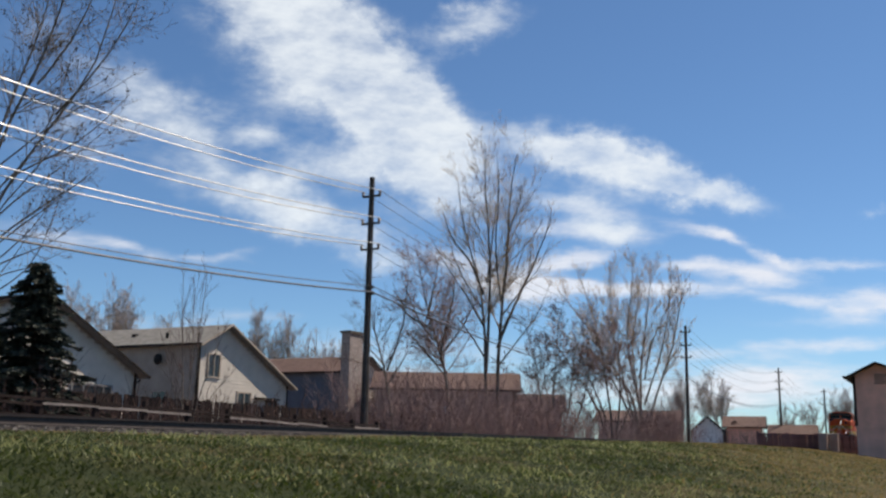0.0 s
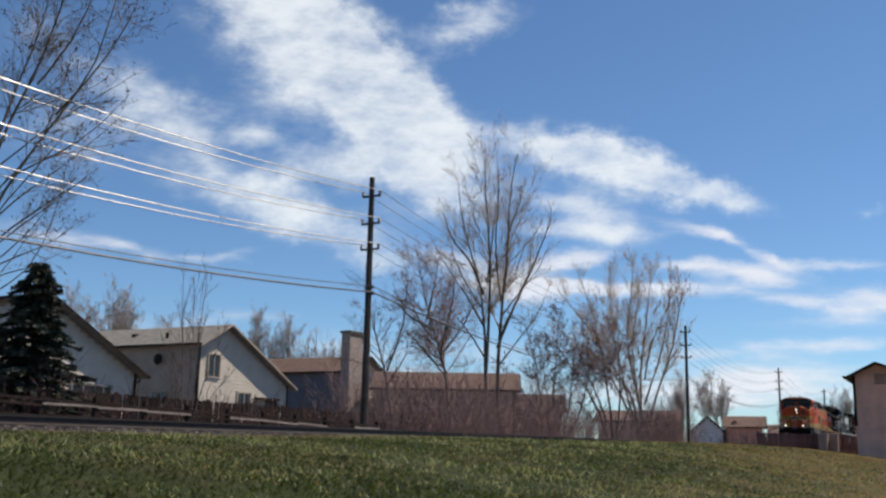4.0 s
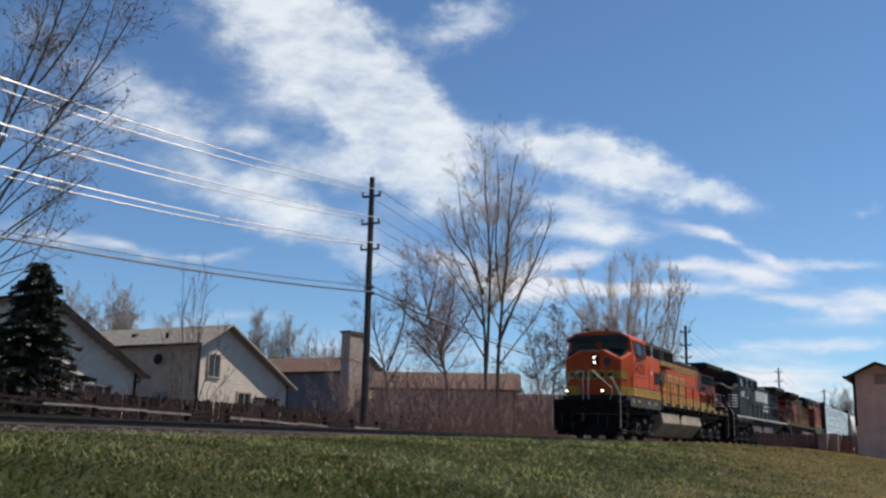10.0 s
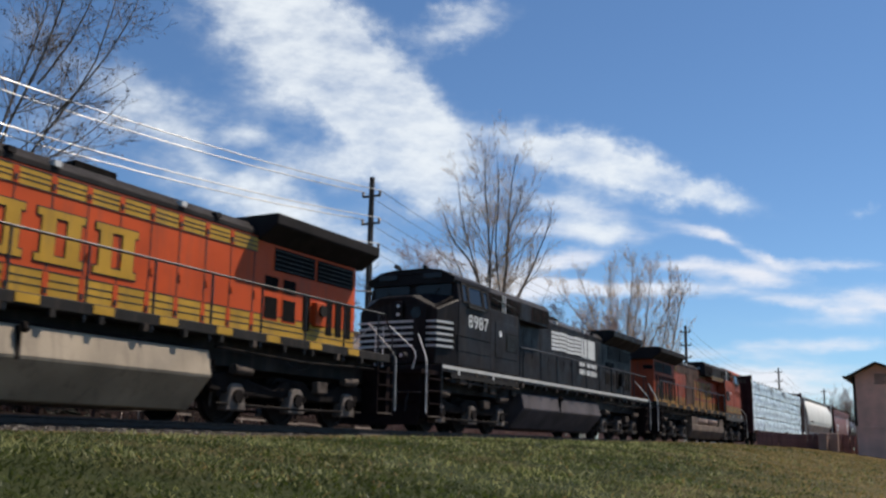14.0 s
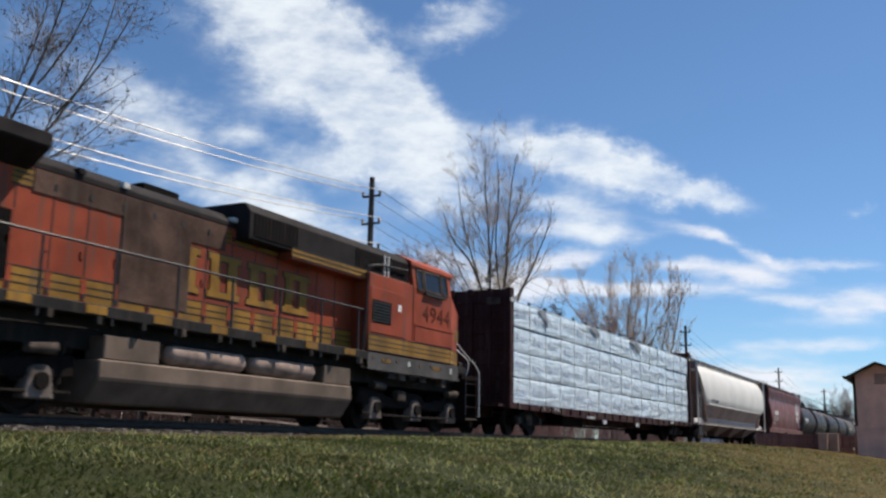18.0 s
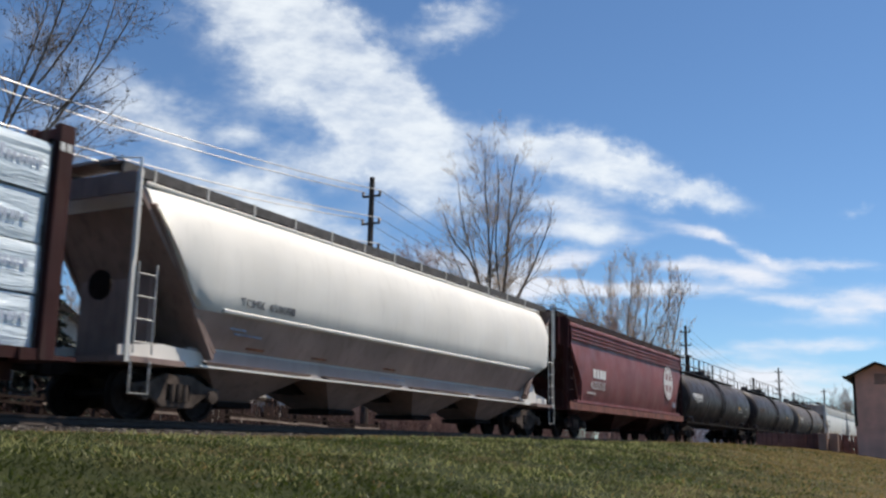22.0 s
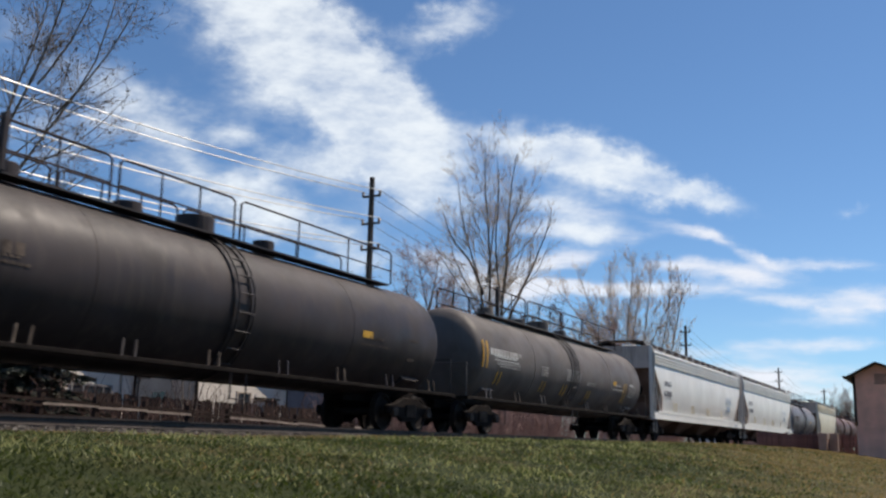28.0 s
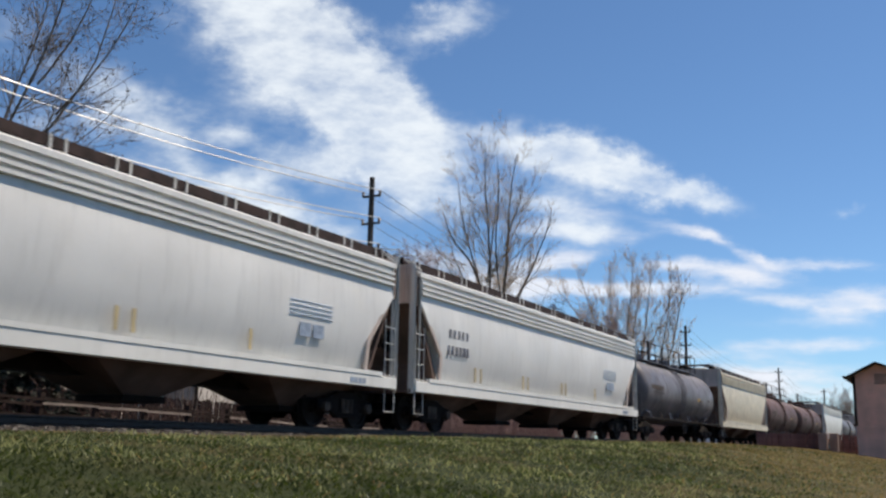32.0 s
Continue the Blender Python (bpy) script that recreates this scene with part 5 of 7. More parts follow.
        for x in (18.7, 19.6, 20.0, 20.4) if not old else ():
            part("door_vent", Geo().box(x, x + 0.26, *yy(0, 0.015), 2.1, 2.95), "black_gap", c)
        if not old:
            part("fire_box", Geo().box(19.05, 19.45, *yy(0, 0.14), 2.25, 2.8), body, c, bevel=0.02)
            part("hose_reel", Geo().disc((19.25, y + s * 0.18, 2.6), 0.14, "y", 12, 0.06), "frame_grey", c)
        for x in (7.9, 8.65, 9.4, 10.15, 10.9, 11.65, 12.4, 13.15, 13.9, 14.65, 15.4, 16.15, 16.9):
            part("door_seam", Geo().box(x, x + 0.025, *yy(-0.004, 0.006), 2.33, 3.60), "loco_green" if not ns else "frame_grey", c)
            if not ns:
                for za, zb in ((1.885, 2.295), (3.605, 3.895)):
                    if za < 3 or 10.2 < x < 16.9:
                        part("door_edge", Geo().box(x - 0.05, x + 0.07, *yy(0.0, 0.016), za, zb), body, c)
                        part("hinge", Geo().box(x - 0.02, x + 0.04, *yy(0.0, 0.03), za + 0.05, za + 0.15), "loco_green", c)
            part("door_latch", Geo().box(x + 0.06, x + 0.13, *yy(0, 0.02), 2.62, 2.74), "rail_white" if int(x * 10) % 3 == 0 else body, c)
        if not ns:
            # yellow bands with dark green lines
            for x0, x1, z0, z1, yo in ((7.16, 20.83, 1.88, 2.30, 1.0), (10.16, 17.0, 3.60, 3.90, 1.0), (2.88, 7.14, 1.86, 2.24, 1.5), (1.99, 2.86, 1.86, 2.24, 0)):
                if yo:
                    b = part("yellow_band", Geo().box(x0, x1, *sorted((s * yo, s * (yo + 0.008))), z0, z1), yl, c, "yellow band with dark green lines")
                    for k in (0.0, 0.36, 0.66, 1.0):
                        zc = lerp(z0, z1, k)
                        part("dark_line", Geo().box(x0, x1, *sorted((s * (yo + 0.006), s * (yo + 0.013))), zc - 0.011, zc + 0.011), "loco_green", b)
            b = part("yellow_band", Geo().box(5.02, 10.14, *sorted((s * 1.37, s * 1.376)), 3.60, 3.80), yl, c, "yellow band with dark green lines")
            part("upper_panel", Geo().box(7.14, 10.14, *sorted((s * 0.98, s * 1.365)), 3.55, 3.74), body, c)
            for k in (0.0, 0.5, 1.0):
                part("dark_line", Geo().box(5.02, 10.14, *sorted((s * 1.374, s * 1.382)), 3.60 + 0.2 * k - 0.012, 3.60 + 0.2 * k + 0.012), "loco_green", b)
            # nose bands, wrapped round to the side
            for z0, z1, xe in ((2.54, 2.88, 3.30), (1.86, 2.24, 2.84)):
                pts = [(2.42, 1.385), (1.945, 1.255), (1.785, 0.55)] if z0 > 2.3 else [(xe, 1.508), (2.86, 1.508), (1.945, 1.245), (1.785, 0.55)]
                for (xa, ya), (xb, yb) in zip(pts, pts[1:]):
                    b = part("nose_band", Geo().add([(xa, s * ya, z0), (xb, s * yb, z0), (xb, s * yb, z1), (xa, s * ya, z1), (xa, s * (ya - 0.02), z0), (xb, s * (yb - 0.02), z0), (xb, s * (yb - 0.02), z1), (xa, s * (ya - 0.02), z1)],
                                                    [(0, 1, 2, 3), (4, 7, 6, 5), (0, 4, 5, 1), (3, 2, 6, 7), (0, 3, 7, 4), (1, 5, 6, 2)]), yl, c)
                    for k in (0.0, 0.36, 0.66, 1.0):
                        zc = lerp(z0, z1, k)
                        part("dark_line", Geo().tube([(xa, s * (ya + 0.002), zc), (xb, s * (yb + 0.002), zc)], 0.010, 0.010, 4), "loco_green", b)
            # big emblem on the hood: plain yellow blocks with thin dark edges
            shapes = []
            for i in range(4):
                x0 = 8.95 + i * 1.22
                shapes += [(x0, x0 + 0.98, 2.44, 2.56), (x0, x0 + 0.98, 3.20, 3.32), (x0 + 0.10, x0 + 0.38, 2.56, 3.20)]
                shapes += [(x0 + 0.62, x0 + 0.90, 2.56, 3.20)]
            for xa, xb, z0, z1 in shapes:
                part("emblem_edge", Geo().box(xa - 0.025, xb + 0.025, *yy(0.0, 0.007), z0 - 0.025, z1 + 0.025), "loco_green", c)
            for xa, xb, z0, z1 in shapes:
                part("emblem_block", Geo().box(xa, xb, *yy(0.0, 0.022), z0, z1), yl, c)
        else:
            for i in range(5):
                for j in range(4):
                    part("emblem_bar", Geo().box(11.25 + 0.78 * j, 12.01 + 0.78 * j, *yy(0, 0.008), 3.10 + 0.145 * i + (0.03 if j % 2 else 0), 3.20 + 0.145 * i + (0.03 if j % 2 else 0)), "rail_white", c, "white painted emblem bar")
            for x0, x1 in ((14.4, 14.62), (14.72, 15.0), (15.12, 15.95)):
                part("emblem_block", Geo().box(x0, x1, *yy(0, 0.009), 3.08, 3.82), "rail_white", c)
            for z, k in ((2.74, 7), (2.42, 8)):
                part("lettering_bars", bars(Geo(), 14.2, 16.3, y + s * 0.003, z, z + 0.2, k, 4), "rail_white", c)
            for i in range(5):
                pts = [(2.6, 1.43), (1.945, 1.25), (1.79, 0.55), (1.775, -0.0)]
                for (xa, ya), (xb, yb) in zip(pts, pts[1:]):
                    part("nose_stripe", Geo().tube([(xa, s * (ya + 0.0), 2.34 + 0.17 * i), (xb, s * yb, 2.34 + 0.17 * i)], 0.04, 0.04, 4), "rail_white", c)
        # painted marks along the sill
        if not ns:
            for i in range(9):
                part("sill_mark", Geo().box(7.7 + 1.52 * i, 8.15 + 1.52 * i, *sorted((s * 1.50, s * 1.512)), 1.66, 1.80), yl, c)
        if old and s > 0:
            part("grime_patch", Geo().box(12.9, 14.65, *yy(0.0, 0.024), 2.05, 3.93), "soot_brown", c, "rusty brown heat-stained hood door")
            part("grime_patch", Geo().box(11.9, 12.9, *yy(0.0, 0.020), 3.42, 3.93), "soot_brown", c)
            part("grime_patch", Geo().box(14.65, 16.6, *yy(0.0, 0.020), 3.55, 3.93), "soot_brown", c)
        # handrail along the walkway
        posts = [7.55 + 1.52 * i for i in range(10)]
        part("handrail", Geo().tube([(7.3, s * 1.46, 1.85), (7.35, s * 1.46, 2.80), (21.5, s * 1.46, 2.80), (21.9, s * 1.46, 2.3), (21.9, s * 1.46, 1.8)], 0.026, 0.026, 6), "handrail_black", c)
        for x in posts:
            part("rail_post", Geo().tube([(x, s * 1.47, 1.5), (x, s * 1.46, 2.80)], 0.026, 0.026, 5), "handrail_black", c)
        # end steps and rails
        for xs in (1.15, 21.25):
            well = part("step_stringer", Geo().box(xs - 0.02, xs + 0.02, *sorted((s * 1.0, s * 1.48)), 0.32, 1.5), "pilot_black", c)
            part("step_stringer", Geo().box(xs + 0.66, xs + 0.70, *sorted((s * 1.0, s * 1.48)), 0.32, 1.5), "pilot_black", c)
            for z in (0.36, 0.70, 1.04, 1.36):
                part("step", Geo().box(xs, xs + 0.68, *sorted((s * 1.02, s * 1.5)), z, z + 0.04), "truck_dusty" if z < 0.5 else "pilot_black", well)
            xo = xs - 0.15 if xs < 5 else xs + 0.8
            part("grab_rail", Geo().tube([(xo, s * 1.5, 0.45), (xo, s * 1.5, 1.75), (xo + (0.1 if xs < 5 else -0.1), s * 1.42, 1.95), (xo + (0.5 if xs < 5 else -0.5), s * 0.95, 2.62)], 0.017, 0.017, 6), rail_m, c, "pale painted grab rail")
            part("grab_rail", Geo().tube([(xs + 0.72, s * 1.5, 0.5), (xs + 0.72, s * 1.5, 1.95)], 0.018, 0.018, 6), "handrail_black", c)
        part("front_rail", Geo().tube([(1.0, s * 0.12, 1.6), (1.0, s * 0.12, 2.80), (1.0, s * 0.30, 2.82), (1.0, s * 1.12, 2.12), (1.0, s * 1.16, 1.95), (1.0, s * 1.05, 1.6)], 0.018, 0.018, 6), rail_m, c, "pale painted grab rail")
        ditch = part("ditch_light", Geo().tube([(0.86, s * 0.78, 1.98), (1.06, s * 0.78, 1.98)], 0.10, 0.10, 14), "loco_black", c)
        part("lens", Geo().tube([(0.845, s * 0.78, 1.98), (0.862, s * 0.78, 1.98)], 0.05, 0.05, 14), "headlight_glow" if not flip and not ns else "lens", ditch, "round lamp lens")
        part("rear_number_board", Geo().box(20.85, 20.88, *sorted((s * 0.5, s * 0.95)), 3.4, 3.6), "cab_glass", c)
        part("air_tank" if old else "pipe_run", Geo().tube([(7.9, s * 1.3, 1.36), (15.2, s * 1.3, 1.36)], 0.04, 0.04, 6), "truck_iron", c)
    if not ns:
        # plain yellow wing shape across the nose front
        for s in (-1, 1):
            for k, (a, b, z0, z1) in enumerate(((0.04, 0.28, 2.50, 2.92), (0.36, 0.60, 2.52, 2.90), (0.68, 0.98, 2.54, 2.88))):
                part("nose_block", Geo().box(1.755, 1.79 if a < 0.5 else 1.86, *sorted((s * a, s * b)), z0, z1), yl, c)
                part("nose_block_core", Geo().box(1.745, 1.76, *sorted((s * (a + 0.04), s * (b - 0.04))), z0 + 0.07, z1 - 0.09), "loco_green", c)
    head = part("headlight", Geo().box(1.74, 1.82, -0.26, -0.02, 3.10, 3.60), "loco_black", c, bevel=0.02)
    for z in (3.22, 3.46):
        part("lens", Geo().tube([(1.725, -0.14, z), (1.745, -0.14, z)], 0.05, 0.05, 14), "headlight_glow" if not flip and not ns else "lens", head, "round lamp lens")
    part("number_board", Geo().box(2.61, 2.64, 0.45, 1.05, 4.37, 4.52), "cab_glass", c)
    part("number_board", Geo().box(2.61, 2.64, -1.05, -0.45, 4.37, 4.52), "cab_glass", c)
    for x, y in ((2.9, 0.5), (3.2, -0.3), (3.7, 0.2)):
        part("roof_horn", Geo().tube([(x, y, 4.64), (x, y, 4.75), (x - 0.3, y, 4.78)], 0.03, 0.06, 8), "frame_grey", c)
    # pilot, plow and platforms
    part("front_platform", Geo().box(0.9, 1.95, -1.4, 1.4, 1.5, 1.62), "pilot_black", c)
    part("pilot", Geo().box(0.98, 1.12, -1.30, 1.30, 0.7, 1.52), "pilot_black", c)
    part("plow", Geo().add([(0.55, 0, 0.12), (0.95, -1.28, 0.16), (1.05, -1.30, 0.75), (0.98, 0, 0.75), (0.95, 1.28, 0.16), (1.05, 1.30, 0.75), (1.1, -1.24, 0.16), (1.1, 1.24, 0.16)],
                                [(0, 1, 2, 3), (0, 3, 5, 4), (1, 6, 2), (4, 5, 7), (0, 4, 7, 6, 1), (2, 6, 7, 5, 3)]), "pilot_black", c)
    for y in (-1.0, -0.6, 0.6, 1.0):
        part("air_hose", Geo().tube([(0.96, y, 1.05), (0.82, y, 0.8), (0.84, y * 0.96, 0.5)], 0.028, 0.028, 6), "rubber", c)
    part("uncoupling_lever", Geo().tube([(0.93, -1.4, 1.0), (0.93, -0.3, 1.02), (0.7, -0.1, 1.0)], 0.02, 0.02, 5), "truck_dusty", c)
    part("rear_pilot", Geo().box(21.7, 21.85, -1.45, 1.45, 0.35, 1.52), "pilot_black", c)
    coupler(c, 0.0, 1)
    coupler(c, L, -1)
    # fuel tank
    if old:
        part("fuel_tank", Geo().extrude_x([(-1.42, 0.95), (-1.42, 0.62), (-1.15, 0.22), (1.15, 0.22), (1.42, 0.62), (1.42, 0.95)], 7.65, 15.3), tank_m, c, bevel=0.03)
        for s in (-1, 1):
            part("tank_box", Geo().box(7.7, 8.8, *sorted((s * 0.95, s * 1.40)), 0.95, 1.36), tank_m, c, bevel=0.02)
            part("tank_box", Geo().box(13.9, 15.2, *sorted((s * 0.95, s * 1.40)), 0.95, 1.36), tank_m, c, bevel=0.02)
            for x0 in (9.0, 11.4):
                part("air_tank", Geo().lathe_x([(x0, 0.05), (x0 + 0.05, 0.16), (x0 + 0.14, 0.215), (x0 + 2.1, 0.215), (x0 + 2.19, 0.16), (x0 + 2.24, 0.05)], s * 1.18, 1.18, 16), "tank_peeling", c, "dusty peeling air tank", smooth=True)
    else:
        part("fuel_tank", Geo().extrude_x([(-1.36, 1.34), (-1.46, 0.84), (-0.90, 0.20), (0.90, 0.20), (1.46, 0.84), (1.36, 1.34)], 7.65, 15.3), tank_m, c, bevel=0.03)
        for s in (-1, 1):
            part("tank_seam", Geo().box(10.9, 10.96, *sorted((s * 1.30, s * 1.47)), 0.80, 1.32), "truck_iron", c)
            part("filler", Geo().tube([(11.0, s * 1.42, 1.36), (11.0, s * 1.50, 1.24)], 0.06, 0.06, 8), "truck_iron", c)
    part("air_reservoir", Geo().lathe_x([(15.5, 0.02), (15.55, 0.15), (16.0, 0.15), (16.05, 0.02)], 0.9, 1.1, 12), "truck_iron", c)
    loco_truck(c, 4.3, (2.3, 4.3, 6.3))
    loco_truck(c, 18.3, (16.3, 18.3, 20.3))
    return c

# ---- freight cars ----
def freight_truck(car, cx, m="truck_iron"):
    """Two axles under a cast side frame."""
    tr = part("truck", Geo().box(cx - 0.2, cx + 0.2, -0.95, 0.95, 0.52, 0.86), m, car)
    def frame_mesh():
        g = Geo().extrude_y([(-1.15, 0.42), (-1.15, 0.62), (-0.75, 0.68), (-0.36, 0.84), (0.36, 0.84), (0.75, 0.68), (1.15, 0.62), (1.15, 0.42), (0.95, 0.38), (0.78, 0.46), (0.40, 0.22), (-0.40, 0.22), (-0.78, 0.46), (-0.95, 0.38)], -0.07, 0.07)
        return g.mesh("side_frame", M[m], bevel=0.025)
    fm = cached(("side_frame", m), frame_mesh)
    for s in (-1, 1):
        part("side_frame", fm, None, tr, at=(cx, s * 1.05, 0))
        part("spring_pocket", Geo().box(cx - 0.30, cx + 0.30, *sorted((s * 1.08, s * 1.135)), 0.36, 0.66), "black_gap", tr)
        for d in (-0.17, 0.0, 0.17):
            part("spring", Geo().tube([(cx + d, s * 1.12, 0.34), (cx + d, s * 1.12, 0.66)], 0.065, 0.065, 8), "truck_dusty", tr)
        for d in (-0.89, 0.89):
            part("bearing_cap", Geo().disc((cx + d, s * 1.14, 0.46), 0.12, "y", 12, 0.12), "truck_dusty", tr)
    for d in (-0.89, 0.89):
        wheelset(car, cx + d, 0.46)


def ladder(car, x, y, z0, z1, w, axis, m, rungs):
    """Two stiles and rungs, across x or across y."""
    g = Geo()
    d = (w / 2, 0, 0) if axis == "x" else (0, w / 2, 0)
    for s in (-1, 1):
        g.tube([(x + s * d[0], y + s * d[1], z0), (x + s * d[0], y + s * d[1], z1)], 0.017, 0.017, 5)
    l = part("ladder", g, m, car)
    for i in range(rungs):
        z = lerp(z0, z1, (i + 0.5) / rungs)
        part("rung", Geo().tube([(x - d[0], y - d[1], z), (x + d[0], y + d[1], z)], 0.014, 0.014, 5), m, l)


def lumber_car(X):
    L = 25.5
    c = thing("centerbeam_flatcar", "dark red flatcar stacked with white-wrapped lumber bundles", "railcar", (X, 0, 0))
    part("deck", Geo().box(1.2, L - 1.2, -1.4, 1.4, 0.88, 1.0), "boxcar_red", c)
    for s in (-1, 1):
        sill = [(1.2, 1.0), (1.2, 0.82), (4.6, 0.80), (6.2, 0.72), (L - 6.2, 0.72), (L - 4.6, 0.80), (L - 1.2, 0.82), (L - 1.2, 1.0)]
        part("side_sill", Geo().extrude_y(sill, *sorted((s * 1.34, s * 1.42))), "boxcar_red", c)
        for i in range(24):
            x = 1.7 + i * 0.96
            part("stake_pocket", Geo().box(x, x + 0.16, *sorted((s * 1.42, s * 1.47)), 0.80, 0.99), "boxcar_red" if i % 4 else "truck_dusty", c)
        text_part("car_letters", "TR", "bracket_grey", c, *((3.5, 4.05) if s < 0 else (L - 5.4, L - 4.85)), s * 1.42, 0.86, 0.98, s)
        digits_part("car_digit", "873702", "bracket_grey", c, *((4.5, 5.45) if s < 0 else (L - 4.5, L - 3.55)), s * 1.42, 0.85, 0.97, s)
        for x0, k in ((8.3, 6), (20.3, 6)):
            tagged(part("mark_bars", bars(Geo(), x0, x0 + 0.9, s * 1.424, 0.72 if 6 < x0 < 19 else 0.86, 0.80 if 6 < x0 < 19 else 0.95, k, 3), "rail_white", c), kind="stuff")
        for x in (10.2, 14.6):
            part("placard", Geo().box(x, x + 0.34, *sorted((s * 1.36, s * 1.43)), 0.56, 0.72), "rail_white", c)
    part("center_sill", Geo().box(0.9, L - 0.9, -0.3, 0.3, 0.55, 0.9), "boxcar_red", c)
    part("centre_beam", Geo().box(1.3, L - 1.3, -0.06, 0.06, 1.0, 4.45).box(1.2, L - 1.2, -0.3, 0.3, 4.40, 4.5), "boxcar_red", c)
    part("brake_gear", Geo().box(7, 9.2, -0.9, 0.9, 0.45, 0.85).tube([(6, 0.5, 0.5), (19, 0.5, 0.5)], 0.04), "truck_iron", c)
    for x0, x1, face in ((1.05, 1.35, -1), (L - 1.35, L - 1.05, 1)):
        b = part("bulkhead", Geo().box(x0 + 0.08, x1 - 0.08, -1.3, 1.3, 0.85, 4.62), "boxcar_red", c, "dark red steel end bulkhead", bevel=0.01)
        for y in (-1.36, -0.68, 0.0, 0.68, 1.36):
            part("bulkhead_post", Geo().box(x0, x1, y - 0.09, y + 0.09, 0.82, 4.66), "boxcar_red", b, bevel=0.012)
        for i in range(7):
            part("bulkhead_rib", Geo().box(x0 + 0.02, x1 - 0.02, -1.32, 1.32, 1.2 + i * 0.5, 1.28 + i * 0.5), "boxcar_red", b)
        xs = x0 - 0.01 if face < 0 else x1 + 0.01
        tagged(part("mark_bars", bars(Geo(), x0 + 0.02, x1 - 0.02, -1.455, 4.2, 4.34, 2, 5), "rail_white", b), kind="stuff")
        part("end_plate", Geo().box(min(xs, xs + face * 0.01), max(xs, xs + face * 0.01), -1.1, -0.62, 4.12, 4.36), "truck_dusty", b)
    ladder(c, 0.92, -1.1, 0.5, 4.5, 0.42, "y", "boxcar_red", 11)
    part("end_platform", Geo().box(0.5, 1.2, -1.3, 1.3, 0.86, 0.93), "boxcar_red", c)
    part("end_platform", Geo().box(L - 1.2, L - 0.5, -1.3, 1.3, 0.86, 0.93), "boxcar_red", c)
    # bundles: four tiers of long packs
    rnd = random.Random(7)
    cols, tiers = 16, 4
    x0, x1, z0, z1 = 1.42, L - 1.42, 1.02, 4.27
    w, t = (x1 - x0) / cols, (z1 - z0) / tiers
    for s in (-1, 1):
        for k in range(tiers):
            i = 0
            while i < cols:
                span_cols = min(cols - i, 2 if (i + k) % 3 else 3)
                a, b = x0 + i * w + 0.003, x0 + (i + span_cols) * w - 0.003
                dz, dy = rnd.uniform(-0.010, 0.010), rnd.uniform(-0.012, 0.018) + (0.03 if k == 3 else 0.0)
                nx, nz = 10 * span_cols, 8
                zl, zh = z0 + k * t + 0.014, z0 + (k + 1) * t - 0.014 + dz
                vs, fs = [], []
                for q in range(nz + 1):
                    for p in range(nx + 1):
                        u, v = lerp(a, b, p / nx), lerp(zl, zh, q / nz)
                        edge = 0.022 if q in (0, nz) or p in (0, nx) else 0.0
                        fold = 0.020 * noise.noise(Vector((u * 0.45 + v * 0.35, v * 3.0 - u * 0.25, s + k * 7.0))) + 0.009 * noise.noise(Vector((u * 1.3, v * 8.0 + u * 0.5, 3.0 + s)))
                        sag = -0.03 * (1 - q / nz) if q == 0 and k == 0 else 0.0
                        vs.append((u, s * (1.335 + dy - edge + fold), v + sag))
                for q in range(nz):
                    for p in range(nx):
                        fs.append((q * (nx + 1) + p, q * (nx + 1) + p + 1, (q + 1) * (nx + 1) + p + 1, (q + 1) * (nx + 1) + p))
                n = len(vs)
                vs += [(v[0], s * 0.1, v[2]) for v in (vs[0], vs[nx], vs[-1], vs[-1 - nx])]
                e = [0, nx, (nx + 1) * (nz + 1) - 1, (nx + 1) * nz]
                fs += [(n, n + 1, n + 2, n + 3), tuple([*range(0, nx + 1), n + 1, n]), tuple([*range(e[3], e[2] + 1), n + 2, n + 3]), tuple([*range(0, e[3] + 1, nx + 1), n + 3, n]), tuple([*range(nx, e[2] + 1, nx + 1), n + 2, n + 1])]
                pack = part("lumber_pack", Geo().add(vs, fs), "wrap", c, smooth=True)
                # printed marks on the wrapping
                for d in range(span_cols):
                    xa, zc = a + w * (d + 0.18 + 0.12 * rnd.random()), lerp(zl, zh, rnd.uniform(0.34, 0.5))
                    y = s * (1.362 + dy) - (0.004 if s < 0 else 0)
                    g = bars(Geo(), xa + 0.16, xa + 0.88, y, zc, zc + 0.13, 6, i + k, 0.45)
                    g.box(xa - 0.02, xa + 0.015, min(y, y + 0.004), max(y, y + 0.004), zc, zc + 0.2).box(xa + 0.05, xa + 0.12, min(y, y + 0.004), max(y, y + 0.004), zc, zc + 0.21)
                    tagged(part("printed_bar", g, "print_faint", pack), kind="stuff")
                i += span_cols
        for i in range(cols + 1):
            x = x0 + i * w
            part("tie_strap", Geo().box(x - 0.007, x + 0.007, *sorted((s * 1.375, s * 1.384)), 1.0, 4.33), "strap_grey", c)
            part("strap_winch", Geo().box(x - 0.03, x + 0.03, *sorted((s * 1.30, s * 1.38)), 4.30, 4.37), "black_gap", c)
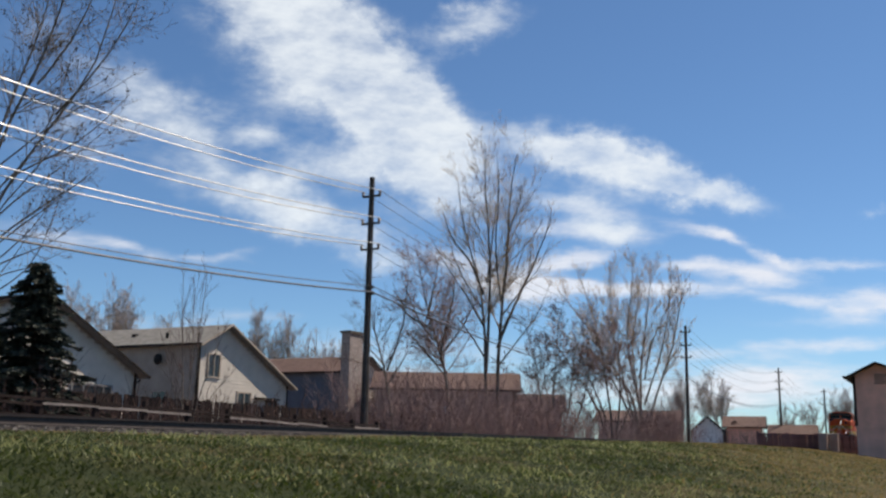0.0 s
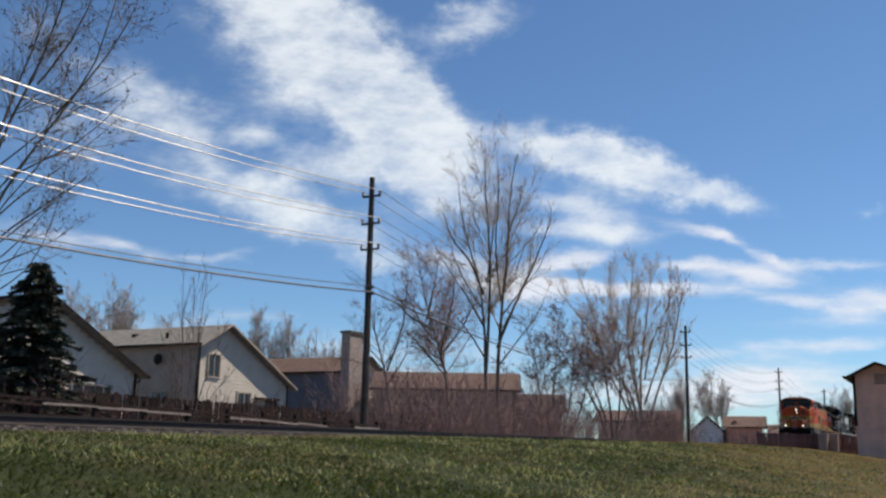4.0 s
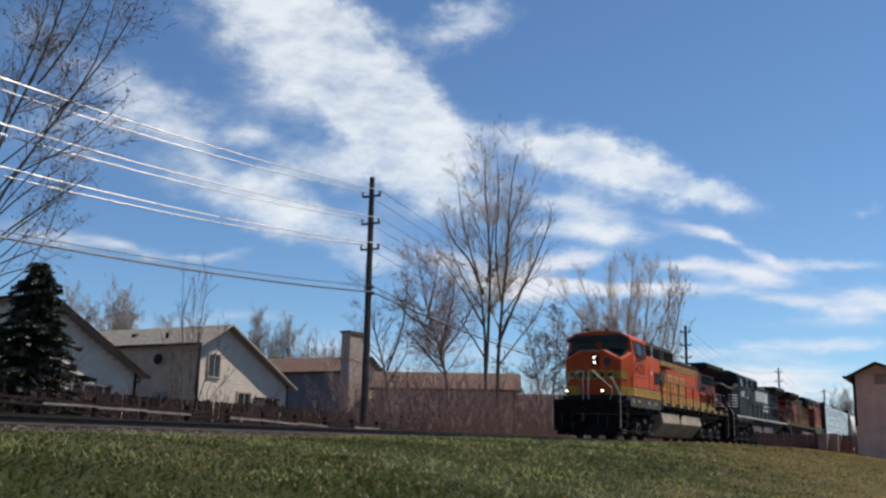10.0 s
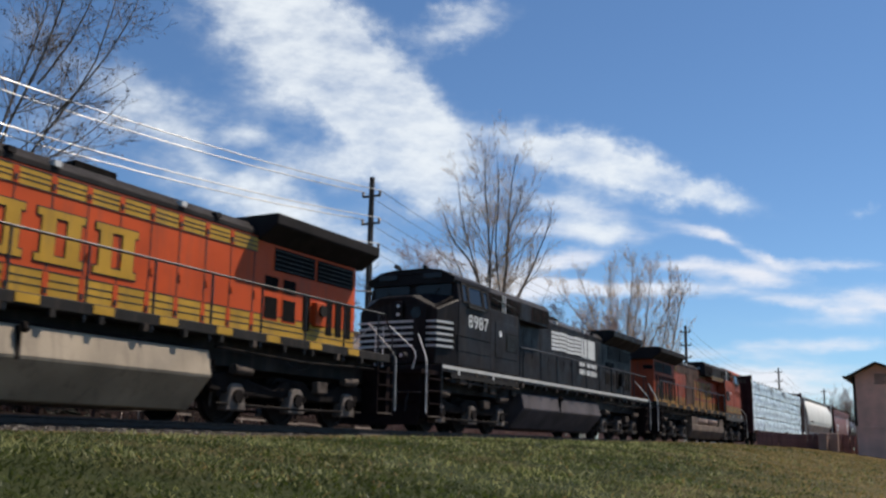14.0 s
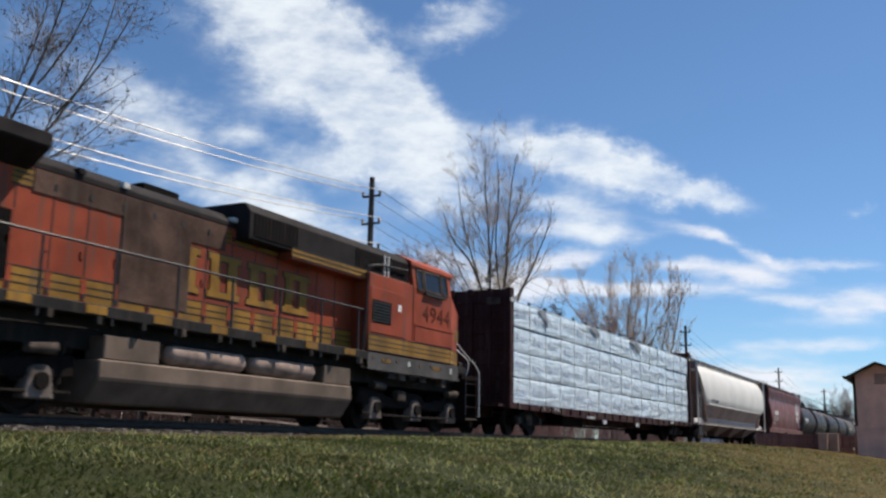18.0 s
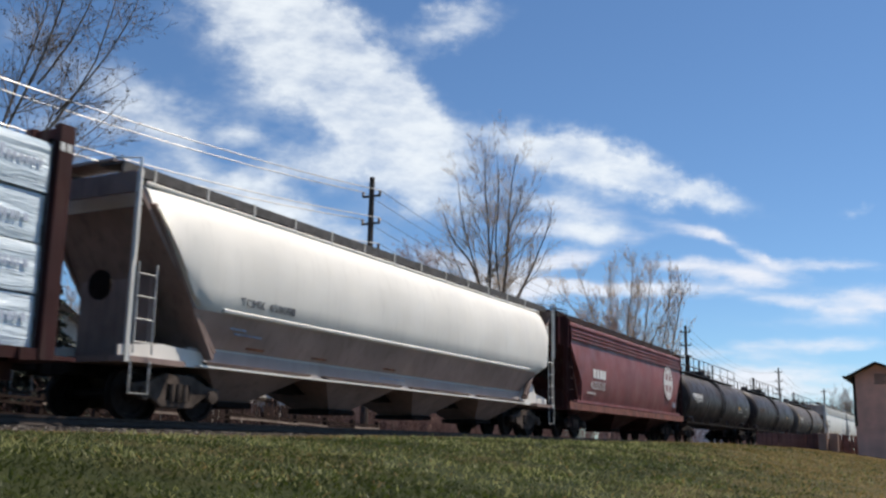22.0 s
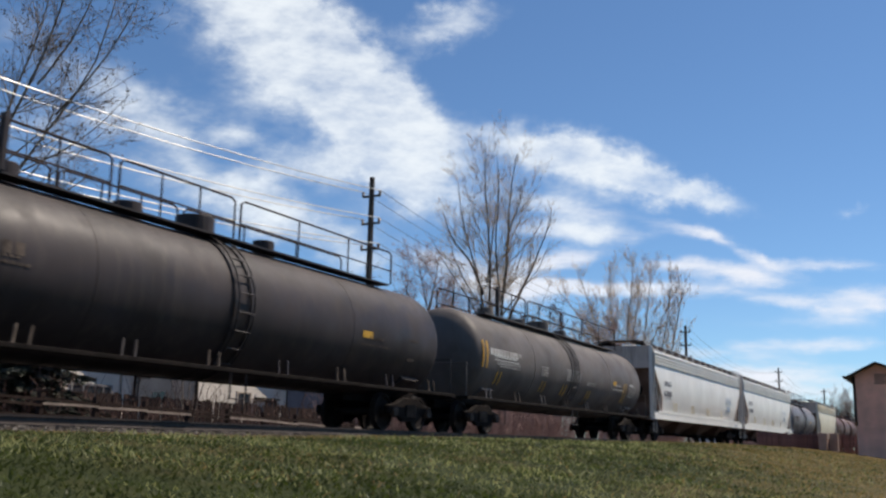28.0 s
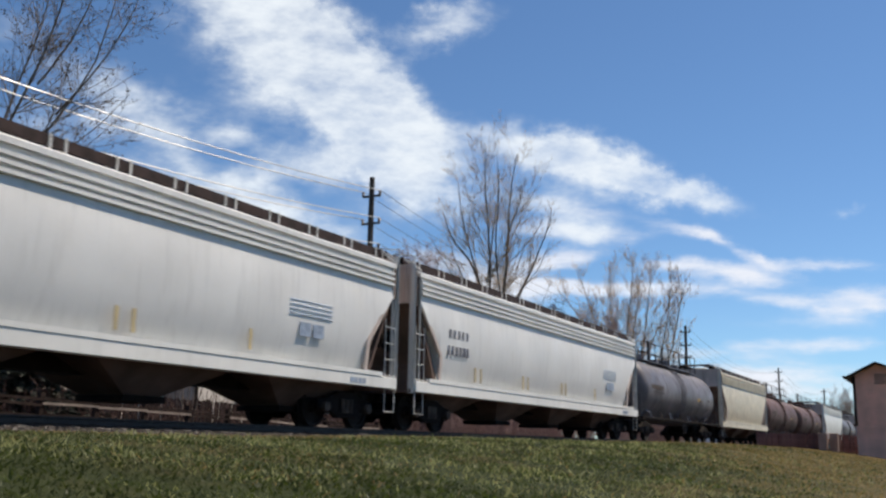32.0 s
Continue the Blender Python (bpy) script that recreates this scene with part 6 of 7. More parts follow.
        # loose wrapping draped over the top edge
        for x, w0, h0, m, sd in ((3.5, 0.75, 0.8, "wrap_grey", 1), (8.7, 0.9, 0.62, "wrap_grey", 2), (14.0, 1.3, 0.66, "wrap_grey", 3)):
            rf = random.Random(sd)
            nx, nz = max(6, int(w0 / 0.16)), 7
            vs = []
            for q in range(nz + 1):
                for p in range(nx + 1):
                    u, v = p / nx, q / nz
                    drop = h0 * (0.25 + 0.75 * (u ** 1.6 if m == "wrap_grey" else 0.5 + 0.5 * math.sin(u * 9 + sd)) * (1.0 if u < 0.8 or m != "wrap_grey" else (1.05 - u) * 4)) * rf.uniform(0.9, 1.1)
                    fold = 0.035 * math.sin(u * w0 * 11 + v * 2 + sd) * (0.3 + v) + rf.uniform(-0.012, 0.012)
                    vs.append((x + u * w0 + v * 0.25, s * (1.385 + max(-0.01, fold) + 0.02 * v), 4.275 - v * drop))
            fs = [(q * (nx + 1) + p, q * (nx + 1) + p + 1, (q + 1) * (nx + 1) + p + 1, (q + 1) * (nx + 1) + p) for q in range(nz) for p in range(nx)]
            part("torn_flap", Geo().add(vs, fs), m, c, "torn grey flap of wrapping", smooth=True)
        part("top_sheet", Geo().box(x0, x1, *sorted((s * 0.35, s * 1.33)), 4.27, 4.30), "wrap", c)
    freight_truck(c, 3.3)
    freight_truck(c, L - 3.3)
    coupler(c, 0.0, 1)
    coupler(c, L, -1)
    return c


def hopper_car(label, X, L, m, end_m, style, sill_m):
    """A covered hopper; style 'round' has bulging sides with one rib, 'ribbed' has flat sides under a ribbed top."""
    c = thing("covered_hopper", label, "railcar", (X, 0, 0), group="covered hoppers")
    if style == "round":
        sec = [(0.75, 4.42), (1.0, 4.30), (1.22, 4.10), (1.40, 3.78), (1.52, 3.35), (1.55, 2.9), (1.54, 2.5), (1.50, 2.18), (1.45, 2.10), (1.12, 1.40), (1.10, 1.34), (1.10, 1.08)]
        xin, xtop = 2.75, 0.95
    else:
        sec = [(0.8, 4.36), (1.15, 4.27), (1.36, 4.16), (1.45, 4.02), (1.46, 3.52), (1.50, 3.2), (1.52, 2.75), (1.50, 2.2), (1.43, 1.7), (1.36, 1.45), (1.30, 1.25)]
        xin, xtop = 1.85, 0.72
    def edge_x(u):
        """The end edge of a ribbed body: slanting out, then nearly upright."""
        return lerp(xtop, xin, 0.94 * min(1.0, u / 0.62) + 0.06 * u)
    def ring(x, zlow, k):
        half = [(y * (1 - 0.06 * k), max(z, zlow)) for y, z in sec]
        return [(x, -y, z) for y, z in half] + [(x, y, z) for y, z in reversed(half)]
    zl = 3.3 if style == "ribbed" else 3.75
    steps = 7
    rings = []
    for i in range(steps + 1):
        u = i / steps
        z = lerp(zl, sec[-1][1], u) if style == "ribbed" else lerp(zl, sec[-1][1], u ** 1.1)
        rings.append((edge_x(u) if style == "ribbed" else lerp(xtop, xin, u), z, (1 - u) ** 2 if style == "round" else 0.0))
    # the tail of a round body stays upright down to the side rib, then slants in
    tail = [(lerp(xtop, xtop + 0.3, min(1.0, u / 0.55)) if u <= 0.58 else lerp(xtop + 0.3, xin, (u - 0.55) / 0.45), z, k) for u, (x, z, k) in ((i / steps, r) for i, r in enumerate(rings))] if style == "round" else rings
    full = [ring(*r) for r in rings] + [ring(lerp(xin, L - xin, i / 6), sec[-1][1], 0) for i in range(1, 6)] + [ring(L - x, z, k) for x, z, k in reversed(tail)]
    part("body", Geo().loft(full), m, c, smooth=True)
    for s in (-1, 1):
        if style == "round":
            part("side_rib", Geo().tube([(xin + 0.05, s * 1.47, 2.12), (L - xin - 0.05, s * 1.47, 2.12)], 0.05, 0.05, 6), m, c, smooth=True)
            part("top_rib", Geo().tube([(xtop, s * 1.08, 4.26), (L - xtop, s * 1.08, 4.26)], 0.04, 0.04, 6), m, c)
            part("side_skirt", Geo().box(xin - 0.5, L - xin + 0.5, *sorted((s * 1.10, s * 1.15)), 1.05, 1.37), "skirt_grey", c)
            # overlay panel: its brown stands in for the shade below the rib
            part("lower_panel", Geo().add([(x, s * y, z) for x, y, z in ((2.03, 1.443, 2.07), (L - 2.03, 1.443, 2.07), (L - 2.54, 1.131, 1.41), (2.54, 1.131, 1.41), (2.03, 1.42, 2.07), (L - 2.03, 1.42, 2.07), (L - 2.54, 1.11, 1.41), (2.54, 1.11, 1.41))], [(0, 1, 2, 3), (0, 4, 5, 1), (2, 6, 7, 3), (0, 3, 7, 4), (1, 5, 6, 2)]), "hopper_shade", c, "streaked lower side panel, its shade put into the colour")
            part("sill_lip", Geo().box(xin - 0.3, L - xin + 0.3, *sorted((s * 1.12, s * 1.31)), 1.01, 1.05), sill_m, c)
            for xe, w in ((0.0, 1), (L, -1)):
                part("shear_plate", Geo().extrude_y([(xe + w * x, z) for x, z in ((0.5, 1.0), (0.5, 1.26), (1.5, 1.40), (2.0, 1.95), (2.25, 2.05), (2.9, 1.0)) if w < 0] or [(x, z) for x, z in ((0.5, 1.0), (0.5, 1.26), (1.5, 1.36), (2.6, 1.3), (2.9, 1.0))], *sorted((s * 1.14, s * 1.18))), m, c)
            for x0, x1, z in ((3.2, 3.7, 1.80), (3.3, 4.2, 1.70), (9.2, 10.5, 1.24)):
                tagged(part("data_bars", bars(Geo(), x0, x1, s * (1.36 if z > 1.5 else 1.152), z, z + 0.045, 8, 3, 0.3), "print_grey", c), kind="stuff")
            for x in (3.9, 6.2, 9.3):
                part("warning_mark", Geo().extrude_x([(s * 1.155, 1.47), (s * 1.165, 1.47), (s * 1.185, 1.52), (s * 1.175, 1.52)], x, x + 0.6), "rust", c)
            text_part("car_letters", "TCMX", "stencil_dark", c, *((3.25, 4.02) if s < 0 else (L - 5.05, L - 4.28)), s * 1.524, 2.27, 2.44, s)
            digits_part("car_digit", "450081", "stencil_dark", c, *((4.14, 5.05) if s < 0 else (L - 4.16, L - 3.25)), s * 1.524, 2.27, 2.44, s)
        else:
            for z in (3.60, 3.74, 3.88):
                part("top_rib", Geo().extrude_x([(s * 1.46, z - 0.05), (s * 1.54, z - 0.045), (s * 1.54, z + 0.02), (s * 1.46, z + 0.03)], xtop, L - xtop), m, c)
            part("roof_edge", Geo().extrude_x([(s * 1.40, 4.04), (s * 1.52, 4.02), (s * 1.52, 4.12), (s * 1.36, 4.20)], xtop - 0.1, L - xtop + 0.1), m, c)
            part("side_sill", Geo().box(0.5, L - 0.5, *sorted((s * 1.30, s * 1.53)), 0.98, 1.26), sill_m, c, bevel=0.01)
            part("sill_lip", Geo().box(1.2, L - 1.2, *sorted((s * 1.42, s * 1.545)), 1.26, 1.36), sill_m if sill_m != "sill_rust" else m, c)
        for i in range(int(L / 1.45)):
            x = 1.1 + i * 1.45
            if x < L - 0.8:
                for dx in (0.0,) if style == "round" else (-0.16, 0.16):
                    part("walk_bracket", Geo().box(x + dx, x + dx + 0.05, *sorted((s * 0.9, s * 1.115)), 4.22, 4.55), "truck_dusty" if sill_m == "sill_rust" else "bracket_grey", c)
        # the upright dark strip replaces the shadowy underside of the grating
        part("roof_walk", Geo().box(0.35, L - 0.35, *sorted((s * 0.50, s * 1.10)), 4.49, 4.53).box(0.35, L - 0.35, *sorted((s * 1.06, s * 1.10)), 4.33, 4.53), "walk_grey" if style == "round" else "walk_dark", c, "grated roof walkway with a dark strip as its shaded underside")
        # end cage: corner posts, ladders, slope sheets
        for xe, w in ((0.42, 1), (L - 0.42, -1)):
            part("end_post", Geo().box(min(xe, xe + w * 0.09), max(xe, xe + w * 0.09), *sorted((s * (1.38 if style == "round" else 1.32), s * 1.44)), 0.95, 4.36), end_m if m == "hopper_red" else m, c)
            part("end_brace", Geo().tube([(xe + w * 0.1, s * 1.30, 4.1), (xe + w * (xin - 0.4), s * 1.34, 1.3)], 0.05, 0.05, 4), end_m, c)
            ladder(c, xe + w * 0.35, s * 1.47, 1.1, 2.7, 0.44, "x", "bracket_grey" if m != "hopper_red" else "boxcar_red", 4)
            if style == "ribbed":
                part("ladder_stile", Geo().tube([(xe + w * 0.02, s * 1.475, 1.1), (xe + w * 0.02, s * 1.475, 4.2), (xe + w * 0.02, s * 1.12, 4.5)], 0.03, 0.03, 5), "bracket_grey" if m != "hopper_red" else "boxcar_red", c)
                part("ladder_stile", Geo().tube([(xe + w * 0.30, s * 1.475, 1.1), (xe + w * 0.30, s * 1.475, 4.2), (xe + w * 0.30, s * 1.12, 4.5)], 0.03, 0.03, 5), "bracket_grey" if m != "hopper_red" else "boxcar_red", c)
                part("corner_gusset", Geo().extrude_y([(xe + w * x, z) for x, z in ((0.06, 4.15), (0.06, 3.25), (0.34, 3.22), (0.85, 2.62), (0.85, 2.95), (0.36, 3.5), (0.36, 4.15))], *sorted((s * 1.40, s * 1.44))), m if m == "hopper_red" else "grime_brown", c)
                part("edge_strip", Geo().loft([[(xe + w * (edge_x(u) - 0.42 + d), s * yv, lerp(3.3, 1.27, u)) for d, yv in ((-0.03, 1.43), (-0.03, 1.48 + 0.055 * math.sin(math.pi * u)), (0.10, 1.48 + 0.055 * math.sin(math.pi * u)), (0.10, 1.43))] for u in (0.0, 0.15, 0.3, 0.45, 0.6, 0.64, 0.8, 1.0)]), m if m == "hopper_red" else "end_pale", c, "pale flange along the body's edge")
            part("sill_step", Geo().tube([(xe + w * 0.1, s * 1.47, 1.0), (xe + w * 0.1, s * 1.47, 0.42), (xe + w * 0.55, s * 1.47, 0.42), (xe + w * 0.55, s * 1.47, 1.0)], 0.016, 0.016, 5), "bracket_grey" if m != "hopper_red" else "boxcar_red", c)
            part("grab_iron", Geo().tube([(xe, s * 1.46, 2.7), (xe, s * 1.46, 4.55), (xe, s * 0.8, 4.64)], 0.022, 0.022, 5), "rail_white" if m != "hopper_red" else "boxcar_red", c)
    for xe, w in ((0.42, 1), (L - 0.42, -1)):
        if style == "ribbed":
            part("slope_sheet", Geo().extrude_y([(xe + w * (x - 0.42), z) for x, z in ((xtop - 0.05, 3.40), (xtop - 0.11, 3.36), (xin - 0.12, 1.16), (xin - 0.06, 1.20))], -1.43, 1.43), end_m, c, "brown sloping end sheet")
            for i in range(6):
                part("end_rib", Geo().box(min(xe - w * 0.025, xe), max(xe - w * 0.025, xe), -1.2 + 0.46 * i, -1.13 + 0.46 * i, 3.34, 4.30), m if m == "hopper_red" else "end_pale", c)
        else:
            part("end_sheet", Geo().extrude_y([(xe + w * (x - 0.42), z) for x, z in ((xtop - 0.01, 3.85), (xtop - 0.07, 3.82), (xin - 0.08, 1.16), (xin - 0.02, 1.20))], -1.39, 1.39), end_m, c, "brown sloping end sheet")
        part("end_wall", Geo().box(min(xe, xe + w * 0.06), max(xe, xe + w * 0.06), -1.36, 1.36, 3.3 if style == "ribbed" else 3.95, 4.34), end_m if style == "round" or m == "hopper_red" else "end_pale", c)
        part("end_platform", Geo().box(min(xe, xe + w * 1.5), max(xe, xe + w * 1.5), -1.42, 1.42, 0.96, 1.06), end_m, c)
        part("end_bulkhead", Geo().box(min(xe + w * 1.0, xe + w * 1.1), max(xe + w * 1.0, xe + w * 1.1), -0.9, 0.9, 1.0, 2.6), end_m, c)
        part("walk_end", Geo().box(min(xe - w * 0.1, xe + w * 0.5), max(xe - w * 0.1, xe + w * 0.5), -0.86, 0.86, 4.54, 4.60), end_m, c)
        part("brake_wheel", Geo().disc((xe - w * 0.05, -0.75, 2.3), 0.27, "x", 18, 0.05), "truck_iron", c)
    # hatches on the roof
    for i in range(6):
        x = lerp(2.2, L - 2.2, i / 5)
        part("roof_hatch", Geo().box(x - 0.6, x + 0.6, -0.33, 0.33, 4.36, 4.50), m, c, bevel=0.03)
    part("centre_sill", Geo().box(0.8, L - 0.8, -0.25, 0.25, 0.75, 1.1), "truck_iron", c)
    bays = 4 if L > 19.5 else 3
    for i in range(bays):
        xc = lerp(xin + 1.6, L - xin - 1.6, i / (bays - 1))
        hw = (L - 2 * xin - 1.5) / bays / 2 * 1.02
        part("hopper_bay", Geo().loft([[(xc - hw, -1.3, 1.12), (xc + hw, -1.3, 1.12), (xc + hw, 1.3, 1.12), (xc - hw, 1.3, 1.12)], [(xc - 0.42, -0.5, 0.42), (xc + 0.42, -0.5, 0.42), (xc + 0.42, 0.5, 0.42), (xc - 0.42, 0.5, 0.42)]]), end_m, c)
        part("outlet_gate", Geo().box(xc - 0.55, xc + 0.55, -0.6, 0.6, 0.32, 0.44), "truck_iron", c)
    freight_truck(c, 2.1, "truck_dusty" if style == "round" else "truck_iron")
    freight_truck(c, L - 2.1, "truck_dusty" if style == "round" else "truck_iron")
    coupler(c, 0.0, 1)
    coupler(c, L, -1)
    return c


def tank_car(label, X, L, m, marks, band=None, r=1.47):
    c = thing("tank_car", label, "railcar", (X, 0, 0), group="tank cars")
    zc, h0, h1 = 2.33, 0.95, L - 0.95
    prof = [(h0, 0.02), (h0 + 0.03, r * 0.35), (h0 + 0.12, r * 0.68), (h0 + 0.28, r * 0.90), (h0 + 0.46, r * 0.985), (h0 + 0.6, r)]
    prof += [(lerp(h0 + 0.6, h1 - 0.6, i / 5), r) for i in range(1, 5)] + [(L - x, q) for x, q in reversed(prof)]
    part("tank_shell", Geo().lathe_x(prof, 0, zc, 44), m, c, smooth=True)
    for x in (lerp(h0, h1, 0.27), lerp(h0, h1, 0.73)):
        part("weld_band", Geo().lathe_x([(x - 0.05, r), (x - 0.05, r + 0.006), (x + 0.05, r + 0.006), (x + 0.05, r)], 0, zc, 44), m, c, smooth=True)
    if band:
        for x in (lerp(h0, h1, 0.07), lerp(h0, h1, 0.11)):
            part("painted_stripe", Geo().loft([[(x + d, -(r + 0.005) * math.cos(a), zc + (r + 0.005) * math.sin(a)) for d in (0.0, 0.1)] for a in (lerp(-0.45, 0.2, i / 8) for i in range(9))], caps=False), band, c, "slanted yellow stripe")
    # jacket strap and ladder at the middle
    xm = L / 2 - 0.2
    for d in (-0.26, 0.26):
        part("jacket_strap", Geo().lathe_x([(xm + d - 0.04, r), (xm + d - 0.04, r + 0.03), (xm + d + 0.04, r + 0.03), (xm + d + 0.04, r)], 0, zc, 40), m, c, smooth=True)
    for s in (-1, 1):
        st = Geo()
        for d in (-0.24, 0.24):
            st.tube([(xm + d, s * (r + 0.10) * math.cos(a), zc + (r + 0.10) * math.sin(a)) for a in (lerp(-0.9, 1.15, i / 9) for i in range(10))], 0.022, 0.022, 5)
        lad = part("ladder", st, m, c)
        for i in range(9):
            a = lerp(-0.85, 1.1, i / 8)
            part("rung", Geo().tube([(xm - 0.24, s * (r + 0.10) * math.cos(a), zc + (r + 0.10) * math.sin(a)), (xm + 0.24, s * (r + 0.10) * math.cos(a), zc + (r + 0.10) * math.sin(a))], 0.018, 0.018, 5), m, lad)
        part("ladder_foot", Geo().tube([(xm - 0.24, s * 1.45, 1.0), (xm - 0.24, s * 1.45, 0.45), (xm + 0.24, s * 1.45, 0.45), (xm + 0.24, s * 1.45, 1.0)], 0.022, 0.022, 5), m, c)
        part("running_board", Geo().box(0.55, L - 0.55, *sorted((s * 1.28, s * 1.50)), 0.96, 1.04), "truck_iron", c, bevel=0.01)
        for i in range(8):
            x = lerp(1.8, L - 1.8, i / 7)
            part("board_bracket", Geo().tube([(x, s * 1.44, 0.98), (x + 0.16, s * 1.30, 1.35)], 0.025, 0.025, 4).tube([(x + 0.3, s * 1.44, 0.98), (x + 0.46, s * 1.30, 1.35)], 0.025, 0.025, 4), "truck_dusty" if i % 2 else m, c)
        # unreadable marks, following the curve of the shell
        for k, (a0, x0, x1, n, hgt) in enumerate(((0.16, 2.0, 4.1, 9, 0.2), (0.02, 2.3, 4.0, 14, 0.05), (-0.05, 2.3, 4.2, 14, 0.05), (-0.12, 2.5, 3.6, 9, 0.04), (-0.1, L - 4.9, L - 4.2, 5, 0.06), (-0.22, L - 5.2, L - 3.8, 9, 0.05), (-0.02, L - 3.0, L - 2.5, 4, 0.05))):
            rr = r + 0.008
            a1 = a0 - hgt / r
            w = (x1 - x0) / n
            g = Geo()
            for i in range(n):
                g.add([(x0 + i * w, s * rr * math.cos(a0), zc + rr * math.sin(a0)), (x0 + (i + 0.72) * w, s * rr * math.cos(a0), zc + rr * math.sin(a0)), (x0 + (i + 0.72) * w, s * rr * math.cos(a1), zc + rr * math.sin(a1)), (x0 + i * w, s * rr * math.cos(a1), zc + rr * math.sin(a1))], [(0, 1, 2, 3)])
            tagged(part("stencil_bars", g, marks, c), kind="stuff")
        a0, a1 = -0.02, -0.40
        part("data_panel", Geo().add([(x, s * rr * math.cos(a), zc + rr * math.sin(a)) for a in (a0, a1) for x in (L - 2.9, L - 2.55)], [(0, 1, 3, 2)]), marks, c)
        part("warning_panel", Geo().add([(x, s * rr * math.cos(a), zc + rr * math.sin(a)) for a in (-0.02, -0.13) for x in (L - 5.2, L - 4.75)], [(0, 1, 3, 2)]), "yellow", c)
    # top platform, rails and fittings
    zt = zc + r
    for s in (-1, 1):
        part("top_walk", Geo().box(2.9, L - 3.0, *sorted((s * 0.42, s * 0.82)), zt - 0.05, zt - 0.015), m, c)
    for s in (-1, 1):
        for x0, x1 in ((2.7, 6.2), (6.4, 9.6), (9.8, L - 2.9)):
            part("top_rail", Geo().tube([(x0, s * 0.8, zt), (x0, s * 0.8, zt + 0.78), (x0 + 0.12, s * 0.8, zt + 0.85), (x1 - 0.12, s * 0.8, zt + 0.85), (x1, s * 0.8, zt + 0.78), (x1, s * 0.8, zt)], 0.024, 0.024, 5), "walk_dark", c)
            part("mid_rail", Geo().tube([(x0, s * 0.8, zt + 0.35), (x1, s * 0.8, zt + 0.35)], 0.018, 0.018, 5), "walk_dark", c)
            for i in (1, 2):
                x = lerp(x0, x1, i / 3)
                part("rail_post", Geo().tube([(x, s * 0.8, zt), (x, s * 0.8, zt + 0.85)], 0.02, 0.02, 5), "walk_dark", c)
    part("tall_post", Geo().box(3.9, 4.0, -0.85, -0.72, zt, zt + 0.95), m, c)
    for x, q, h in ((4.6, 0.26, 0.35), (7.4, 0.3, 0.3), (9.3, 0.42, 0.42), (11.6, 0.26, 0.34)):
        part("valve_dome", Geo().tube([(x, 0, zt - 0.1), (x, 0, zt + h), (x, 0, zt + h + 0.03)], q, q * 0.96, 18), m, c, bevel=0.01)
    # stub sills and saddles
    for x0, x1 in ((0.6, 4.2), (L - 4.2, L - 0.6)):
        part("stub_sill", Geo().box(x0, x1, -0.3, 0.3, 0.72, 1.05), "truck_iron", c)
        part("saddle", Geo().extrude_x([(-1.2, 1.3), (-0.5, 0.9), (0.5, 0.9), (1.2, 1.3), (0.9, 1.6), (-0.9, 1.6)], (x0 + x1) / 2 - 0.4, (x0 + x1) / 2 + 0.4), m, c)
    for xe in (0.5, L - 0.5):
        part("end_platform", Geo().box(xe - 0.12, xe + 0.12, -1.5, 1.5, 0.94, 1.04), "truck_iron", c)
        part("end_rail", Geo().tube([(xe, -1.4, 1.0), (xe, -1.4, 2.0), (xe, 1.4, 2.0), (xe, 1.4, 1.0)], 0.022, 0.022, 5), m, c)
    freight_truck(c, 2.2)
    freight_truck(c, L - 2.2)
    coupler(c, 0.0, 1)
    coupler(c, L, -1)
    return c


def shell_patch(car, name, x0, x1, z0, z1, m, s, r=1.47, zc=2.33):
    """A painted patch that follows the curve of a tank."""
    a0, a1 = math.asin((z0 - zc) / r), math.asin((z1 - zc) / r)
    q = r + 0.009
    part(name, Geo().loft([[(x, s * q * math.cos(a), zc + q * math.sin(a)) for x in (x0, x1)] for a in (lerp(a0, a1, i / 4) for i in range(5))], caps=False), m, car)


def stencil_panel(car, x0, x1, z0, z1, rows, cols, s):
    """Unreadable data: rows of small pale bars."""
    for i in range(rows):
        for j in range(cols):
            za, xa = lerp(z0, z1, (i + 0.15) / rows), lerp(x0, x1, (j + 0.06) / cols)
            shell_patch(car, "stencil_bar", xa, lerp(x0, x1, (j + 0.86) / cols), za, lerp(z0, z1, (i + 0.8) / rows), "stencil_dust", s)


CARS = []
def hitch(car, x, flip=False):
    CARS.append((car, x, flip))
    return car

hitch(locomotive("orange locomotive with yellow bands and dark green roof, headlights lit", -2.6, False, "orange", "frame_grey", "tank_grey", "5423", "digit_brown", "bracket_grey"), -2.6)
hitch(locomotive("black locomotive with white nose stripes and white sill line", 20.05, False, "loco_black", "loco_black", "tank_dark", "8987", "rail_white", "rail_white"), 20.05)
hitch(locomotive("weathered orange locomotive with yellow bands, coupled facing backwards", 42.7, True, "orange_worn", "frame_grey", "tank_worn", "4944", "digit_brown", "rail_white", old=True), 65.4, True)
hitch(lumber_car(65.7), 65.7)
hitch(hopper_car("white covered hopper with bulging rounded sides", 91.2, 20.75, "hopper_white", "end_taupe", "round", "hopper_white"), 91.2)
red = hitch(hopper_car("dark red covered hopper with a round white emblem", 112.35, 17.1, "hopper_red", "boxcar_red", "ribbed", "sill_rust"), 112.35)
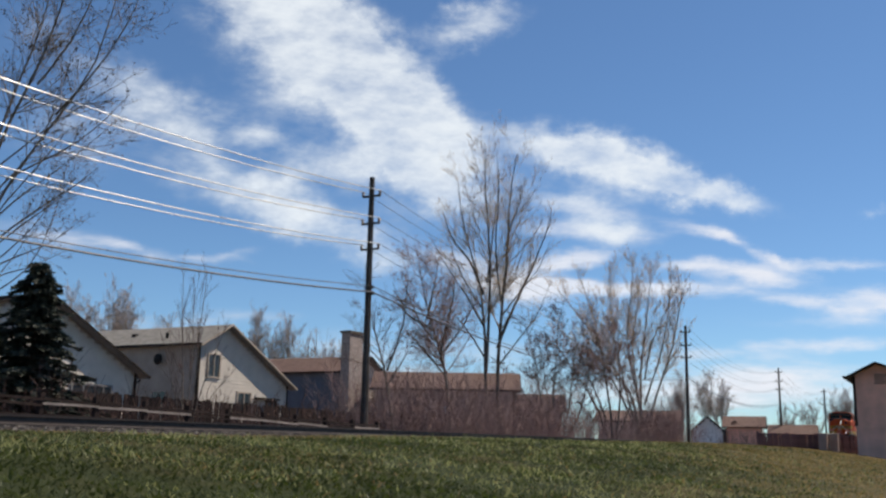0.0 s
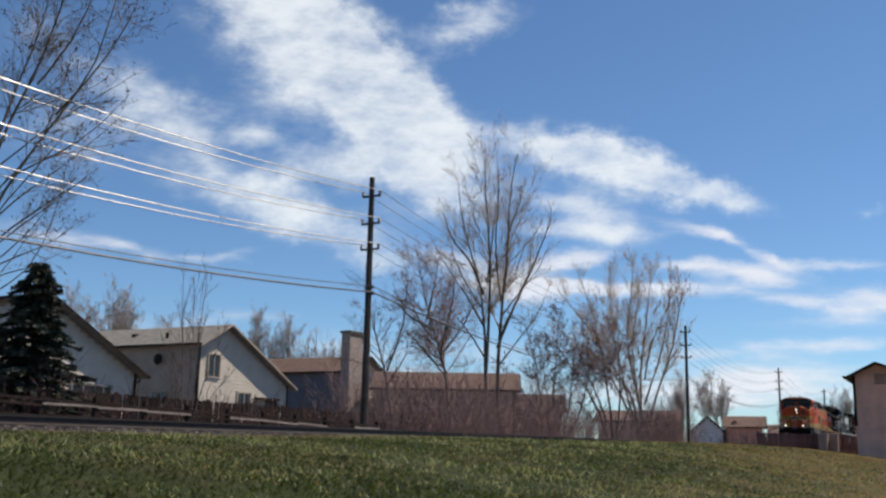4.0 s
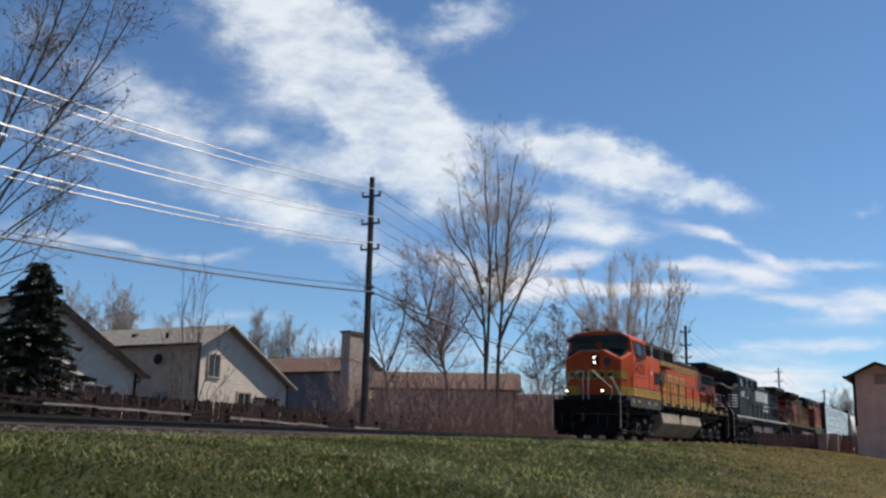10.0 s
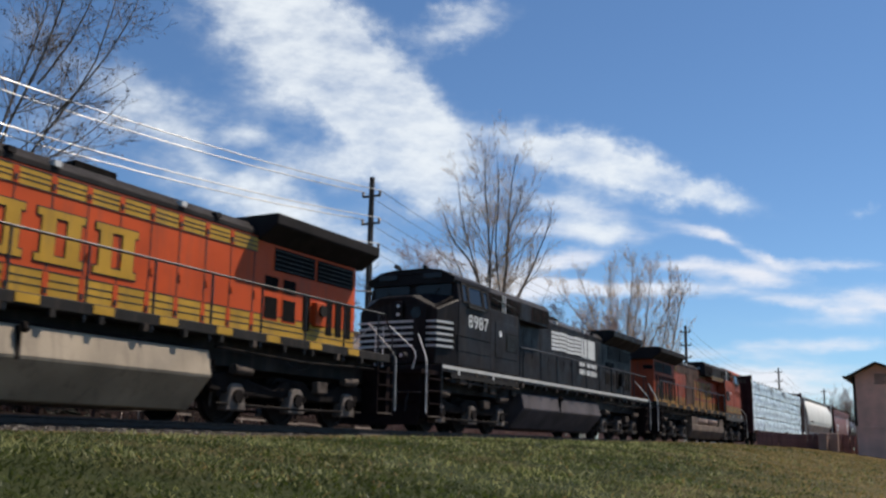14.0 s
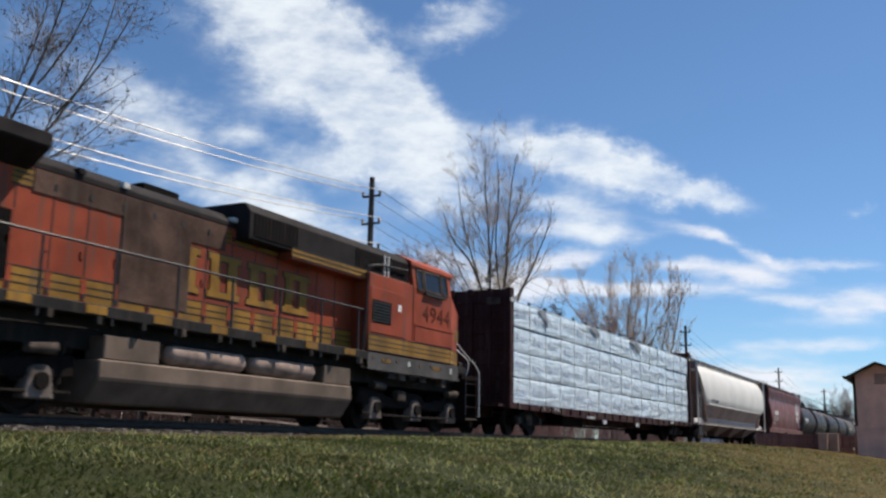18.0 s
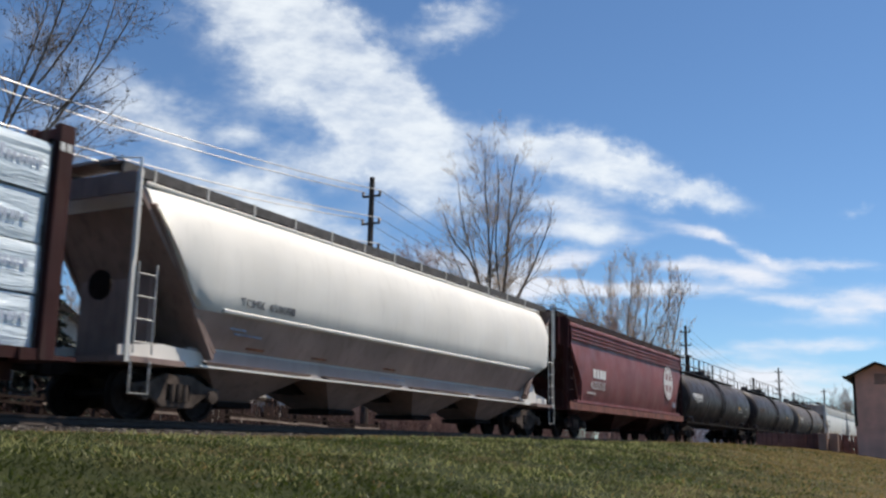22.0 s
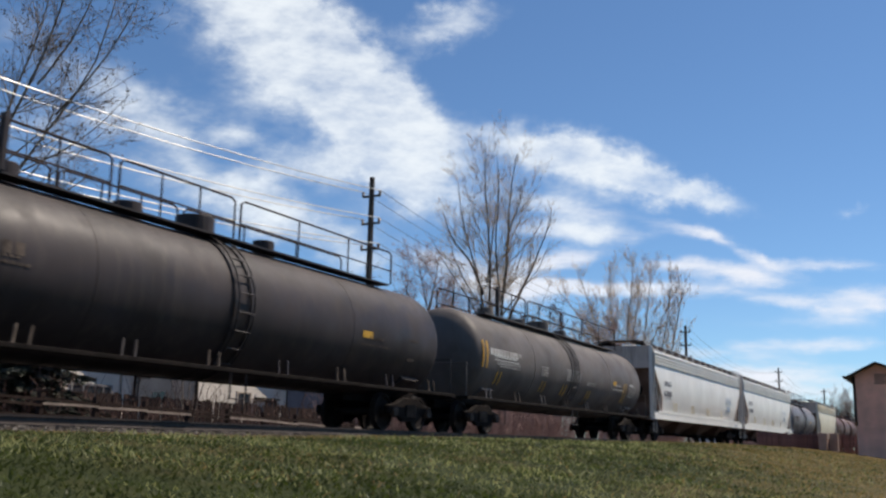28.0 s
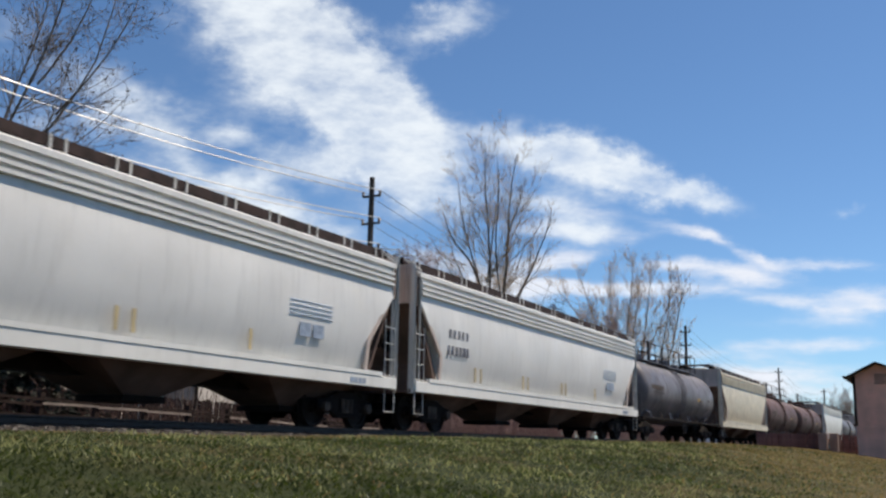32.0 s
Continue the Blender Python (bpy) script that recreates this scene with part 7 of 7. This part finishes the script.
for s in (-1, 1):
    y = s * 1.525
    xe = 13.95 if s < 0 else 3.2
    em = part("emblem", Geo().disc((xe, y, 2.75), 0.80, "y", 36, 0.01), "rail_white", red, "round white painted emblem", smooth=False)
    for a in range(4):
        t0, t1 = math.pi / 2 * a + 0.28, math.pi / 2 * (a + 1) - 0.28
        part("emblem_segment", Geo().add([(xe + q * math.cos(t), y + s * 0.009, 2.75 + q * math.sin(t)) for q, t in ((0.16, (t0 + t1) / 2), (0.5, t0), (0.53, (t0 * 2 + t1) / 3), (0.53, (t0 + 2 * t1) / 3), (0.5, t1))], [(0, 1, 2, 3, 4)]), "hopper_red", em)
    for a in range(26):
        t = 2 * math.pi * a / 26
        if a % 13 not in (0, 12):
            part("emblem_tick", Geo().add([(xe + q * math.cos(t + d), y + s * 0.008, 2.75 + q * math.sin(t + d)) for q, d in ((0.62, -0.05), (0.62, 0.05), (0.76, 0.05), (0.76, -0.05))], [(0, 1, 2, 3)]), "hopper_red", em)
    digits_part("car_digit", "425535", "rail_white", red, *((2.87, 4.66) if s < 0 else (12.5, 14.3)), s * 1.456, 1.86, 2.16, s, s * 1.497)
    tagged(part("company_lettering", bars(Geo(), 3.13 if s < 0 else 12.8, 4.66 if s < 0 else 14.2, s * 1.514 - (0.004 if s < 0 else 0), 2.28, 2.62, 4, 2, 0.2), "rail_white", red), kind="stuff")
    tagged(part("data_bars", bars(Geo(), 14.6, 15.15, y - (0.004 if s < 0 else 0), 1.62, 1.86, 3, 2, 0.4), "print_grey", red), kind="stuff")
    tagged(part("data_bars", bars(Geo(), 2.6, 3.6, s * 1.436 - (0.004 if s < 0 else 0), 1.66, 1.72, 7, 2, 0.3), "rail_white", red), kind="stuff")
hitch(tank_car("glossy black tank car with white stencilled marks", 129.5, 18.9, "tank_black", "rail_white"), 129.5)
hitch(tank_car("dusty black tank car with faded white marks", 148.4, 18.9, "tank_black", "truck_dusty"), 148.4)
STENCILS = ((8.5, 9.95, 1.98, 2.42, 5, 8), (10.65, 11.7, 1.94, 2.10, 2, 7), (15.9, 16.85, 1.75, 2.26, 5, 5), (6.1, 6.7, 2.0, 2.34, 4, 4), (2.1, 4.4, 2.38, 2.60, 1, 9), (2.7, 4.3, 2.02, 2.2, 2, 9))
STRIPES = ((1.45, 1.95, 2.75), (2.6, 1.5, 1.9), (8.3, 1.45, 1.84), (10.95, 1.25, 1.78), (15.2, 1.5, 2.30), (6.3, 1.48, 1.84))
tank = hitch(tank_car("dark grey-brown tank car with yellow stripes and pale stencils", 167.3, 19.0, "tank_brown", "bracket_grey"), 167.3)
for s in (-1, 1):
    for x0, x1, z0, z1, rows, cols in STENCILS:
        stencil_panel(tank, x0, x1, z0, z1, rows, cols, s)
    for x0, z0, z1 in STRIPES:
        for d in (0.0, 0.28):
            shell_patch(tank, "yellow_stripe", x0 + d, x0 + d + 0.09, z0, z1, "yellow", s)
for X, L in ((186.4, 20.8), (207.2, 20.6)):
    hp = hitch(hopper_car("pale grey covered hopper with a ribbed top edge and tan stripes", X, L, "hopper_pale", "end_brown", "ribbed", "hopper_white"), X)
    for s in (-1, 1):
        y = s * 1.53 - (0.004 if s < 0 else 0)
        for x in (3.95, 4.35, 7.5, 7.9, 10.95, 11.35, 14.5):
            part("tan_stripe", Geo().box(x, x + 0.09, *sorted((s * 1.508, s * 1.526)), 1.44, 1.86), "stripe_tan", hp)
        tagged(part("mark_bars", bars(Geo(), 2.32, 3.66, s * 1.522 - (0.004 if s < 0 else 0), 2.58, 2.81, 5, 3, 0.5), "stencil_soft", hp), kind="stuff")
        tagged(part("mark_bars", bars(Geo(), 2.28, 3.68, s * 1.511 - (0.004 if s < 0 else 0), 2.10, 2.36, 6, 6, 0.4), "stencil_soft", hp), kind="stuff")
        tagged(part("data_bars", bars(Geo(), L - 4.6, L - 3.6, s * 1.500 - (0.004 if s < 0 else 0), 1.9, 2.2, 2, 3, 0.2), "print_grey", hp), kind="stuff")
        for i in range(4):
            part("data_line", Geo().box(L - 5.0, L - 3.4, *sorted((s * 1.51, s * 1.53)), 2.35 + 0.1 * i, 2.37 + 0.1 * i), "print_faint", hp)
        tagged(part("data_bars", bars(Geo(), L - 2.6, L - 1.9, s * 1.535 - (0.004 if s < 0 else 0), 1.04, 1.16, 4, 3, 0.3), "print_grey", hp), kind="stuff")
hitch(tank_car("slate-blue tank car with a dusty shell", 227.8, 16.0, "tank_slate", "truck_dusty"), 227.8)
hitch(hopper_car("cream covered hopper with a brown end", 243.8, 15.8, "hopper_cream", "end_brown", "ribbed", "hopper_cream"), 243.8)
hitch(tank_car("rust-brown tank car far back in the train", 259.6, 16.0, "tank_rust", "truck_dusty"), 259.6)
hitch(tank_car("rust-brown tank car near the end of the train", 275.6, 15.6, "tank_rust", "truck_dusty"), 275.6)
hitch(hopper_car("pale covered hopper far back in the train", 291.2, 17.8, "hopper_pale", "end_brown", "ribbed", "hopper_white"), 291.2)
hitch(tank_car("dark tank car far back in the train", 309.0, 16.0, "tank_slate", "truck_dusty"), 309.0)
hitch(hopper_car("grey covered hopper at the end of view", 325.0, 17.8, "hopper_pale", "end_brown", "ribbed", "hopper_white"), 325.0)

# ---- clouds: two far sheets that drift slowly across the sky ----
FAR = 4000.0
UNIT = FAR / 1721.9 * 100.0

def cloud_material(name, puffs, soft, tear, fibre, tint):
    """White cloud on clear sky. puffs: centre, half axes, turn in degrees, weight."""
    m = bpy.data.materials.new(name)
    m.use_nodes = True
    t = m.node_tree
    t.nodes.remove(t.nodes["Principled BSDF"])
    def math_node(kind, a, b=None, clamp=False):
        n = t.nodes.new("ShaderNodeMath")
        n.operation, n.use_clamp = kind, clamp
        for v, s in ((a, n.inputs[0]), (b, n.inputs[1])):
            if isinstance(v, (int, float)):
                s.default_value = v
            elif v is not None:
                t.links.new(v, s)
        return n.outputs[0]
    co = t.nodes.new("ShaderNodeTexCoord").outputs["Object"]
    sc = t.nodes.new("ShaderNodeVectorMath")
    sc.operation = "SCALE"
    sc.inputs["Scale"].default_value = 1 / UNIT
    t.links.new(co, sc.inputs[0])
    base = sc.outputs[0]
    # torn edges: shift the place by a noise before the puffs are drawn
    wn1 = t.nodes.new("ShaderNodeTexNoise")
    wn1.inputs["Scale"].default_value, wn1.inputs["Detail"].default_value, wn1.inputs["Roughness"].default_value = 0.9, 9, 0.66
    t.links.new(base, wn1.inputs["Vector"])
    off = t.nodes.new("ShaderNodeVectorMath")
    off.operation = "MULTIPLY_ADD"
    off.inputs[1].default_value, off.inputs[2].default_value = (*tear, 0), (-tear[0] / 2, -tear[1] / 2, 0)
    t.links.new(wn1.outputs["Color"], off.inputs[0])
    add = t.nodes.new("ShaderNodeVectorMath")
    add.operation = "ADD"
    t.links.new(base, add.inputs[0])
    t.links.new(off.outputs[0], add.inputs[1])
    place = add.outputs[0]
    total = 0.0
    for cx, cy, rx, ry, turn, weight in puffs:
        mp = t.nodes.new("ShaderNodeMapping")
        mp.vector_type = "TEXTURE"
        mp.inputs["Location"].default_value = ((cx - 784) / 100, (441 - cy) / 100, 0)
        mp.inputs["Rotation"].default_value = (0, 0, radians(-turn))
        mp.inputs["Scale"].default_value = (rx / 100, ry / 100, 1)
        t.links.new(place, mp.inputs["Vector"])
        ln = t.nodes.new("ShaderNodeVectorMath")
        ln.operation = "LENGTH"
        t.links.new(mp.outputs[0], ln.inputs[0])
        mr = t.nodes.new("ShaderNodeMapRange")
        mr.interpolation_type = "SMOOTHSTEP"
        for k, v in (("From Min", 1.75), ("From Max", 0.0), ("To Min", 0.0), ("To Max", weight)):
            mr.inputs[k].default_value = v
        t.links.new(ln.outputs["Value"], mr.inputs["Value"])
        total = math_node("ADD", total, mr.outputs["Result"])
    grain = t.nodes.new("ShaderNodeTexNoise")
    grain.inputs["Scale"].default_value, grain.inputs["Detail"].default_value, grain.inputs["Roughness"].default_value = 1.15, 10, 0.60
    st = t.nodes.new("ShaderNodeMapping")
    st.inputs["Rotation"].default_value = (0, 0, radians(25))
    st.inputs["Scale"].default_value = fibre
    t.links.new(base, st.inputs["Vector"])
    t.links.new(st.outputs[0], grain.inputs["Vector"])
    g = math_node("SUBTRACT", grain.outputs["Fac"], 0.5)
    total = math_node("MINIMUM", total, 1.0)
    dens = math_node("ADD", total, math_node("MULTIPLY", g, math_node("MULTIPLY", math_node("MINIMUM", math_node("MULTIPLY", total, 2.2), 1.0), 2.0)))
    mr = t.nodes.new("ShaderNodeMapRange")
    mr.interpolation_type = "SMOOTHSTEP"
    for k, v in (("From Min", 0.07), ("From Max", 0.40 + soft), ("To Min", 0.0), ("To Max", 0.95)):
        mr.inputs[k].default_value = v
    t.links.new(dens, mr.inputs["Value"])
    mix = t.nodes.new("ShaderNodeMixShader")
    clear = t.nodes.new("ShaderNodeBsdfTransparent")
    em = t.nodes.new("ShaderNodeEmission")
    em.inputs["Color"].default_value = (*tint, 1)
    em.inputs["Strength"].default_value = 0.89
    t.links.new(mr.outputs["Result"], mix.inputs[0])
    t.links.new(clear.outputs[0], mix.inputs[1])
    t.links.new(em.outputs[0], mix.inputs[2])
    t.links.new(mix.outputs[0], t.nodes["Material Output"].inputs["Surface"])
    return m


HIGH = [(470, -30, 190, 80, 25, 0.75), (560, 60, 190, 85, 38, 0.9), (660, 150, 170, 72, 40, 0.95), (740, 240, 170, 75, 35, 1.0), (745, 320, 95, 55, 30, 0.8), (600, 300, 110, 40, -10, 0.6),
        (840, 45, 95, 34, -18, 0.7), (440, 345, 150, 42, 18, 0.62), (560, 400, 120, 40, 30, 0.6), (330, 210, 150, 60, 30, 0.5), (490, 250, 60, 26, 20, 0.42), (230, 170, 120, 60, 30, 0.36), (110, 240, 130, 70, 20, 0.36), (60, 60, 130, 60, 20, 0.25), (350, 240, 180, 70, 35, 0.12), (620, 190, 240, 120, 40, 0.15), (500, 150, 110, 90, 50, 0.3), (430, 60, 90, 60, 40, 0.25),
        (1000, 262, 130, 44, 12, 0.95), (1130, 305, 140, 42, 18, 0.95), (1260, 345, 120, 26, 12, 0.75), (1030, 365, 110, 32, 8, 0.7), (1070, 410, 100, 24, 2, 0.7), (680, 440, 90, 46, 40, 0.55), (1548, 376, 36, 15, -15, 0.6)]
LOW = [(1070, 510, 210, 15, 2, 0.9), (860, 485, 130, 30, 22, 0.7), (960, 515, 110, 18, -2, 0.75), (1045, 408, 120, 17, 3, 0.85), (1015, 460, 100, 18, -12, 0.85), (1030, 368, 110, 20, 8, 0.6), (1240, 470, 50, 13, 0, 0.75), (1180, 470, 70, 14, -6, 0.4),
       (1255, 410, 70, 13, 14, 0.7), (1350, 448, 90, 10, 22, 0.6), (1340, 487, 80, 17, 4, 1.0), (1490, 470, 140, 11, 3, 0.7), (1540, 543, 90, 27, -6, 1.0), (1420, 535, 110, 12, 4, 0.45), (1490, 612, 110, 13, 0, 0.65), (1440, 580, 160, 14, 2, 0.22), (1290, 625, 90, 12, 0, 0.45), (1400, 510, 190, 26, 4, 0.25),
       (240, 440, 80, 12, 8, 0.55), (370, 458, 70, 10, 5, 0.5), (90, 420, 120, 26, 10, 0.5), (430, 445, 40, 9, -10, 0.35), (1400, 690, 260, 46, 0, 0.6), (1250, 650, 300, 36, 0, 0.25), (700, 640, 280, 50, 0, 0.5), (1150, 700, 300, 40, 0, 0.5), (260, 575, 110, 16, 0, 0.6), (430, 560, 90, 14, 0, 0.4)]
AIM_UP = Vector((-0.18246, -0.07620, 0.98026))
AIM_SIDE = Vector((0.46626, -0.88447, 0.01803))
SHEETS = []
for name, label, puffs, soft, far, tear, fibre, tint, drift in (("cloud_bank", "broken white cloud bank drifting in blue sky", HIGH, 1.0, FAR, (1.25, 1.05), (0.75, 1.6, 1), (0.80, 0.90, 1.0), 112.0), ("low_clouds", "thin white cloud streaks low in the sky", LOW, 0.9, FAR + 40, (1.1, 0.34), (0.5, 2.2, 1), (0.80, 0.865, 0.98), 62.0)):
    v = [(x * UNIT, y * UNIT, 0) for x, y in ((-14, -3.4), (14, -3.4), (14, 9), (-14, 9))]
    ob = raw(name, v, [(0, 1, 2, 3)], cloud_material(name, puffs, soft, tear, fibre, tint))
    tagged(ob, label, "cloud", kind="structure")
    turn = Matrix((AIM_SIDE, AIM_UP, -AIM)).transposed().to_4x4()
    ob.visible_shadow = False
    SHEETS.append((ob, turn, far, drift))

# ---- the train runs towards -x, slowly gaining speed ----
def train_x(t):
    u = (t - 16) / 10
    return -18.296 - 100.36 * u - 2.62 * u * u


def motions():
    for car, x, flip in CARS:
        walk(car, [(t, pose(train_x(t) + x, 0, 0, 0, 0, 180 if flip else 0)) for t in range(0, 33)])
    for sheet, turn, far, drift in SHEETS:
        walk(sheet, [(t, Matrix.Translation(EYE + AIM * far - AIM_SIDE * drift * t / 32) @ turn) for t in (0, 16, 32)])
    # the wheels roll: a row every other frame keeps each turn under 90 degrees
    times = [i / 15 for i in range(0, 481)]
    run = [train_x(0) - train_x(t) for t in times]
    for wheel, x, r in WHEELS:
        back = -1 if wheel.parent.rotation_quaternion.z < 0.5 else 1
        walk(wheel, [(t, pose(x, 0, r) @ Matrix.Rotation(back * d / r, 4, "Y")) for t, d in zip(times, run)])


motions()
